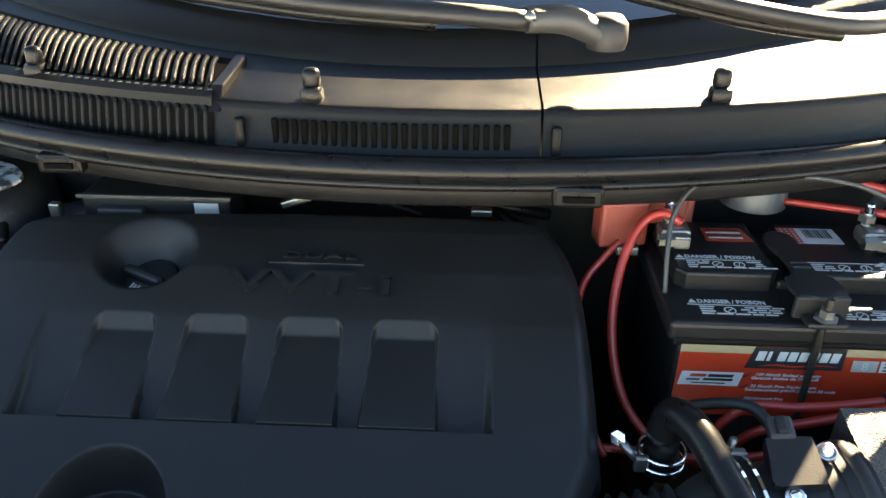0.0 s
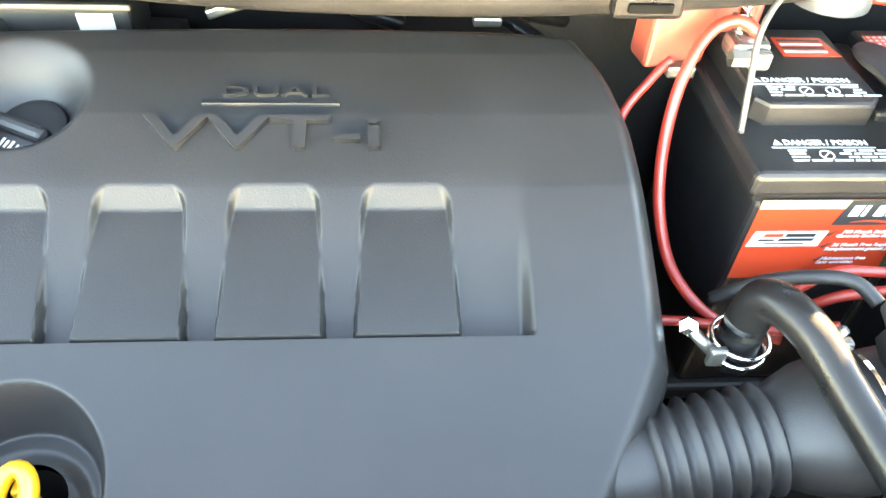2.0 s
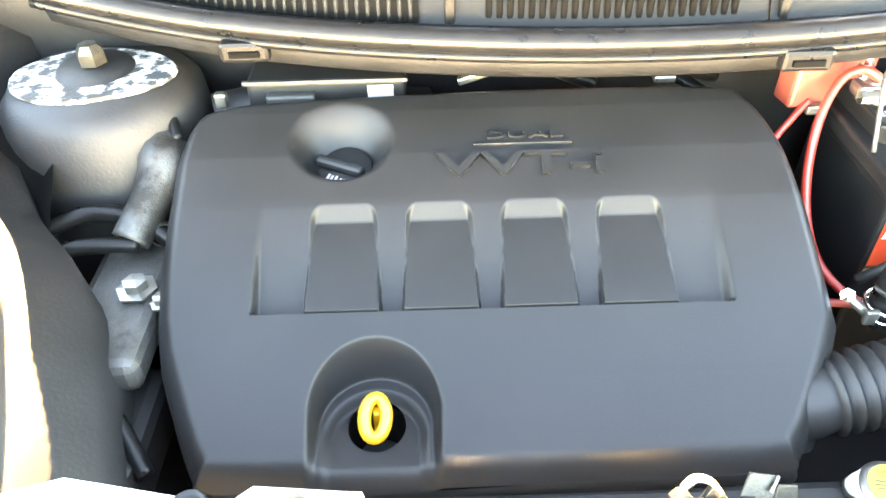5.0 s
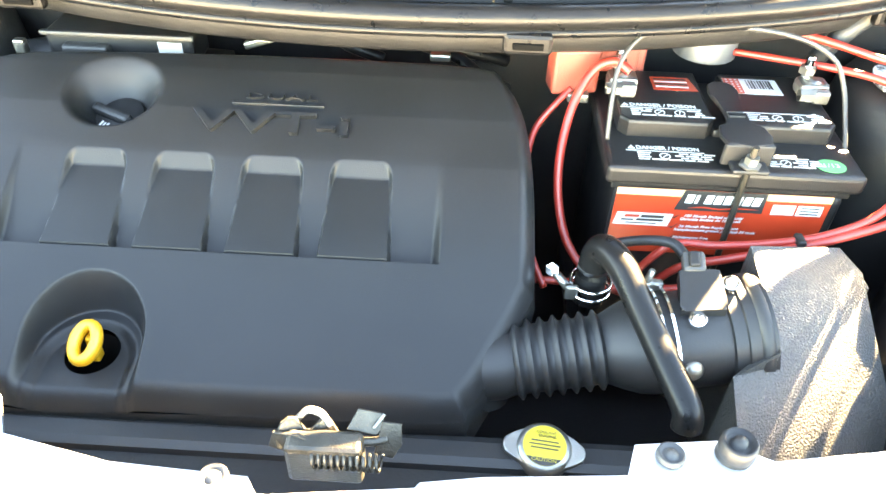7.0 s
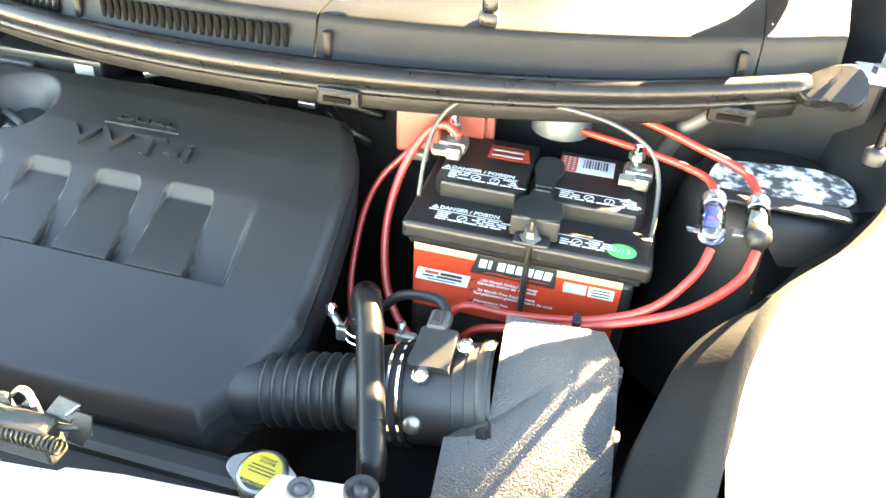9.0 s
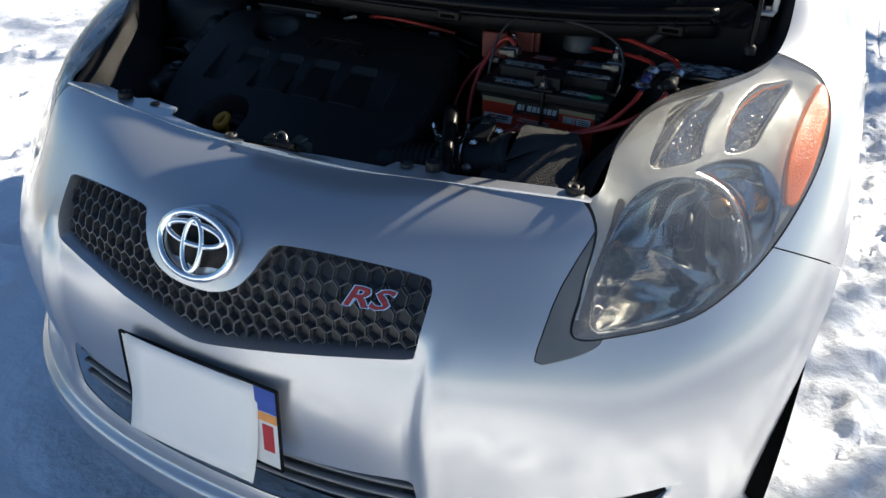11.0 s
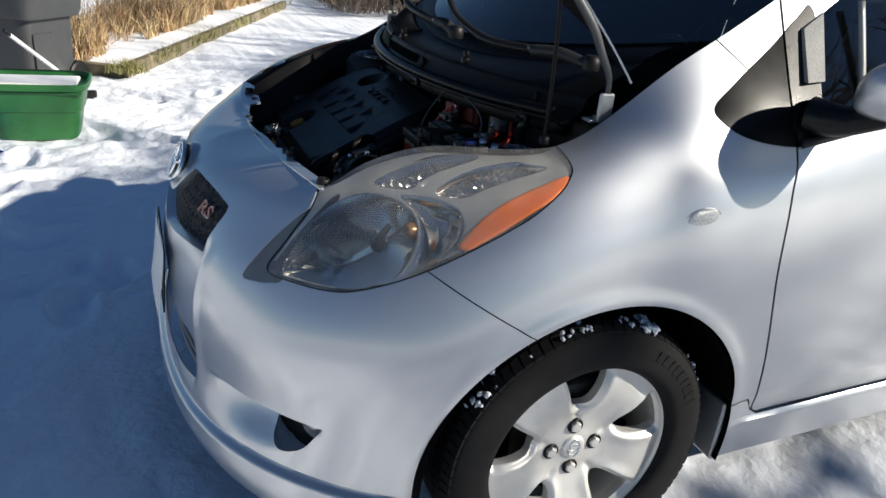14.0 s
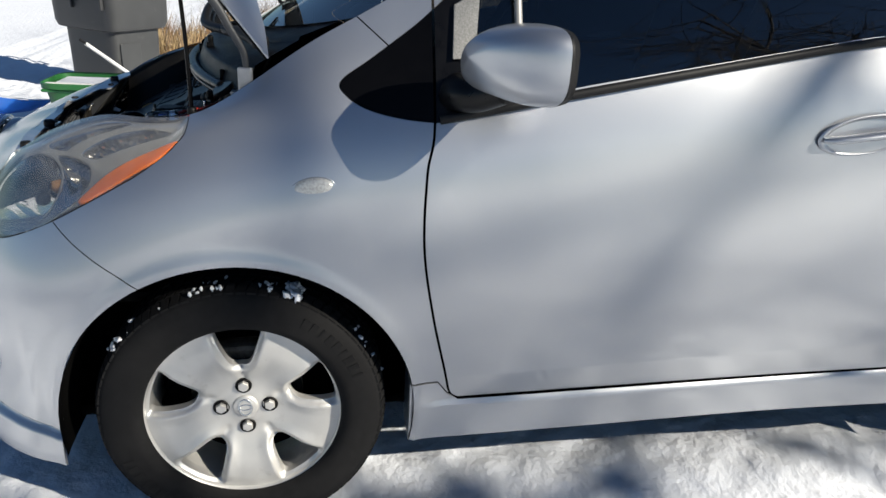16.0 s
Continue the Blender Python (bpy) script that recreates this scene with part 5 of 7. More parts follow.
# bolted edge of the nose panel, with tabs and a notch for the latch
EDGE = [(-.50, -.487), (-.44, -.470), (-.33, -.484), (-.315, -.470), (-.245, -.470), (-.228, -.500), (-.15, -.512), (-.055, -.515), (-.045, -.530), (.045, -.531), (.058, -.512), (.10, -.506), (.196, -.502),
        (.204, -.478), (.262, -.476), (.296, -.494), (.40, -.487), (.45, -.478), (.49, -.480), (.505, -.489)]
e_out = [(x, y - .020 * max(0.0, 1 - (x / .42) ** 2)) for x, y in EDGE]
front_pts = [(x, float(np.interp(abs(x), (0, .18, .345, .505), (-.546, -.539, -.521, -.4895))) - .004) for x in np.linspace(.505, -.505, 24)]
fl = bmesh.new()
poly = e_out + front_pts
vs = [fl.verts.new((x, y, .7925 + .010 * smoothstep(.15, .40, abs(x)))) for x, y in poly]
fl.faces.new(vs)
bmesh.ops.triangulate(fl, faces=fl.faces)
flange = part("panel_edge", fl, SILVER, car, "bolted silver edge of the nose panel")
thicken(flange, .004)
for x, y, r in ((.226, -.503, .0095), (-.075, -.540, .0095), (-.285, -.494, .009)):
    clip = part("push_clip", lathe([(0, .004), (r * .35, .004), (r * .45, .002), (r * .7, .002), (r * .85, .004), (r, .003), (r * 1.05, 0)], 24, Matrix.Translation((x, y, .797))), TRIM, car, "grey plastic push clip", smooth=True)
for x in (.270, -.350, .478):
    st = part("hood_stop", lathe([(.0, .018), (.006, .018), (.007, .012), (.011, .013), (.0135, .018), (.016, .015), (.0165, .004), (.015, .0), (.017, -.002), (.017, -.008)], 28, Matrix.Translation((x, -.499 if abs(x) < .4 else -.480, .798)) @ Matrix.Diagonal((.78, .78, .85, 1))), BLACK, car, "black rubber hood stop", smooth=True)

# hood latch
latch = part("hood_latch", box((.055, .02, .04), (-.012, -.498, .765), .004), OLD_STEEL, car, "dusty steel hood latch with a coil spring")
part("latch_jaw", prism(curve_points([(-.024, -.010), (-.020, .010), (-.009, .013), (-.003, .002), (.004, .004), (.010, .012), (.016, .008), (.019, -.010)], 2, True), -.0022, .0022, .0008, m=Matrix.Translation((-.024, -.488, .778)) @ Euler((radians(62), 0, radians(10))).to_matrix().to_4x4()), OLD_STEEL, latch)
part("jaw_guide", prism([(-.020, -.008), (.014, -.009), (.018, .006), (.004, .011), (-.016, .007)], -.0015, .0015, .0006, m=Matrix.Translation((-.034, -.497, .776)) @ Euler((radians(80), 0, radians(-14))).to_matrix().to_4x4()), OLD_STEEL, latch)
part("release_lever", tube([(-.034, -.481, .784), (-.026, -.478, .791), (-.016, -.480, .790), (-.009, -.486, .784)], (.003, .0035, .0032, .002), 8, flat=.5), STEEL, latch, "bright steel release lever", smooth=True)
part("catch_hook", prism([(-.010, -.004), (.006, -.005), (.011, .001), (-.002, .006)], -.001, .001, .0004, m=Matrix.Translation((.004, -.495, .779)) @ Euler((radians(25), 0, radians(-18))).to_matrix().to_4x4()), STEEL, latch)
part("secondary_plate", prism([(-.013, -.007), (.009, -.008), (.013, .000), (.011, .008), (-.007, .009)], -.0013, .0013, .0006, m=Matrix.Translation((.016, -.482, .786)) @ Euler((radians(48), radians(8), 0)).to_matrix().to_4x4()), OLD_STEEL, latch, "folded dusty steel latch plate")
part("secondary_plate", prism([(-.008, -.013), (.006, -.014), (.010, -.002), (.006, .013), (-.008, .012)], -.0013, .0013, .0006, m=Matrix.Translation((.033, -.488, .776)) @ Euler((radians(60), radians(14), 0)).to_matrix().to_4x4()), OLD_STEEL, latch, "folded dusty steel latch plate")
part("plate_edge", tube([(.022, -.487, .786), (.029, -.478, .791)], .0014, 6), STEEL, latch, smooth=True)
part("plate_arm", tube([(.0, -.492, .776), (.02, -.490, .774), (.032, -.488, .776)], .0035, 8), OLD_STEEL, latch, smooth=True)
spring = [(-.02 + .05 * t, -.508 + .006 * math.cos(t * 70), .775 + .006 * math.sin(t * 70)) for t in np.linspace(0, 1, 90)]
part("spring", tube(spring, .0013, 6, 1), OLD_STEEL, latch, smooth=True)

# radiator cap
RC = Matrix.Translation((.155, -.438, .700)) @ Euler((radians(8), 0, 0)).to_matrix().to_4x4() @ Euler((0, 0, radians(174))).to_matrix().to_4x4() @ Matrix.Diagonal((.76, .76, .8, 1))
rc = part("radiator_cap", lathe([(0, .010), (.024, .010), (.0285, .0085), (.031, .004), (.0315, -.006), (.028, -.008)], 40, RC), STEEL, car, "metal radiator cap with a yellow caution label", smooth=True)
wing = curve_points([(-.044, -.006), (-.034, -.014), (0, -.028), (.034, -.014), (.044, -.006), (.044, .006), (.034, .014), (0, .028), (-.034, .014), (-.044, .006)], 3, True)
part("wing_plate", prism(wing, -.002, .0055, .0015, m=RC), STEEL, rc)
part("label", lathe([(0, .0110), (.0238, .0108)], 40, RC), YELLOW, rc, "yellow caution label")
half_disc = [(.0236 * math.cos(a), .0236 * math.sin(a)) for a in np.linspace(radians(38), radians(142), 12)]
part("black_band", prism(half_disc, .0110, .0113, m=RC), LABEL_BLACK, rc)
turned = RC @ Euler((0, 0, math.pi)).to_matrix().to_4x4()


def text_part(text, h, m, material, parent, x=0.0, y=0.0, wide=1.0, z=.0002, align="CENTER", shear=0.0, bold=0.0):
    bm = words(text, h, .00012, align, shear, bold)
    bm.transform(m @ Matrix.Translation((x, y, z)) @ Matrix.Diagonal((wide, 1, 1, 1)))
    return part("lettering", bm, material, parent)


text_part("CAUTION", .0038, turned, YELLOW, rc, 0, -.0190, 1.1, .0117)
text_part("ENGINE", .0032, turned, LABEL_BLACK, rc, .002, .0095, 1.2, .0114)
text_part("COOLANT", .0032, turned, LABEL_BLACK, rc, .001, .0140, 1.0, .0114)
for k in range(3):
    part("print_bar", box((.034 - .004 * abs(k - 1), .0014, .0002), (0, .0035 - .0042 * k, .0114), 0), LABEL_BLACK, rc, m=RC)
part("filler_neck", lathe([(.020, -.008), (.020, -.04), (.028, -.05)], 24, RC), BLACK, car, smooth=True)

# ---- air intake: bellows, sensor tube, breather hose ----
AX0, AX1 = Vector((.118, -.362, .720)), Vector((.338, -.345, .762))
AXW = (AX1 - AX0).normalized()
prof = []
for k in range(7):
    h = .012 + k * .0118
    prof += [(.0305, h), (.0355, h + .0030), (.0357, h + .0048), (.0305, h + .0080)]
prof = [(.033, -.02), (.033, .0)] + prof + [(.0330, .096), (.0370, .104), (.0425, .118), (.0445, .130), (.0455, .150)]
TUBE_M = Matrix.Translation(AX0) @ AXW.to_track_quat("Z", "Y").to_matrix().to_4x4()
bel = part("intake_bellows", lathe(prof, 48, TUBE_M), BLACK, car, "black ribbed rubber intake duct", smooth=True)
sharp(bel, 60)
part("intake_elbow", tube([tuple(AX0 - AXW * .015), tuple(AX0 + Vector((-.04, .01, -.03))), tuple(AX0 + Vector((-.07, .04, -.09)))], (.042, .042, .04), 24), BLACK, car, smooth=True)
maf = part("sensor_tube", lathe([(.043, .150), (.043, .192), (.046, .193), (.046, .203), (.0475, .204), (.049, .226)], 48, TUBE_M), BLACK, car, "black plastic air-flow sensor tube", smooth=True)
sharp(maf, 40)
for h in (.138, .147):
    part("band_clamp", lathe([(.0478, -.0012), (.0492, -.0012), (.0492, .0012), (.0478, .0012)], 48, TUBE_M @ Matrix.Translation((0, 0, h)), closed=True), CHROME, maf)
part("clamp_screw", tube([(.240, -.318, .778), (.243, -.322, .803)], .0032, 10, 2), STEEL, maf, smooth=True)
part("clamp_block", box((.020, .008, .010), (.246, -.320, .785), .002), STEEL, maf)
SM = Matrix.Translation((.280, -.3450, .8015)) @ Euler((radians(17), radians(-9), radians(-5))).to_matrix().to_4x4()
sensor = part("air_flow_sensor", prism(curve_points([(-.015, -.019), (.015, -.019), (.017, -.015), (.017, .016), (.012, .019), (-.014, .019), (-.017, .015), (-.017, -.016)], 2, True), -.012, .007, .002, m=SM), BLACK, car, "black sensor block with a plugged connector")
part("connector", box((.019, .020, .013), (-.004, .027, .003), .003), TRIM, sensor, m=SM)
part("connector_lock", box((.009, .015, .005), (-.004, .027, .011), .002), BLACK, sensor, m=SM)
for sx, sy in ((.0245, .009), (-.005, -.0255)):
    scr = part("screw_tab", prism(curve_points([(sx + .0075 * math.cos(a), sy + .0075 * math.sin(a)) for a in np.linspace(0, 2 * math.pi, 9)[:-1]], 2, True), -.002, .003, .001, m=SM), CHROME, sensor)
    part("screw", lathe([(0, .006), (.0035, .0055), (.0046, .004), (.0046, .002)], 16, SM @ Matrix.Translation((sx, sy, 0))), CHROME, sensor, smooth=True)
part("lower_screw", lathe([(0, .008), (.006, .007), (.009, .003), (.009, -.004)], 18, Matrix.Translation((.274, -.390, .757)) @ Euler((radians(68), 0, 0)).to_matrix().to_4x4()), STEEL, maf, smooth=True)
part("sensor_wire", tube([(.279, -.298, .798), (.268, -.282, .802), (.245, -.272, .796), (.22, -.262, .78), (.20, -.25, .75)], .005, 10), BLACK, sensor, smooth=True)
hose = part("breather_hose", tube([(.198, -.300, .745), (.198, -.297, .785), (.202, -.302, .808), (.214, -.328, .812), (.228, -.365, .798), (.243, -.405, .783), (.256, -.440, .770), (.258, -.448, .755)],
                                  (.0145, .0140, .0138, .0128, .0120, .0120, .0120, .0120), 18), SEAL, car, "smooth black rubber breather hose", smooth=True)
for k in range(16):
    s = k / 15
    p = Vector((.214, -.328, .812)).lerp(Vector((.252, -.425, .776)), s)
    part("print_bar", box((.0016, .0035, .0004), tuple(p + Vector((-.0098, .0, .0060))), 0), LABEL_GREY, hose)
clamp = part("spring_clamp", oval_ring(.0185, .0185, .0016, 0, Matrix.Translation((.198, -.299, .768)), n=24), CHROME, hose, "wire spring clamp", smooth=True)
part("clamp_wire", oval_ring(.0185, .0185, .0016, 0, Matrix.Translation((.198, -.299, .758)), n=24), CHROME, clamp, smooth=True)
part("clamp_bolt", tube([(.165, -.296, .772), (.178, -.305, .762)], .0042, 10, 2), STEEL, clamp, smooth=True)
part("clamp_head", lathe([(0, .004), (.0065, .003), (.0065, -.003), (0, -.003)], 6, Matrix.Translation((.163, -.294, .774)) @ Euler((radians(50), radians(-40), 0)).to_matrix().to_4x4()), CHROME, clamp)
part("clamp_ear", box((.012, .006, .016), (.180, -.310, .762), .002), STEEL, clamp)

# air filter box
bx = bmesh.new()
plan = [(.331, -.294), (.418, -.278), (.434, -.30), (.446, -.40), (.444, -.455), (.306, -.455), (.304, -.400), (.338, -.392)]
ztop = [.814, .804, .794, .728, .665, .725, .762, .785]
lo = [bx.verts.new((x, y, .56)) for x, y in plan]
hi = [bx.verts.new((x, y, z)) for (x, y), z in zip(plan, ztop)]
mid = [bx.verts.new((x, y, z)) for x, y, z in ((.385, -.345, .799),)]
n = len(plan)
for i in range(n):
    bx.faces.new((lo[i], lo[(i + 1) % n], hi[(i + 1) % n], hi[i]))
for i in range(n):
    bx.faces.new((hi[i], hi[(i + 1) % n], mid[0]))
bx.faces.new(lo[::-1])
bmesh.ops.bevel(bx, geom=[e for e in bx.edges if e.calc_face_angle(0) > .35], offset=.009, segments=3, profile=.6, affect="EDGES")
AIRBOX = mat("grained_grey_plastic", (0.022, 0.0218, 0.021), rough=0.5, scale=18, vary=0.1, bump=0.9, bump_scale=520, second=(0.030, 0.0297, 0.0285), second_scale=14, second_from=0.55, second_to=0.9)
airbox = part("air_filter_box", bx, AIRBOX, car, "dark grey grained plastic air filter box", smooth=True)
sharp(airbox, 40)
part("clip", box((.006, .014, .03), (.443, -.345, .735), .002), STEEL, airbox)
part("clip", box((.006, .014, .024), (.436, -.305, .775), .002), TRIM, airbox)
part("seam_band", lathe([(.047, .212), (.0505, .214), (.0505, .222), (.047, .224)], 40, TUBE_M), BLACK, airbox, smooth=True)

# ---- battery and its wiring ----
battery = thing("car_battery", "black car battery with a red front label and dusty lid", "battery", (.330, -.14, .60))
B0 = Vector((.330, -.14, .60))


def bpart(name, bm, material, parent=None, label="", smooth=False):
    bm.transform(Matrix.Translation(-B0))
    return part(name, bm, material, parent or battery, label, smooth)


bpart("case", box((.218, .170, .212), (.330, -.1365, .712), .006, 3), BATTERY)
bpart("lid", box((.240, .175, .020), (.330, -.1385, .8345), .005, 3), BATTERY)
bpart("lid_rim", box((.226, .163, .012), (.330, -.1385, .822), .002), BATTERY)
for x0, x1 in ((.226, .318), (.343, .436)):
    pl = [(x0, -.160), (x0 + .008, -.170), (x1 - .008, -.170), (x1, -.160), (x1, -.062), (x0, -.062)]
    bpart("raised_lid", prism(pl, .840, .862, .003), BATTERY)
bpart("vent_cover", box((.024, .10, .012), (.3305, -.115, .846), .003), BATTERY)
# front label
LM = frame_on(Vector((.2235, -.2222, .742)) - B0, (1, 0, 0), (0, 0, 1))
lab = part("front_label", prism([(0, 0), (.204, 0), (.204, .078), (0, .078)], 0, .0006, m=LM), LABEL_RED, battery, "red front label with tan and black bands")
part("tan_band", prism([(0, .070), (.204, .070), (.204, .078), (0, .078)], .0006, .0009, m=LM), LABEL_TAN, lab)
part("name_band", prism([(.058, .055), (.142, .055), (.142, .078), (.064, .078)], .0009, .0013, m=LM), LABEL_BLACK, lab)
for k in range(8):
    w = .0072 if k not in (1,) else .003
    x = .066 + k * .0091
    part("name_block", prism([(x, .0635), (x + w, .0635), (x + w + .0015, .0735), (x + .0015, .0735)], .0013, .0015, m=LM), LABEL_WHITE, lab)
part("script_stroke", prism(curve_points([(.070, .0575), (.085, .0600), (.10, .0585), (.12, .0605), (.138, .0590), (.12, .0588), (.10, .0570), (.085, .0583)], 3, True), .0013, .0015, m=LM), LABEL_RED, lab)
part("white_patch", prism([(.002, .034), (.056, .034), (.059, .049), (.005, .049)], .0009, .0012, m=LM), LABEL_WHITE, lab)
for x, y, w, h, mt in ((.012, .0435, .014, .0032, LABEL_RED), (.028, .0435, .022, .0032, LABEL_BLACK), (.009, .0395, .012, .0018, LABEL_BLACK), (.024, .0395, .026, .0026, LABEL_BLACK), (.014, .0362, .030, .0012, LABEL_BLACK)):
    part("print_bar", prism([(x, y), (x + w, y), (x + w + .001, y + h), (x + .001, y + h)], .0012, .0014, m=LM), mt, lab)
for text, x, y in (("100 Month limited warranty", .069, .0465), ("Garantie limitee de 100 mois", .066, .0425), ("36 Month Free Replacement", .067, .0335), ("Remplacement gratuit pendant 36 mois", .063, .0293), ("Maintenance free", .064, .0195), ("Sans entretien", .062, .0155)):
    text_part(text, .0031, LM, LABEL_WHITE, lab, x, y, 1.12, .0011, "LEFT", .25, .0001)
for y in (.045, .033, .019):
    part("tick", prism([(.058, y + .001), (.0605, y - .001), (.066, y + .005), (.0605, y + .0008)], .0009, .0012, m=LM), LABEL_BLACK, lab)
part("size_patch", prism([(.150, .0545), (.172, .0545), (.172, .0665), (.150, .0665)], .0009, .0012, m=LM), LABEL_GREY, lab)
text_part("8", .008, LM, LABEL_WHITE, lab, .161, .0565, 1.1, .0014)
part("size_patch", prism([(.174, .0545), (.198, .0545), (.198, .0665), (.174, .0665)], .0009, .0012, m=LM), LABEL_WHITE, lab)
for k in range(3):
    part("print_bar", prism([(.177, .0562 + .0034 * k), (.195, .0562 + .0034 * k), (.195, .0576 + .0034 * k), (.177, .0576 + .0034 * k)], .0012, .0014, m=LM), LABEL_BLACK, lab)


def top_frame(x, y, z):
    return frame_on(Vector((x, y, z)) - B0, (1, 0, 0), (0, 1, 0))


def warning_block(x, y, z, wide, head=True, rows=4, signs=2):
    M = top_frame(x, y, z)
    if head:
        text_part("DANGER / POISON", .0055, M, LABEL_WHITE, battery, 0, 0, 1.0 * wide / .072, .0003, "LEFT", 0, .0002)
        part("warning_triangle", prism([(-.008, 0), (-.001, 0), (-.0045, .006)], .0001, .0004, m=M), LABEL_WHITE, battery)
    rr = random.Random(int(x * 1000))
    part("rule", box((wide + .01, .0008, .0003), (wide / 2 - .005, -.003, .0003), 0), LABEL_WHITE, battery, m=M)
    for s in range(signs):
        cx = wide * (.40 + .28 * s)
        part("sign_ring", lathe([(.0042, .0001), (.0052, .0001), (.0052, .0004), (.0042, .0004)], 20, M @ Matrix.Translation((cx, -.011, 0)), closed=True), LABEL_WHITE, battery)
        part("sign_slash", box((.008, .0009, .0003), (0, 0, .0003), 0, m=Euler((0, 0, radians(45 + 30 * s))).to_matrix().to_4x4()), LABEL_WHITE, battery, m=M @ Matrix.Translation((cx, -.011, 0)))
    for k in range(rows):
        xx = 0.0
        while xx < wide:
            w = rr.uniform(.006, .014)
            if not any(abs(xx + w / 2 - wide * (.40 + .28 * s)) < .010 for s in range(signs)) or k == rows - 1:
                part("print_bar", box((w, .0016, .0003), (xx + w / 2, -.0062 - .0036 * k, .0003), 0), LABEL_WHITE, battery, m=M)
            xx += w + .0022


warning_block(.238, -.142, .8622, .070)
warning_block(.352, -.142, .8622, .072, head=False)
warning_block(.240, -.194, .8450, .064, rows=4, signs=1)
warning_block(.362, -.196, .8450, .040, head=False, rows=4, signs=1)
for x, y, z, r in ((.420, -.150, .8624, .009), (.398, -.209, .8452, .007)):
    M = top_frame(x, y, z)
    for k in range(3):
        a = 2 * math.pi * k / 3
        part("recycle_arrow", box((r * .9, r * .32, .0003), (0, 0, .0003), 0, m=Matrix.Translation((r * .62 * math.cos(a), r * .62 * math.sin(a), 0)) @ Euler((0, 0, a + math.pi / 2)).to_matrix().to_4x4()), LABEL_WHITE, battery, m=M)
st = part("top_sticker", prism([(0, -.028), (.046, -.028), (.040, 0), (0, 0)], .0001, .0005, m=top_frame(.268, -.078, .8622)), LABEL_RED, battery, "red and white lid sticker")
for k in range(4):
    part("print_bar", box((.034, .0022, .0003), (.020, -.005 - .0055 * k, .0007), 0), LABEL_WHITE if k % 2 else LABEL_BLACK, st, m=top_frame(.268, -.078, .8622))
bs = part("barcode_sticker", prism([(0, -.032), (.056, -.032), (.056, 0), (0, 0)], .0001, .0005, m=top_frame(.345, -.074, .8622)), LABEL_WHITE, battery, "white barcode sticker with a dotted red edge")
part("red_edge", prism([(0, -.032), (.017, -.032), (.017, 0), (0, 0)], .0005, .0007, m=top_frame(.345, -.074, .8622)), LABEL_RED, bs)
for i in range(3):
    for j in range(6):
        part("dot", lathe([(0, .0009), (.0015, .0009)], 8, top_frame(.345, -.074, .8622) @ Matrix.Translation((.0035 + .005 * i, -.003 - .005 * j, 0))), LABEL_WHITE, bs)
for k in range(9):
    part("barcode_line", box((.0009 + .0006 * (k % 3), .018, .0003), (.024 + .0030 * k, -.012, .0007), 0), LABEL_BLACK, bs, m=top_frame(.345, -.074, .8622))
gd = part("date_sticker", lathe([(0, .0005), (.0125, .0005), (.0125, .0)], 28, top_frame(.420, -.208, .8448) @ Matrix.Diagonal((1.1, .9, 1, 1))), GREEN_DOT, battery, "round green date sticker")
text_part("1/13", .0062, top_frame(.420, -.2108, .8454), LABEL_WHITE, gd, 0, 0, 1.05, .0002)
# terminals
for x, y in ((.232, -.112), (.424, -.108)):
    t = bpart("terminal", lathe([(.0095, .0), (.0085, .020), (0, .021)], 20, Matrix.Translation((x, y, .862))), STEEL, None, "bright lead terminal post", True)
    bpart("terminal_clamp", join(box((.030, .024, .016), (x, y, .874), .005), box((.016, .012, .014), (x + .004, y - .017, .873), .003)), STEEL, battery, "bolted metal battery clamp")
    bpart("clamp_nut", lathe([(.0065, 0), (.0065, .028), (0, .028)], 6, Matrix.Translation((x - .018, y - .018, .874)) @ Euler((0, radians(90), 0)).to_matrix().to_4x4()), STEEL, battery)
    bpart("stud", lathe([(.0045, 0), (.0045, .026), (.0035, .028), (0, .028)], 12, Matrix.Translation((x - .004, y + .012, .874))), CHROME, battery)
    bpart("stud_nut", lathe([(.0085, 0), (.0085, .007), (0, .008)], 6, Matrix.Translation((x - .004, y + .012, .884))), STEEL, battery)
# hold-down bracket
bpart("hold_down", prism(curve_points([(.316, -.214), (.316, -.182), (.326, -.178), (.327, -.140), (.321, -.122), (.323, -.100), (.336, -.092), (.349, -.100), (.351, -.122), (.345, -.140), (.346, -.178), (.358, -.182), (.358, -.214)], 2, True), .864, .8685, .0015), BLACK, battery, "black steel hold-down bracket")
bpart("hold_down_lip", box((.046, .006, .022), (.337, -.214, .857), .002), BLACK, battery)
bpart("hold_down_foot", box((.034, .018, .005), (.337, -.226, .850), .002), BLACK, battery)
for k in range(2):
    bpart("bracket_rib", box((.016, .003, .003), (.336, -.158 - .008 * k, .869), .001), BLACK, battery)
bpart("hold_down_rod", lathe([(.0032, -.20), (.0032, .022), (0, .022)], 10, Matrix.Translation((.336, -.2285, .852))), OLD_STEEL, battery)
bpart("hold_down_nut", lathe([(.010, 0), (.0105, .002), (.0065, .003), (.0065, .010), (0, .010)], 6, Matrix.Translation((.336, -.2285, .854))), STEEL, battery)
bpart("battery_tray", box((.245, .185, .02), (.330, -.137, .597), .004), BLACK, battery)

# red fuse covers behind the battery
rc1 = part("fuse_link_cover", join(box((.050, .030, .050), (.186, -.082, .872), .004, m=Euler((0, 0, radians(10))).to_matrix().to_4x4()), box((.060, .036, .055), (.226, -.052, .888), .004), box((.014, .010, .06), (.258, -.056, .872), .003)), RED_COVER, car, "faded red plastic fuse link cover")
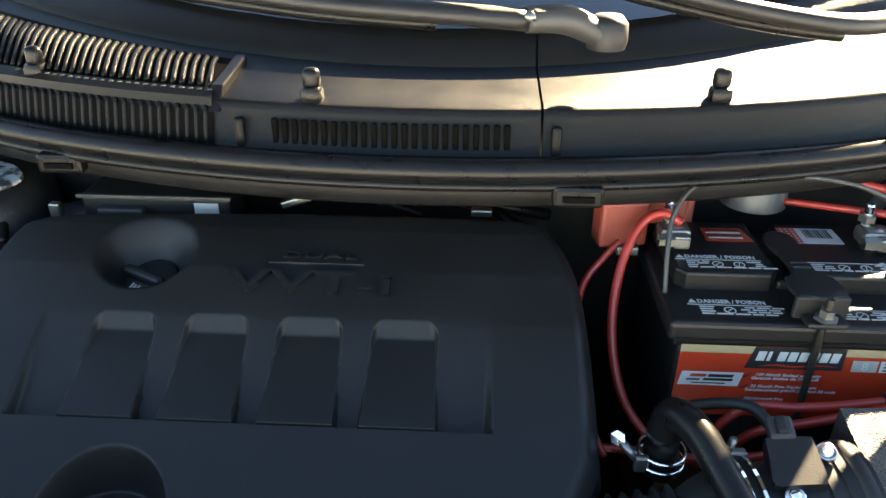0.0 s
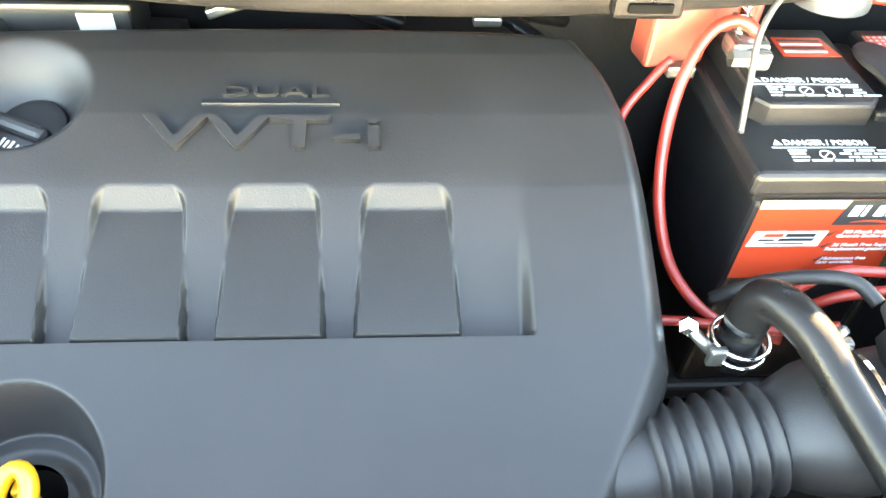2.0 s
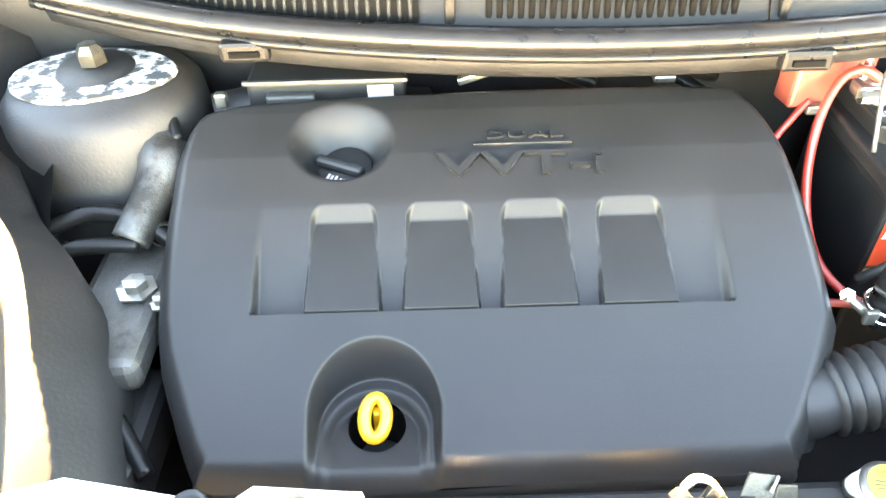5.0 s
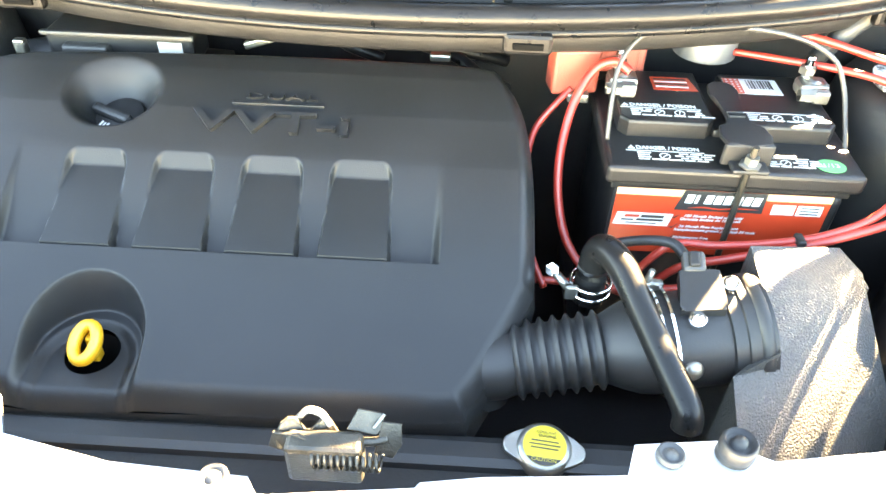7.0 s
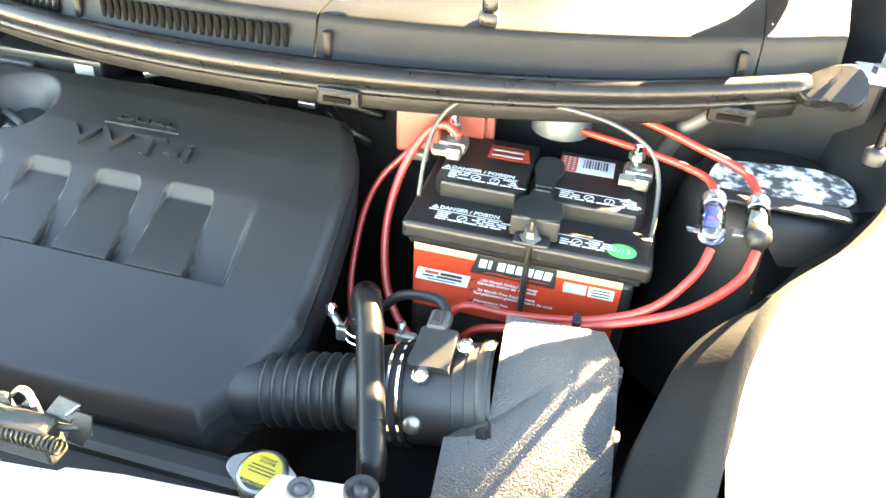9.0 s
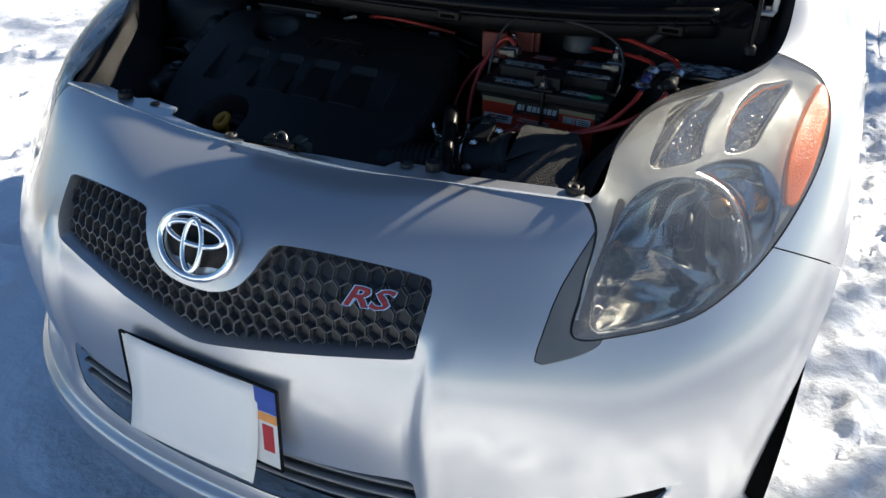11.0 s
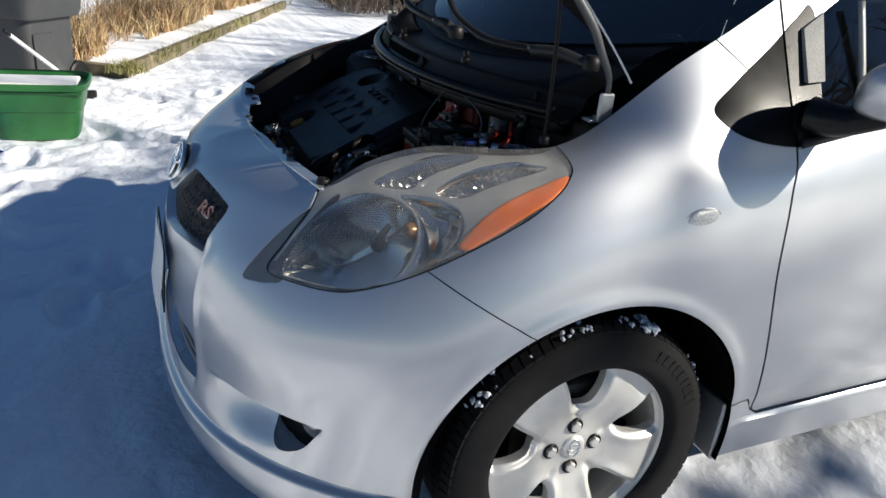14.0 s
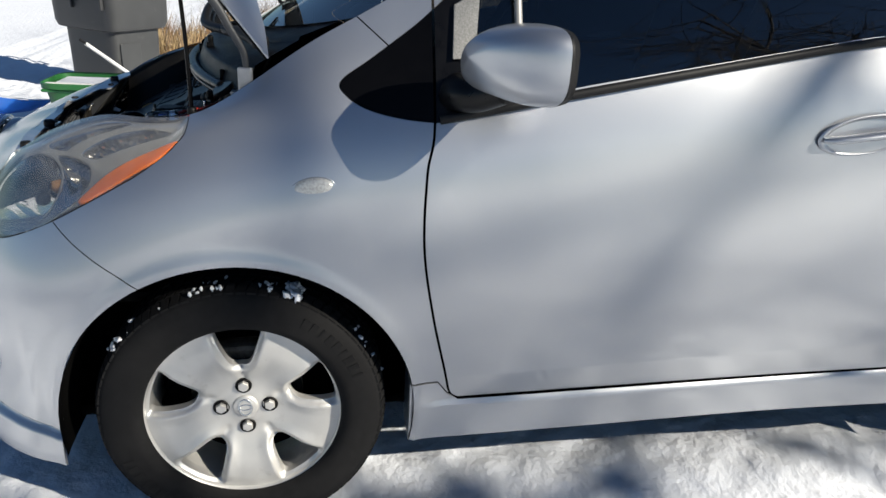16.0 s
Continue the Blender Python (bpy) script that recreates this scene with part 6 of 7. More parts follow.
part("link_terminal", box((.022, .012, .010), (.192, -.102, .848), .002), STEEL, rc1)


def cable(name, pts, r, material, label, n=12):
    ob = part(name, tube(pts, r, n), material, None, "", True)
    return tagged(ob, label, "cable")


cable("power_cable", [(.238, -.115, .885), (.222, -.108, .892), (.202, -.110, .882), (.184, -.128, .850), (.175, -.155, .805), (.178, -.180, .762), (.192, -.205, .727), (.222, -.232, .705), (.27, -.250, .700)], .0046, RED_CABLE, "thick red power cable from the battery clamp")
cable("thin_power_cable", [(.185, -.098, .855), (.170, -.105, .840), (.150, -.118, .815), (.142, -.15, .785), (.146, -.20, .735), (.165, -.245, .705)], .0036, RED_CABLE, "thin red cable running down beside the engine cover")
cable("low_power_cable", [(.15, -.228, .700), (.20, -.232, .702), (.25, -.250, .712), (.30, -.262, .730)], .0042, RED_CABLE, "red cable running under the battery label")
cable("fuse_cable", [(.533, -.206, .870), (.520, -.232, .852), (.480, -.254, .825), (.42, -.262, .800), (.37, -.262, .782), (.33, -.258, .766), (.295, -.245, .742), (.27, -.235, .70)], .0043, RED_CABLE, "red amplifier cable from the inline fuse")
cable("fuse_cable", [(.494, -.212, .868), (.484, -.232, .850), (.455, -.250, .820), (.41, -.256, .798), (.36, -.255, .785), (.32, -.252, .778), (.28, -.246, .77), (.25, -.24, .72)], .0040, RED_CABLE, "red amplifier cable from the inline fuse")
cable("feed_cable", [(.535, -.135, .888), (.522, -.108, .895), (.480, -.082, .900), (.43, -.055, .905), (.37, -.030, .905), (.32, -.02, .89)], .0042, RED_CABLE, "red feed cable behind the battery")
cable("feed_cable", [(.495, -.145, .888), (.485, -.125, .892), (.45, -.098, .890), (.41, -.072, .885), (.36, -.045, .88)], .0038, RED_CABLE, "red feed cable behind the battery")
cable("battery_strap", [(.214, -.180, .845), (.2145, -.165, .880), (.219, -.148, .908), (.236, -.136, .931), (.265, -.130, .941), (.30, -.130, .942), (.35, -.128, .940), (.395, -.126, .930), (.428, -.127, .912), (.442, -.135, .888), (.446, -.155, .862), (.446, -.175, .842)], .0024, GREY_CABLE, "grey carrying strap arched over the battery", 8)
part("zip_tie", box((.008, .016, .018), (.392, -.2585, .789), .002), BLACK, None)
tagged(bpy.data.objects["zip_tie"], "black plastic tie round the red cables", "cable tie")

# inline fuse holders
for (x, y, z), core in (((.4935, -.178, .881), BLUE), ((.534, -.170, .880), LABEL_GREY)):
    fh = thing("fuse_holder", "clear inline fuse holder with chrome ends", "fuse holder", (x, y, z), group="inline fuses")
    R = Euler((radians(94), 0, radians(-3))).to_matrix().to_4x4()
    tb = part("tube", lathe([(.0108, -.020), (.0112, -.018), (.0112, .018), (.0108, .020)], 24, R), CLEAR_TUBE, fh, smooth=True)
    tb.visible_shadow = False
    part("fuse", box((.014, .012, .018), (0, 0, 0), .002, m=R), core, fh)
    part("end_cap", lathe([(.0, .036), (.006, .036), (.0075, .034), (.011, .030), (.0118, .028), (.0118, .018), (.0105, .017)], 20, R), BLACK if core is LABEL_GREY else CLEAR_TUBE, fh, smooth=True)
    part("end_cap", lathe([(.0, -.036), (.006, -.036), (.0078, -.033), (.0095, -.028), (.0112, -.026), (.0112, -.016), (.0095, -.014)], 20, R), CHROME, fh, smooth=True)
    for k in range(4):
        part("collar", lathe([(.0114, -.018 - .003 * k), (.0120, -.019 - .003 * k), (.0114, -.020 - .003 * k)], 20, R), CHROME, fh, smooth=True)
    part("bracket", box((.034, .012, .004), (-.004, -.010, -.010), .0015), CLEAR_TUBE if core is BLUE else STEEL, fh)
part("harness_conduit", tube([(.50, -.03, .94), (.485, -.045, .925), (.46, -.05, .90), (.45, -.04, .87)], .010, 12), TRIM, car, smooth=True)
part("brake_reservoir", lathe([(0, .03), (.025, .03), (.028, .022), (.032, .02), (.034, -.03)], 24, Matrix.Translation((.335, -.025, .90))), mat("grey_reservoir_plastic", (0.05, 0.055, 0.06), rough=0.4, scale=20, vary=0.1, bump=0.02), car, "grey plastic fluid reservoir", smooth=True)

# ---- cowl, wipers, hood, mirrors, cabin ----
def seal_y(x):
    return -.171 + .43 * x * x


def glass_y(x):
    return -.012 + .60 * x * x


def glass_z(x):
    return 1.043 + .19 * x * x


def cowl_front(x):
    return seal_y(x) + .030


def cowl_crease(x):
    return cowl_front(x) + .106 + .02 * x * x, 1.0105 + .16 * x * x


def cowl_sheet(x0, x1, n=40):
    """Grey plastic between windshield and bulkhead: steep rear face, sloping ledge, upright front."""
    v = []
    for i in range(n + 1):
        x = x0 + (x1 - x0) * i / n
        yg, zg, fr = glass_y(x), glass_z(x), cowl_front(x)
        yc, zc = cowl_crease(x)
        yg = max(yg, yc + .006)
        for y, z in ((yg + .014, zg + .003), (yg, zg - .003), (yc + .004, zc + .010), (yc, zc + .001), (yc - .003, zc), (fr + .045, 1.001 + .42 * (zc - 1.001)), (fr + .004, 1.0025), (fr, 1.000), (fr - .002, .994), (fr - .012, .966), (fr - .02, .958), (fr - .022, .945)):
            v.append((x, y, z))
    f = [(i * 12 + j, i * 12 + j + 1, (i + 1) * 12 + j + 1, (i + 1) * 12 + j) for i in range(n) for j in range(11)]
    return v, f


cowl = piece("cowl_panel", *cowl_sheet(-.60, .094), COWL, car, "weathered grey plastic cowl panel with louvres")
sharp(cowl, 45)
thicken(cowl, .002)
cowl2 = piece("cowl_panel", *cowl_sheet(.0965, .515, 26), COWL, car, "plain weathered grey plastic cowl panel")
sharp(cowl2, 45)
thicken(cowl2, .002)
piece("cowl_corner", *cowl_sheet(.5165, .60, 8), COWL, car, "grey corner piece of the cowl")
# rubber weatherstrip along the bulkhead
line = [(x, seal_y(x), .957 + .03 * max(abs(x) - .40, 0)) for x in np.linspace(-.585, .565, 25)]
strip = part("weatherstrip", tube(line, .0125, 16, 3, flat=.95), SEAL, car, "black rubber weatherstrip along the bulkhead", smooth=True)
lowline = [(x, y - .004, z - .013) for x, y, z in line]
part("strip_lip", tube(lowline, .005, 8, 3), SEAL, strip, smooth=True)
part("bulkhead_flange", tube([(x, y + .030, z - .03) for x, y, z in line], .010, 8, 2, flat=1.8), BAY, car, smooth=True)
# flat end pad of the strip
part("strip_end", prism(curve_points([(-.035, -.013), (-.005, -.020), (.022, -.030), (.040, -.012), (.044, .014), (.024, .026), (-.035, .012)], 4, True), -.006, .006, .003, m=Matrix.Translation((.588, -.034, .962)) @ Matrix.Diagonal((.85, .8, 1, 1)) @ Euler((radians(28), radians(-6), radians(24))).to_matrix().to_4x4()), SEAL, car, smooth=False)
# grey clips under the strip
for x in (.128, .50, -.36):
    y, z = seal_y(x), .938
    c = part("strip_clip", box((.045, .014, .020), (x, y - .006, z - .002), .004), SEAL, car, "dark plastic strip clip")
    # the slot is a near-black block, its shade put into the colour
    part("slot_shade", box((.028, .004, .006), (x, y - .0135, z - .003), .001), DARK, c)
for x in (.108, -.175, .50):
    part("strip_post", box((.009, .010, .036), (x, cowl_front(x) - .010, .972), .003), COWL, car)
# louvres: a row of slots in the upright front, their shade painted as near-black bars; two rows of ribs at the far end
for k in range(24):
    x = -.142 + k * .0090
    part("louvre_slot_shade", box((.0056, .005, .023), (x, cowl_front(x) - .0090, .9795), .0012, 1, m=Matrix.Identity(4)), DARK, cowl)
for k in range(42):
    x = -.590 + k * .0093
    fr = cowl_front(x)
    yc, zc = cowl_crease(x)
    part("louvre_rib", tube([(x - .016, fr + .084, 1.001 + .80 * (zc - 1.001) + .0035), (x - .010, fr + .055, 1.001 + .52 * (zc - 1.001) + .0085), (x, fr + .014, 1.0105)], .0026, 6, 3), COWL, cowl, smooth=True)
    part("louvre_rib", tube([(x, fr - .003, .9965), (x, fr - .0085, .982), (x, fr - .015, .963)], .0023, 6, 2), COWL, cowl, smooth=True)
# near-black sheets under the ribs paint the shade inside the louvres
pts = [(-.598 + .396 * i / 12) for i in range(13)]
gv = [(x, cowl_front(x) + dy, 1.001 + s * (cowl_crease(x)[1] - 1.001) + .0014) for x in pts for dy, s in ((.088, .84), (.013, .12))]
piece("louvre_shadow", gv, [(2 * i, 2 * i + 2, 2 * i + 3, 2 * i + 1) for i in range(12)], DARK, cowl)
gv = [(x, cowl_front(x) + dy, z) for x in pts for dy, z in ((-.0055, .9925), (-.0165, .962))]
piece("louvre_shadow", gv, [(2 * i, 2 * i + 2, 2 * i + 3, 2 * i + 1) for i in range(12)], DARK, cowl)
lv = [(x, cowl_front(x) + dy, z) for x in pts for dy, z in ((.016, 1.0065), (.010, 1.0095), (-.002, 1.0040), (-.004, .9965))]
sharp(piece("louvre_ledge", lv, [(4 * i + j, 4 * i + 4 + j, 4 * i + 5 + j, 4 * i + 1 + j) for i in range(12) for j in range(3)], COWL, cowl), 40)
for k in range(24):
    x = -.420 + k * .0093
    part("ledge_notch", box((.0045, .004, .0008), (x, cowl_front(x) + .0065, 1.0085), .0003, 1, m=Matrix.Identity(4)), TRIM, cowl)
part("louvre_end", prism([(cowl_front(-.196) - .006, .992), (cowl_front(-.196) + .012, 1.012), (cowl_front(-.196) + .088, 1.021), (cowl_front(-.196) + .088, 1.008), (cowl_front(-.196), .990)], 0, .012, .002, m=Matrix.Translation((-.206, 0, 0)) @ frame_on((0, 0, 0), (0, 1, 0), (0, 0, 1))), COWL, cowl)
# rubber bumpers on the cowl
for x in (-.110, .256, -.40):
    y, z = cowl_front(x) + .012, 1.004
    nb = part("rubber_bumper", join(box((.020, .018, .016), (x, y, z + .004), .005, 2), box((.016, .014, .020), (x, y + .002, z + .018), .006, 3)), SEAL, car, "small black rubber bumper on the cowl", smooth=True)
    sharp(nb, 40)
# wiper arms at rest along the glass
def wiper(pivot, path, radii):
    base = Vector(pivot)
    arm = part("wiper_arm", tube(path, radii, 12, 5, flat=.75), BLACK, car, "black wiper arm lying above the cowl", smooth=True)
    part("pivot_cap", lathe([(0, .022), (.012, .021), (.018, .014), (.019, .0), (.017, -.008)], 24, Matrix.Translation(base)), BLACK, arm, smooth=True)
    part("arm_head", tube([pivot, tuple(base.lerp(Vector(path[0]), .5) + Vector((0, 0, .008))), path[0]], (.014, .016, .0145), 12, 4, flat=.8), TRIM, arm, smooth=True)
    part("hinge_pin", tube([tuple(Vector(path[0]) + Vector((.003, -.013, .004))), tuple(Vector(path[0]) + Vector((.003, .013, .004)))], .005, 10, 2), STEEL, arm, smooth=True)
    part("blade", tube([(x, y + .012, z - .012) for x, y, z in path[1:]], .006, 8, 5), SEAL, arm, smooth=True)


wiper((.152, -.085, 1.052), [(.078, -.106, 1.072), (.0, -.112, 1.078), (-.10, -.108, 1.084), (-.20, -.088, 1.092), (-.32, -.045, 1.10), (-.46, .04, 1.12)], (.0135, .0125, .011, .010, .008, .006))
wiper((.545, .045, 1.052), [(.44, -.035, 1.065), (.36, -.088, 1.068), (.28, -.102, 1.080), (.18, -.10, 1.10), (.06, -.07, 1.125), (-.10, -.03, 1.15)], (.0135, .0125, .011, .010, .008, .006))

# hood propped open
TH = radians(52)
HINGE = Vector((0, .078, 1.047))


def hood_point(x, d, up):
    """x across, d metres from the hinge line along the panel, up off its face."""
    a = Vector((0, -math.cos(TH), math.sin(TH)))
    n = Vector((0, math.sin(TH), math.cos(TH)))
    return HINGE + Vector((x, 0, 0)) + a * d + n * up


hv, hf = [], []
HN, HM = 36, 24
for i in range(HN + 1):
    w = -1 + 2 * i / HN
    for j in range(HM + 1):
        s = j / HM
        half = .655 - .012 * s - .125 * s * s
        x = w * half
        rear = .215 * (1 - abs(w) ** 2.2)
        front_d = .47 + .13 * (1 - w * w)
        d = rear + (front_d - rear) * s
        up = .055 * (1 - w * w) - .03 * s * s - .012 * smoothstep(.9, 1.0, abs(w))
        hv.append(hood_point(x, d, up))
hf = [(i * (HM + 1) + j, i * (HM + 1) + j + 1, (i + 1) * (HM + 1) + j + 1, (i + 1) * (HM + 1) + j) for i in range(HN) for j in range(HM)]
hood = piece("hood", hv, hf, SILVER, car, "silver hood propped open")
thicken(hood, .004, 0)
piece("hood_underside", [p + Vector((0, -math.sin(TH), -math.cos(TH))) * (.006 + .020 * math.sin(math.pi * (k % (HM + 1)) / HM) * math.sin(math.pi * (k // (HM + 1)) / HN)) for k, p in enumerate(hv)],
      [tuple(reversed(f)) for f in hf], HOOD_UNDERSIDE, hood, "inner frame of the hood, shade put into its colour")
for sgn in (1, -1):
    hb = part("hood_hinge", join(box((.010, .030, .055), (sgn * .650, .022, .992), .003), box((.030, .050, .006), (sgn * .637, .015, .966), .002)), mat("pale_hinge_steel", (0.42, 0.42, 0.42), rough=0.4, metal=0.5, scale=40, vary=0.15, bump=0.1), car, "pale grey hood hinge")
    part("hinge_arm", tube([(sgn * .648, .024, 1.01), (sgn * .648, .020, 1.05), (sgn * .646, -.002, 1.09), (sgn * .642, -.03, 1.14), (sgn * .635, -.08, 1.20)], (.0040, .0045, .0055, .006, .006), 8, flat=1.5), SHADE_STEEL, hb, smooth=True)
    part("hinge_bolt", lathe([(.008, -.003), (.008, .004), (0, .005)], 6, Matrix.Translation((sgn * .640, .012, .972))), STEEL, hb)
top_of_rod = hood_point(.60, .30, -.01)
part("prop_rod", tube([(.632, -.091, .925), (.632, -.092, 1.05), (.628, -.10, 1.20), tuple(top_of_rod)], .0042, 10), GLOSSBLACK, car, "thin black prop rod holding the hood", smooth=True)
part("rod_bushing", lathe([(.009, 0), (.010, .012), (.006, .016), (0, .016)], 16, Matrix.Translation((.632, -.091, .918))), BLACK, car, smooth=True)

# door mirrors
for sgn in (1, -1):
    v, f = [], []
    na, nb = 40, 14
    for j in range(nb + 1):
        s = j / nb
        k = math.sqrt(max(1 - (1 - s) ** 2.3, 0))
        for i in range(na):
            a = 2 * math.pi * i / na
            ca, sa = math.cos(a), math.sin(a)
            p = 2 / (4.6 if ca < 0 and sa < 0 else 3.3)
            ex = math.copysign(abs(ca) ** p, ca) * .107
            ex *= 1 - (.34 * max(0.0, sa) - .04 * max(0.0, -sa) if ca < 0 else -.03 * max(0.0, -sa))
            ez = math.copysign(abs(sa) ** p, sa) * .0690
            x = .924 + ex * k - .018 * (1 - k)
            z = 1.085 + ez * k * (1.0 + .02 * ca) + .006 * (1 - k) + .010 * ca * k
            y = .430 + .118 * s + .040 * (ex * k) / .107 * (1 - .3 * s)
            v.append((sgn * x, y, z))
    f = [(j * na + i, j * na + (i + 1) % na, (j + 1) * na + (i + 1) % na, (j + 1) * na + i) for j in range(nb) for i in range(na)]
    if sgn < 0:
        f = [tuple(reversed(q)) for q in f]
    mirror = piece("door_mirror", v, f, SILVER, doors[0 if sgn > 0 else 1], "silver door mirror housing on a black foot")
    last = v[nb * na:]
    piece("mirror_rim", [(x, y + .001, z) for x, y, z in last] + [(sgn * .924 + (x - sgn * .924) * .97, y + .014, 1.082 + (z - 1.082) * .95) for x, y, z in last] + [(sgn * .924 + (x - sgn * .924) * .90, y + .006, 1.082 + (z - 1.082) * .86) for x, y, z in last],
          [(r * na + i, r * na + (i + 1) % na, (r + 1) * na + (i + 1) % na, (r + 1) * na + i) for r in range(2) for i in range(na)], BLACK, mirror)
    piece("mirror_glass", [(sgn * .924 + (x - sgn * .924) * .92, y + .008, 1.082 + (z - 1.082) * .88) for x, y, z in last], [tuple(range(na))], MIRROR, mirror)
    part("mirror_foot", tube([(sgn * .755, .440, 1.000), (sgn * .783, .452, 1.001), (sgn * .818, .478, 1.006), (sgn * .860, .512, 1.026)], (.040, .036, .029, .025), 20, flat=1.0), MOUNT, mirror, smooth=True)

# door furniture
for k, ob in enumerate(doors):
    sgn = 1 if k == 0 else -1
    M = frame_on((sgn * .8165, 1.325, .945), (0, 1, .14), (0, -.14 * 0, 1))
    if sgn < 0:
        M = Matrix.Diagonal((-1, 1, 1, 1)) @ frame_on((.8165, 1.325, .945), (0, 1, .14), (0, 0, 1))
    cup = part("handle_cup", lathe([(0, -.020), (.6, -.017), (.9, -.004), (1.0, .003), (1.06, .0035), (1.10, .000)], 40, M @ Matrix.Diagonal((.105, .040, 1, 1))), SILVER, ob, "recessed handle cup", smooth=True)
    part("handle", tube([tuple(M @ Vector(p)) for p in ((-.105, .002, .004), (-.08, .002, .016), (0, .003, .024), (.08, .002, .018), (.11, .002, .006))], (.009, .013, .0145, .014, .010), 12, flat=.6), SILVER, cup, smooth=True)
    bl = [(sgn * x, y, z) for x, y, z in ((.7855, .405, .951), (.790, .72, 1.018), (.7815, 1.0, 1.072), (.777, 1.3, 1.128), (.772, 1.58, 1.168))]
    part("belt_moulding", tube(bl, .008, 8, 6, flat=1.2), BLACK, ob, "black window belt strip", smooth=True)
    part("division_bar", tube([(sgn * .772, .565, .995), (sgn * .748, .562, 1.08), (sgn * .70, .556, 1.22)], .0085, 8, 4, flat=.7), mat("grey_window_bar", (0.24, 0.24, 0.235), rough=0.45, metal=0.3, scale=40, vary=0.1, bump=0.05), ob, "grey division bar of the window", smooth=True)
    tv = [(sgn * (x + d), y, z) for d in (.008, -.004) for x, y, z in ((.7285, .432, 1.062), (.729, .476, 1.066), (.668, .489, 1.192), (.678, .437, 1.160))]
    piece("corner_trim", tv, [(0, 1, 2, 3), (7, 6, 5, 4), (0, 4, 5, 1), (1, 5, 6, 2), (2, 6, 7, 3), (3, 7, 4, 0)], mat("grained_window_trim", (0.22, 0.22, 0.215), rough=0.5, scale=300, vary=0.4, bump=0.6, bump_scale=700), ob, "grained grey trim beside the window", smooth=False)

# cabin: dashboard, wheel, seats
part("dashboard", box((1.20, .34, .26), (0, .42, .93), .06, 4), DASH, car, "dark vinyl dashboard")
part("instrument_hood", lathe([(0, .03), (.10, .025), (.14, -.02), (.15, -.06)], 24, Matrix.Translation((0, .36, 1.06)) @ Matrix.Diagonal((1.2, .8, 1, 1))), DASH, car, smooth=True)
steer = part("steering_wheel", oval_ring(.18, .18, .014, 0, Matrix.Translation((.34, .60, 1.02)) @ Euler((radians(64), 0, 0)).to_matrix().to_4x4(), n=36), DASH, car, "black steering wheel", smooth=True)
part("hub", lathe([(0, .02), (.06, .015), (.075, -.02)], 24, Matrix.Translation((.34, .585, 1.015)) @ Euler((radians(64), 0, 0)).to_matrix().to_4x4() @ Matrix.Rotation(math.pi, 4, "X")), DASH, steer, smooth=True)
for sgn in (1, -1):
    seat = part("seat", box((.48, .50, .22), (sgn * .35, 1.15, .62), .06, 4), FABRIC, car, "dark fabric front seat", smooth=True)
    part("backrest", box((.46, .16, .60), (sgn * .35, 1.46, .94), .06, 4, m=Euler((radians(-14), 0, 0)).to_matrix().to_4x4()), FABRIC, seat, smooth=True)
    part("headrest", box((.27, .10, .18), (sgn * .35, 1.56, 1.31), .045, 4), FABRIC, seat, smooth=True)
part("rear_seat", box((1.20, .22, .62), (0, 2.2, .86), .06, 3), FABRIC, car)
part("inner_door", box((.05, 1.15, .55), (.745, 1.0, .68), .02), DASH, car)
part("inner_door", box((.05, 1.15, .55), (-.745, 1.0, .68), .02), DASH, car)

# ---- yard: bins, tub, garden bed, dry grass, bare trees ----
BIN = mat("grey_bin_plastic", (0.042, 0.044, 0.046), rough=0.5, scale=8, vary=0.12, bump=0.1, bump_scale=250, second=(0.09, 0.09, 0.09), second_scale=6, second_from=0.6, second_to=0.85)
BIN_DARK = mat("black_lid_plastic", (0.03, 0.031, 0.033), rough=0.45, scale=8, vary=0.12, bump=0.1, bump_scale=250)
GREEN = mat("green_tub_plastic", (0.022, 0.14, 0.036), rough=0.4, scale=10, vary=0.12, bump=0.05, second=(0.05, 0.20, 0.07), second_scale=5)
WOOD = mat("weathered_timber", (0.20, 0.165, 0.105), rough=0.8, scale=15, vary=0.3, bump=0.6, bump_scale=120, second=(0.10, 0.085, 0.05), second_scale=6, second_from=0.45, second_to=0.7)
STRAW = mat("dry_grass", (0.50, 0.37, 0.20), rough=0.8, scale=4, vary=0.35, bump=0.0, second=(0.30, 0.17, 0.085), second_scale=3.2, second_from=0.47, second_to=0.6)
TWIG = mat("dark_twigs", (0.13, 0.095, 0.07), rough=0.8, scale=10, vary=0.3, bump=0.0)
BARK = mat("grey_bark", (0.12, 0.10, 0.08), rough=0.9, scale=6, vary=0.3, bump=0.5, bump_scale=60)
BLUE_SLED = mat("blue_plastic", (0.02, 0.16, 0.62), rough=0.35, scale=10, vary=0.1, bump=0.02)
BED_SNOW = mat("old_snow", (0.80, 0.82, 0.85), rough=0.75, scale=3, vary=0.05, bump=0.5, bump_scale=60)


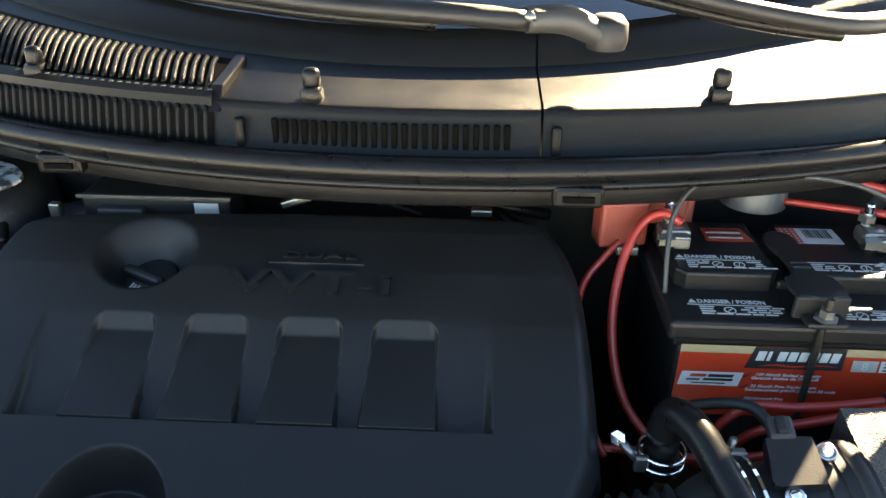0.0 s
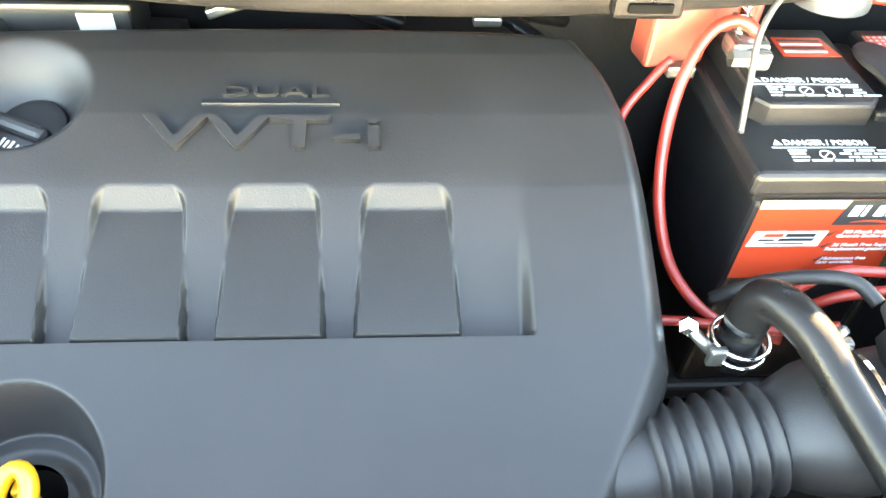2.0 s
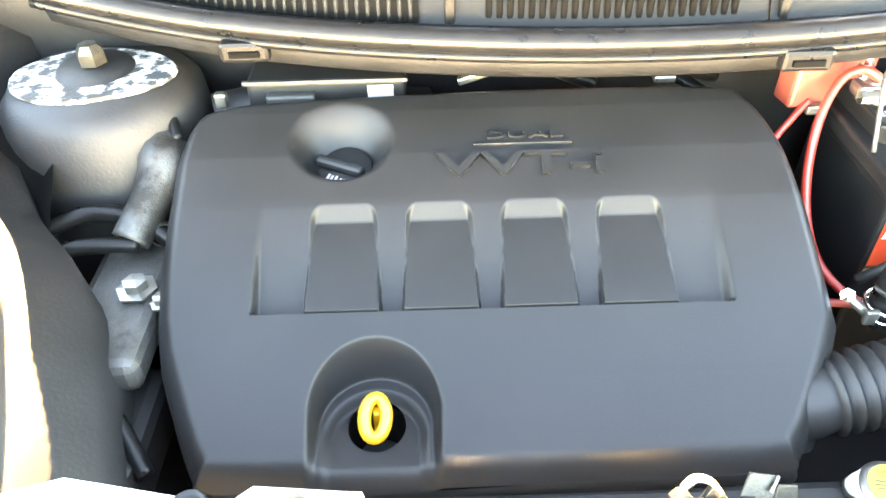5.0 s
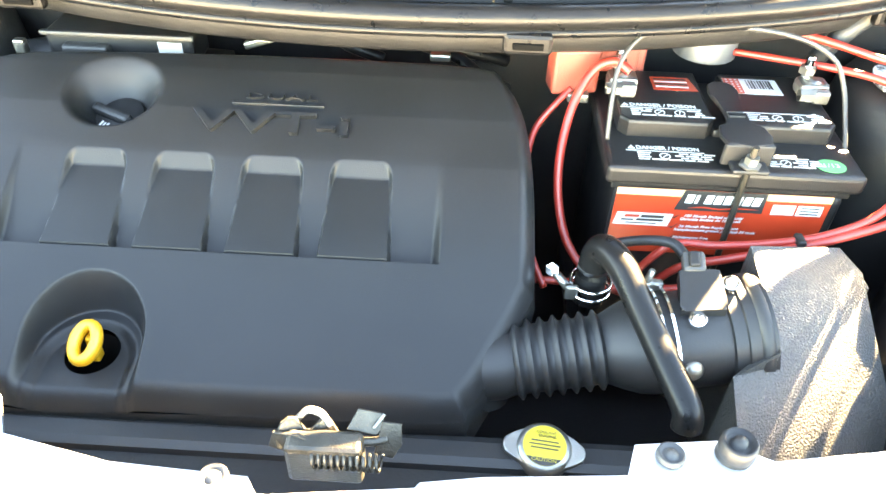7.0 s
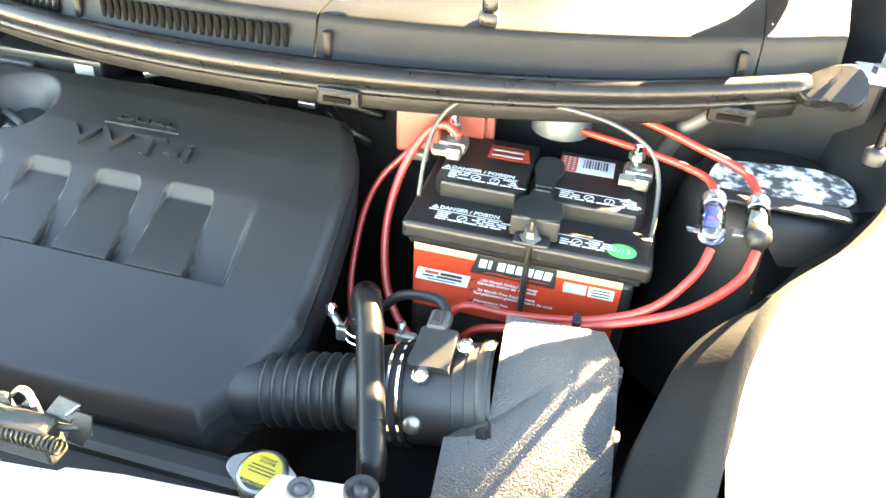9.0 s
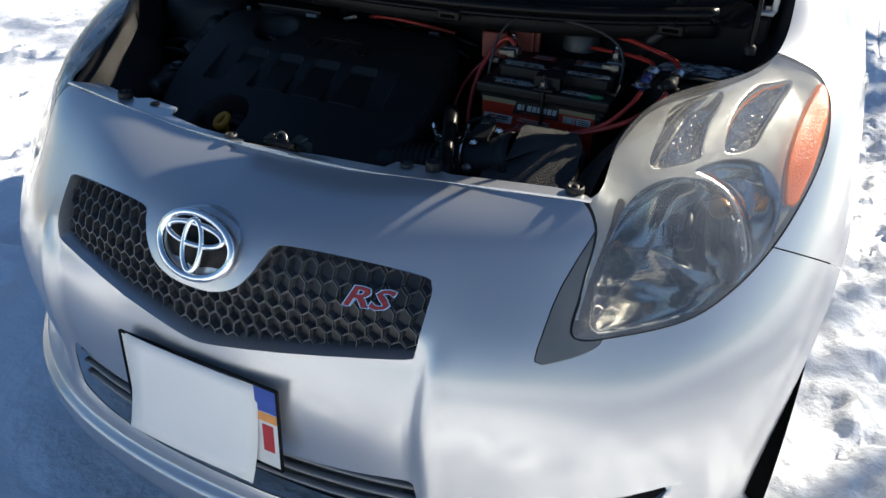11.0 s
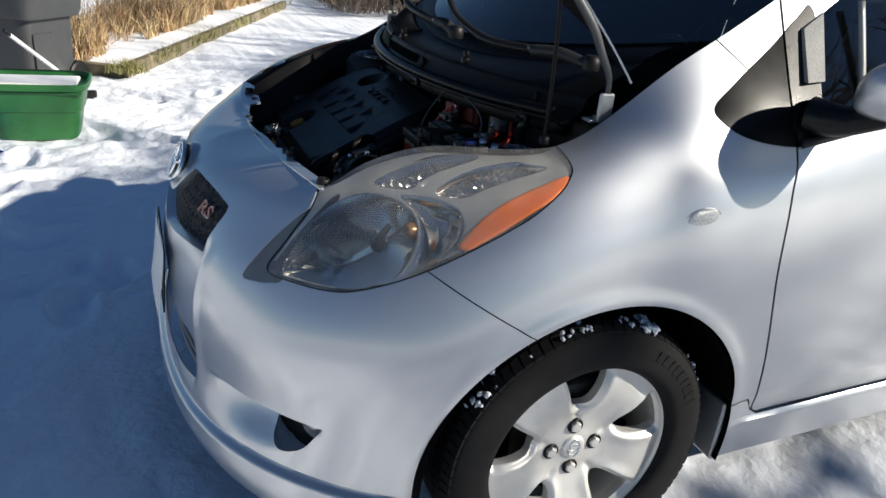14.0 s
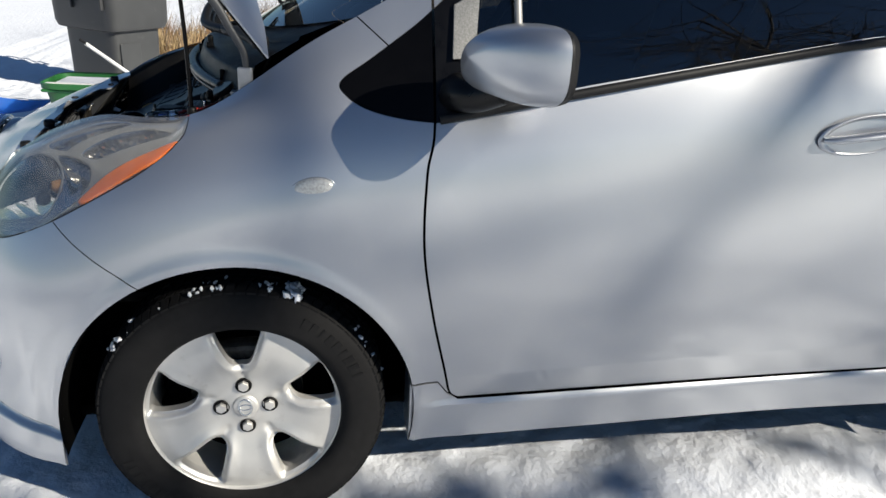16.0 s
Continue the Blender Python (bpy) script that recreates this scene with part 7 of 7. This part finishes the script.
def wheelie_bin(at, turn):
    t = thing("wheelie_bin", "dark grey plastic wheeled bin standing in the snow", "bin", at)
    t.rotation_euler = (0, 0, radians(turn))
    v, f = [], []
    levels = [(.235, .26, .0), (.25, .275, .02), (.255, .28, .40), (.258, .285, .54), (.30, .335, .555), (.315, .35, .60), (.325, .365, .98), (.34, .38, .99), (.34, .38, 1.02)]
    for a, b, z in levels:
        for k in range(28):
            an = 2 * math.pi * k / 28
            p = .28
            v.append((math.copysign(abs(math.cos(an)) ** p, math.cos(an)) * a, math.copysign(abs(math.sin(an)) ** p, math.sin(an)) * b, z))
    f = [(i * 28 + k, i * 28 + (k + 1) % 28, (i + 1) * 28 + (k + 1) % 28, (i + 1) * 28 + k) for i in range(len(levels) - 1) for k in range(28)]
    f.append(tuple(range(28))[::-1])
    sharp(piece("body", v, f, BIN, t), 30)
    part("front_panel", box((.20, .012, .34), (.10, .283, .28), .005), BIN, t)
    for y in (-.05, .27):
        part("rib", box((.03, .026, .26), (.330, y, .84), .008), BIN_DARK, t)
    part("lid", box((.70, .78, .05), (0, 0, 1.045), .02, 3), BIN_DARK, t)
    part("lid_handle", tube([(-.33, -.25, 1.02), (-.40, -.25, 1.02), (-.40, .25, 1.02), (-.33, .25, 1.02)], .016, 10), BIN_DARK, t, smooth=True)
    for y in (-.27, .27):
        part("wheel", lathe([(0, .03), (.10, .03), (.115, .02), (.115, -.02), (.10, -.03), (0, -.03)], 24, Matrix.Translation((-.24, y, .10)) @ Euler((radians(90), 0, 0)).to_matrix().to_4x4()), BLACK, t)
    return t


wheelie_bin((-4.4, -1.55, -.06), -34)
tub = thing("storage_tub", "green plastic storage tub with a snowy lid", "tub", (-2.98, -1.33, -.02))
tub.rotation_euler = (0, 0, radians(-3))
v, f = [], []
levels = [(.155, .195, .0), (.17, .212, .015), (.192, .24, .17), (.200, .250, .178), (.215, .27, .30), (.235, .29, .302), (.238, .293, .335), (.225, .28, .338)]
for a, b, z in levels:
    for k in range(32):
        an = 2 * math.pi * k / 32
        v.append((math.copysign(abs(math.cos(an)) ** .4, math.cos(an)) * a, math.copysign(abs(math.sin(an)) ** .4, math.sin(an)) * b, z))
f = [(i * 32 + k, i * 32 + (k + 1) % 32, (i + 1) * 32 + (k + 1) % 32, (i + 1) * 32 + k) for i in range(len(levels) - 1) for k in range(32)]
f.append(tuple(range(32))[::-1])
sharp(piece("tub_body", v, f, GREEN, tub), 35)
part("lid", box((.44, .53, .02), (0, 0, .290), .008, 2), GREEN, tub, "green lid under snow")
part("snow_cap", box((.36, .46, .022), (.0, -.01, .304), .009, 3), BED_SNOW, tub, "snow on the lid")
part("board", box((.03, .44, .012), (.19, -.02, .333), .003), mat("white_board", (0.7, 0.7, 0.68), rough=0.5, bump=0.05), tub)
pole = thing("snow_brush", "white-handled snow brush leaning on the tub", "brush", (-3.9, -1.1, 0))
part("pole", tube([(.54, -.374, .49), (.34, -.236, .315), (.21, -.145, .20)], .013, 10, 2), mat("white_pole", (0.75, 0.75, 0.73), rough=0.4, bump=0.02), pole, smooth=True)
part("tip", tube([(.535, -.371, .487), (.575, -.398, .522)], .010, 10, 2), BLACK, pole, smooth=True)
part("grip", tube([(.22, -.152, .205), (.02, -.012, .035)], .019, 10, 2), BLACK, pole, smooth=True)
part("head", box((.05, .10, .05), (.0, .0, .02), .012), BLACK, pole)

# timber-edged garden bed
bed_a, bed_b, bed_c = Vector((-4.62, -.88, 0)), Vector((-10.6, 1.55, 0)), Vector((-5.15, -1.85, 0))


def timber(a, b, n):
    d = (b - a) / n
    ang = math.atan2(d.y, d.x)
    for k in range(n):
        for lay in range(2):
            c = a + d * (k + .5)
            ob = part("timber", box((d.length * .985, .075, .068), (0, 0, 0), .006, 2, m=Euler((0, 0, ang + .006 * (k % 3 - 1))).to_matrix().to_4x4()), WOOD, bed_root)
            ob.location = (c.x, c.y, -.002 + .060 * lay)


bed_root = thing("garden_bed", "raised garden bed edged with weathered timber", "garden bed")
timber(bed_a, bed_b, 5)
timber(bed_a, bed_c, 1)
bv, bf = [], []
for i in range(25):
    for j in range(9):
        p = bed_a.lerp(bed_b, i / 24) + (bed_c - bed_a) * (j / 8) * 1.1 + Vector((.02, -.04, 0))
        bv.append((p.x, p.y, .085 + .03 * noise.noise(Vector((p.x * 3, p.y * 3, 0)))))
bf = [(i * 9 + j, i * 9 + j + 1, (i + 1) * 9 + j + 1, (i + 1) * 9 + j) for i in range(24) for j in range(8)]
piece("bed_snow", bv, bf, BED_SNOW, bed_root, "old snow inside the bed")
rg = random.Random(11)


def blades(name, count, spot, height, label, material, spread=.25, width=.006):
    v, f = [], []
    for i in range(count):
        x, y, dens = spot()
        h = height * rg.uniform(.45, 1.15) * dens
        lean = Vector((rg.gauss(0, spread), rg.gauss(0, spread), 0)) * h
        a = rg.uniform(0, math.pi)
        w = Vector((math.cos(a), math.sin(a), 0)) * width * rg.uniform(.6, 1.3)
        p = Vector((x, y, .05))
        k = len(v)
        m = p + lean * .4 + Vector((0, 0, h * .6))
        e = p + lean * 1.2 + Vector((0, 0, h))
        v += [p - w, p + w, m + w * .7, m - w * .7, e]
        f += [(k, k + 1, k + 2, k + 3), (k + 3, k + 2, k + 4)]
    return tagged(piece(name, v, f, material, None, smooth=False), label, "grass", kind="stuff")


def bed_spot():
    while True:
        along, across = rg.random() ** .9, rg.random()
        p = bed_a.lerp(bed_b, along) + (bed_c - bed_a) * (.10 + .85 * across)
        clump = noise.noise(Vector((p.x * 1.7, p.y * 1.7, 5))) + .5 * noise.noise(Vector((p.x * 5, p.y * 5, 2)))
        if across > .22 + .5 * max(0.0, -clump) and rg.random() < .45 + clump:
            return p.x, p.y, .75 + .55 * clump


def edge_spot():
    p = bed_a.lerp(bed_b, rg.random()) + Vector((rg.gauss(.0, .03), rg.gauss(.09, .03), 0))
    return (p.x, p.y, 1.0) if noise.noise(Vector((p.x * 2.2, p.y, 9))) > .05 else (bed_a.x + rg.gauss(.05, .05), bed_a.y + rg.gauss(.05, .06), .8)


blades("dry_grass", 9000, bed_spot, .38, "straw-coloured and reddish dry grass in the bed", STRAW)
blades("dead_stems", 3000, bed_spot, .58, "thin dark dead stems standing above the grass", TWIG, .22, .0026)
blades("bent_grass", 2500, bed_spot, .22, "bent pale grass lying over the snow", STRAW, 1.1, .005)
blades("grass_tufts", 700, edge_spot, .13, "greenish tufts along the timber edge", mat("tuft_grass", (0.20, 0.19, 0.07), rough=0.8, scale=5, vary=0.3, bump=0.0), .5, .004)


def brush_spot():
    return rg.uniform(-13.5, -9.6), rg.uniform(2.2, 6.5), 1.0


blades("brush_pile", 5000, brush_spot, .55, "tangled dark twigs and brush at the yard's edge", TWIG, .9, .007)


def far_spot():
    return rg.uniform(-24, -13), rg.uniform(-6, 12), 1.0


blades("far_weeds", 2500, far_spot, .5, "sparse dry weeds at the far side of the yard", STRAW, .3, .008)
# blue plastic sled half under snow
sl = thing("plastic_sled", "blue plastic sled half buried in snow", "sled", (-2.95, -1.93, .0))
v = []
for i in range(13):
    for j in range(7):
        s, t = i / 12, -1 + 2 * j / 6
        v.append((-.15 + .4 * s - .10, t * .26 * (1 - .3 * s * s) - .35 * s, .03 + .10 * t * t + .14 * s * s))
piece("hull", v, [(i * 7 + j, (i + 1) * 7 + j, (i + 1) * 7 + j + 1, i * 7 + j + 1) for i in range(12) for j in range(6)], BLUE_SLED, sl)
for k, (x, y, z) in enumerate(((-2.55, -1.62, .0), (-3.3, -2.2, .0))):
    v = [(x + .22 * math.cos(a) * r, y + .15 * math.sin(a) * r, z + .06 * (1 - r) + .05 * r * math.sin(2 * a + k)) for r in (0.02, .35, .7, 1.0) for a in np.linspace(0, 2 * math.pi, 21)[:-1]]
    piece("shard", [tuple(Vector(p) - Vector((-2.95, -1.93, .0))) for p in v], [(r * 20 + i, r * 20 + (i + 1) % 20, (r + 1) * 20 + (i + 1) % 20, (r + 1) * 20 + i) for r in range(3) for i in range(20)], BLUE_SLED, sl)


def bare_tree(at, height, seed, spread=.55, levels=5):
    """A leafless tree: tapered trunk with limbs that fork into thin twigs."""
    rt = random.Random(seed)
    t = thing("bare_tree", "leafless grey-brown tree with spreading branches", "tree", at)
    trunk, crown = ([], []), ([], [])

    def limb(p, way, length, radius, level):
        v, f = trunk if level == 0 else crown
        n = 7 if level < 2 else (5 if level < 3 else 3)
        steps = 5 if level < 3 else 3
        rings = []
        q, d = Vector(p), Vector(way)
        for s in range(steps + 1):
            r = radius * (1 - .55 * s / steps)
            side_w = d.cross(Vector((.3, .9, .1))).normalized()
            up_w = side_w.cross(d).normalized()
            rings.append(len(v))
            for k in range(n):
                a = 2 * math.pi * k / n
                v.append(tuple(q + (side_w * math.cos(a) + up_w * math.sin(a)) * r))
            if s < steps:
                d = (d + Vector((rt.gauss(0, .13), rt.gauss(0, .13), rt.gauss(.03, .08)))).normalized()
                nxt = q + d * (length / steps)
                if level < levels and s >= (2 if level == 0 else 1):
                    for b in range(rt.choice((1, 2)) if level < 3 else 1):
                        turn = Vector((rt.gauss(0, 1), rt.gauss(0, 1), rt.gauss(.15, .5))).normalized()
                        nw = (d * (1 - spread) + turn * spread).normalized()
                        limb(nxt, nw, length * rt.uniform(.5, .72), r * rt.uniform(.55, .74), level + 1)
                q = nxt
        for a, b in zip(rings, rings[1:]):
            for k in range(n):
                f.append((a + k, a + (k + 1) % n, b + (k + 1) % n, b + k))

    limb((0, 0, -.1), (0, 0, 1), height * .55, height * .017, 0)
    piece("trunk", *trunk, BARK, t)
    piece("crown", *crown, BARK, t)
    return t


bare_tree((6.4, 8.9, 0), 10.5, 3, .62, 3)
bare_tree((11.5, 6.4, 0), 12.0, 8, .62, 5)
bare_tree((7.4, 5.2, 0), 8.5, 21, .66, 3)
bare_tree((5.0, 14.5, 0), 12.5, 34, .62, 3)
bare_tree((8.4, 11.6, 0), 13.0, 5, .62, 3)
bare_tree((3.4, 5.4, 0), 4.6, 12, .62, 3)
bare_tree((-3.0, 15.0, 0), 12.0, 6, .62, 4)
bare_tree((-8.0, 17.0, 0), 12.0, 9, .62, 4)

# ---- snow-covered ground ----
SNOW = mat("trodden_snow", (0.79, 0.825, 0.88), rough=0.75, scale=2.0, vary=0.04, bump=0.8, bump_scale=22, relief=.016, second=(0.66, 0.67, 0.69), second_scale=4.0, second_from=0.6, second_to=0.9)
foot = random.Random(5)
PRINTS = [(foot.uniform(-4.2, -1.4), foot.uniform(-1.8, 1.5), foot.uniform(0, 6.28)) for i in range(70)] + [(foot.uniform(-1.6, .9), foot.uniform(-2.4, -.9), foot.uniform(0, 6.28)) for i in range(30)]


def ground_height(x, y):
    far = min(1.0, 12.0 / (abs(x) + abs(y) + 1))
    h = .030 * noise.noise(Vector((x * .7, y * .7, 3.1))) + .016 * noise.noise(Vector((x * 2.6, y * 2.6, 7.7)))
    rough = .9 + .5 * max(0.0, min(1.0, (x - .6) * 1.2)) + .5 * max(0.0, min(1.0, (-1.3 - x) * .8))
    h += rough * (.014 * abs(noise.noise(Vector((x * 5.5, y * 5.5, 1.3)))) + .010 * noise.noise(Vector((x * 13, y * 11, 4.2))))
    # churned, broken crust on the sunny side
    sunny = max(0.0, min(1.0, (x - .80) * 3.5)) * max(0.0, min(1.0, (3.2 - x) * 2))
    if sunny > 0:
        crust = noise.noise(Vector((x * 7.5, y * 5.0, 2.2)))
        lumps = max(0.0, noise.noise(Vector((x * 17, y * 14, 6.1))))
        crack = abs(noise.noise(Vector((x * 9 + .35 * crust, y * 4.5, 8.4))))
        h += sunny * (.026 * crust + .042 * lumps + .012 * noise.noise(Vector((x * 38, y * 34, 3.3))) - .022 * max(0.0, 1 - crack / .07))
    # packed wheel ruts beside the car
    for rx in (.78, 1.55):
        h -= .018 * math.exp(-((x - rx - .05 * math.sin(y)) / .10) ** 2) * (1 if y < 6 else 0)
    return h * far


def snow_ground():
    near_x = [-5.2 + i * .026 for i in range(230)] + [.78 + i * .0145 for i in range(152)]
    near_y = [-3.2 + i * .019 for i in range(326)]
    lo_x = [-1500, -500, -150, -60, -30, -20, -15, -12, -10, -8.5, -7.5, -6.8, -6.2, -5.7]
    lo_y = [-1500, -500, -150, -60, -30, -20, -14, -10, -8, -6.5, -5.2, -4.4, -3.8]
    hi = [3.1, 3.4, 3.8, 4.4, 5.2, 6.5, 8, 10, 14, 20, 30, 60, 150, 500, 1500]
    xs, ys = np.array(lo_x + near_x + hi), np.array(lo_y + near_y + hi)
    dent = np.zeros((len(xs), len(ys)))
    for fx, fy, fa in PRINTS:
        ii, jj = np.where(np.abs(xs - fx) < .24)[0], np.where(np.abs(ys - fy) < .24)[0]
        px, py = np.meshgrid(xs[ii] - fx, ys[jj] - fy, indexing="ij")
        a, b = px * math.cos(fa) + py * math.sin(fa), -px * math.sin(fa) + py * math.cos(fa)
        q = (a / .15) ** 2 + (b / .065) ** 2
        dent[np.ix_(ii, jj)] += -.035 * np.exp(-q ** 2) + .012 * np.exp(-(q - 1.9) ** 2)
    v = [(x, y, ground_height(x, y) - .016 + dent[i, j]) for i, x in enumerate(xs) for j, y in enumerate(ys)]
    n = len(ys)
    f = [(i * n + j, (i + 1) * n + j, (i + 1) * n + j + 1, i * n + j + 1) for i in range(len(xs) - 1) for j in range(n - 1)]
    return tagged(piece("ground", v, f, SNOW), "trodden white snow with footprints and wheel tracks", "snow", kind="structure")


snow_ground()
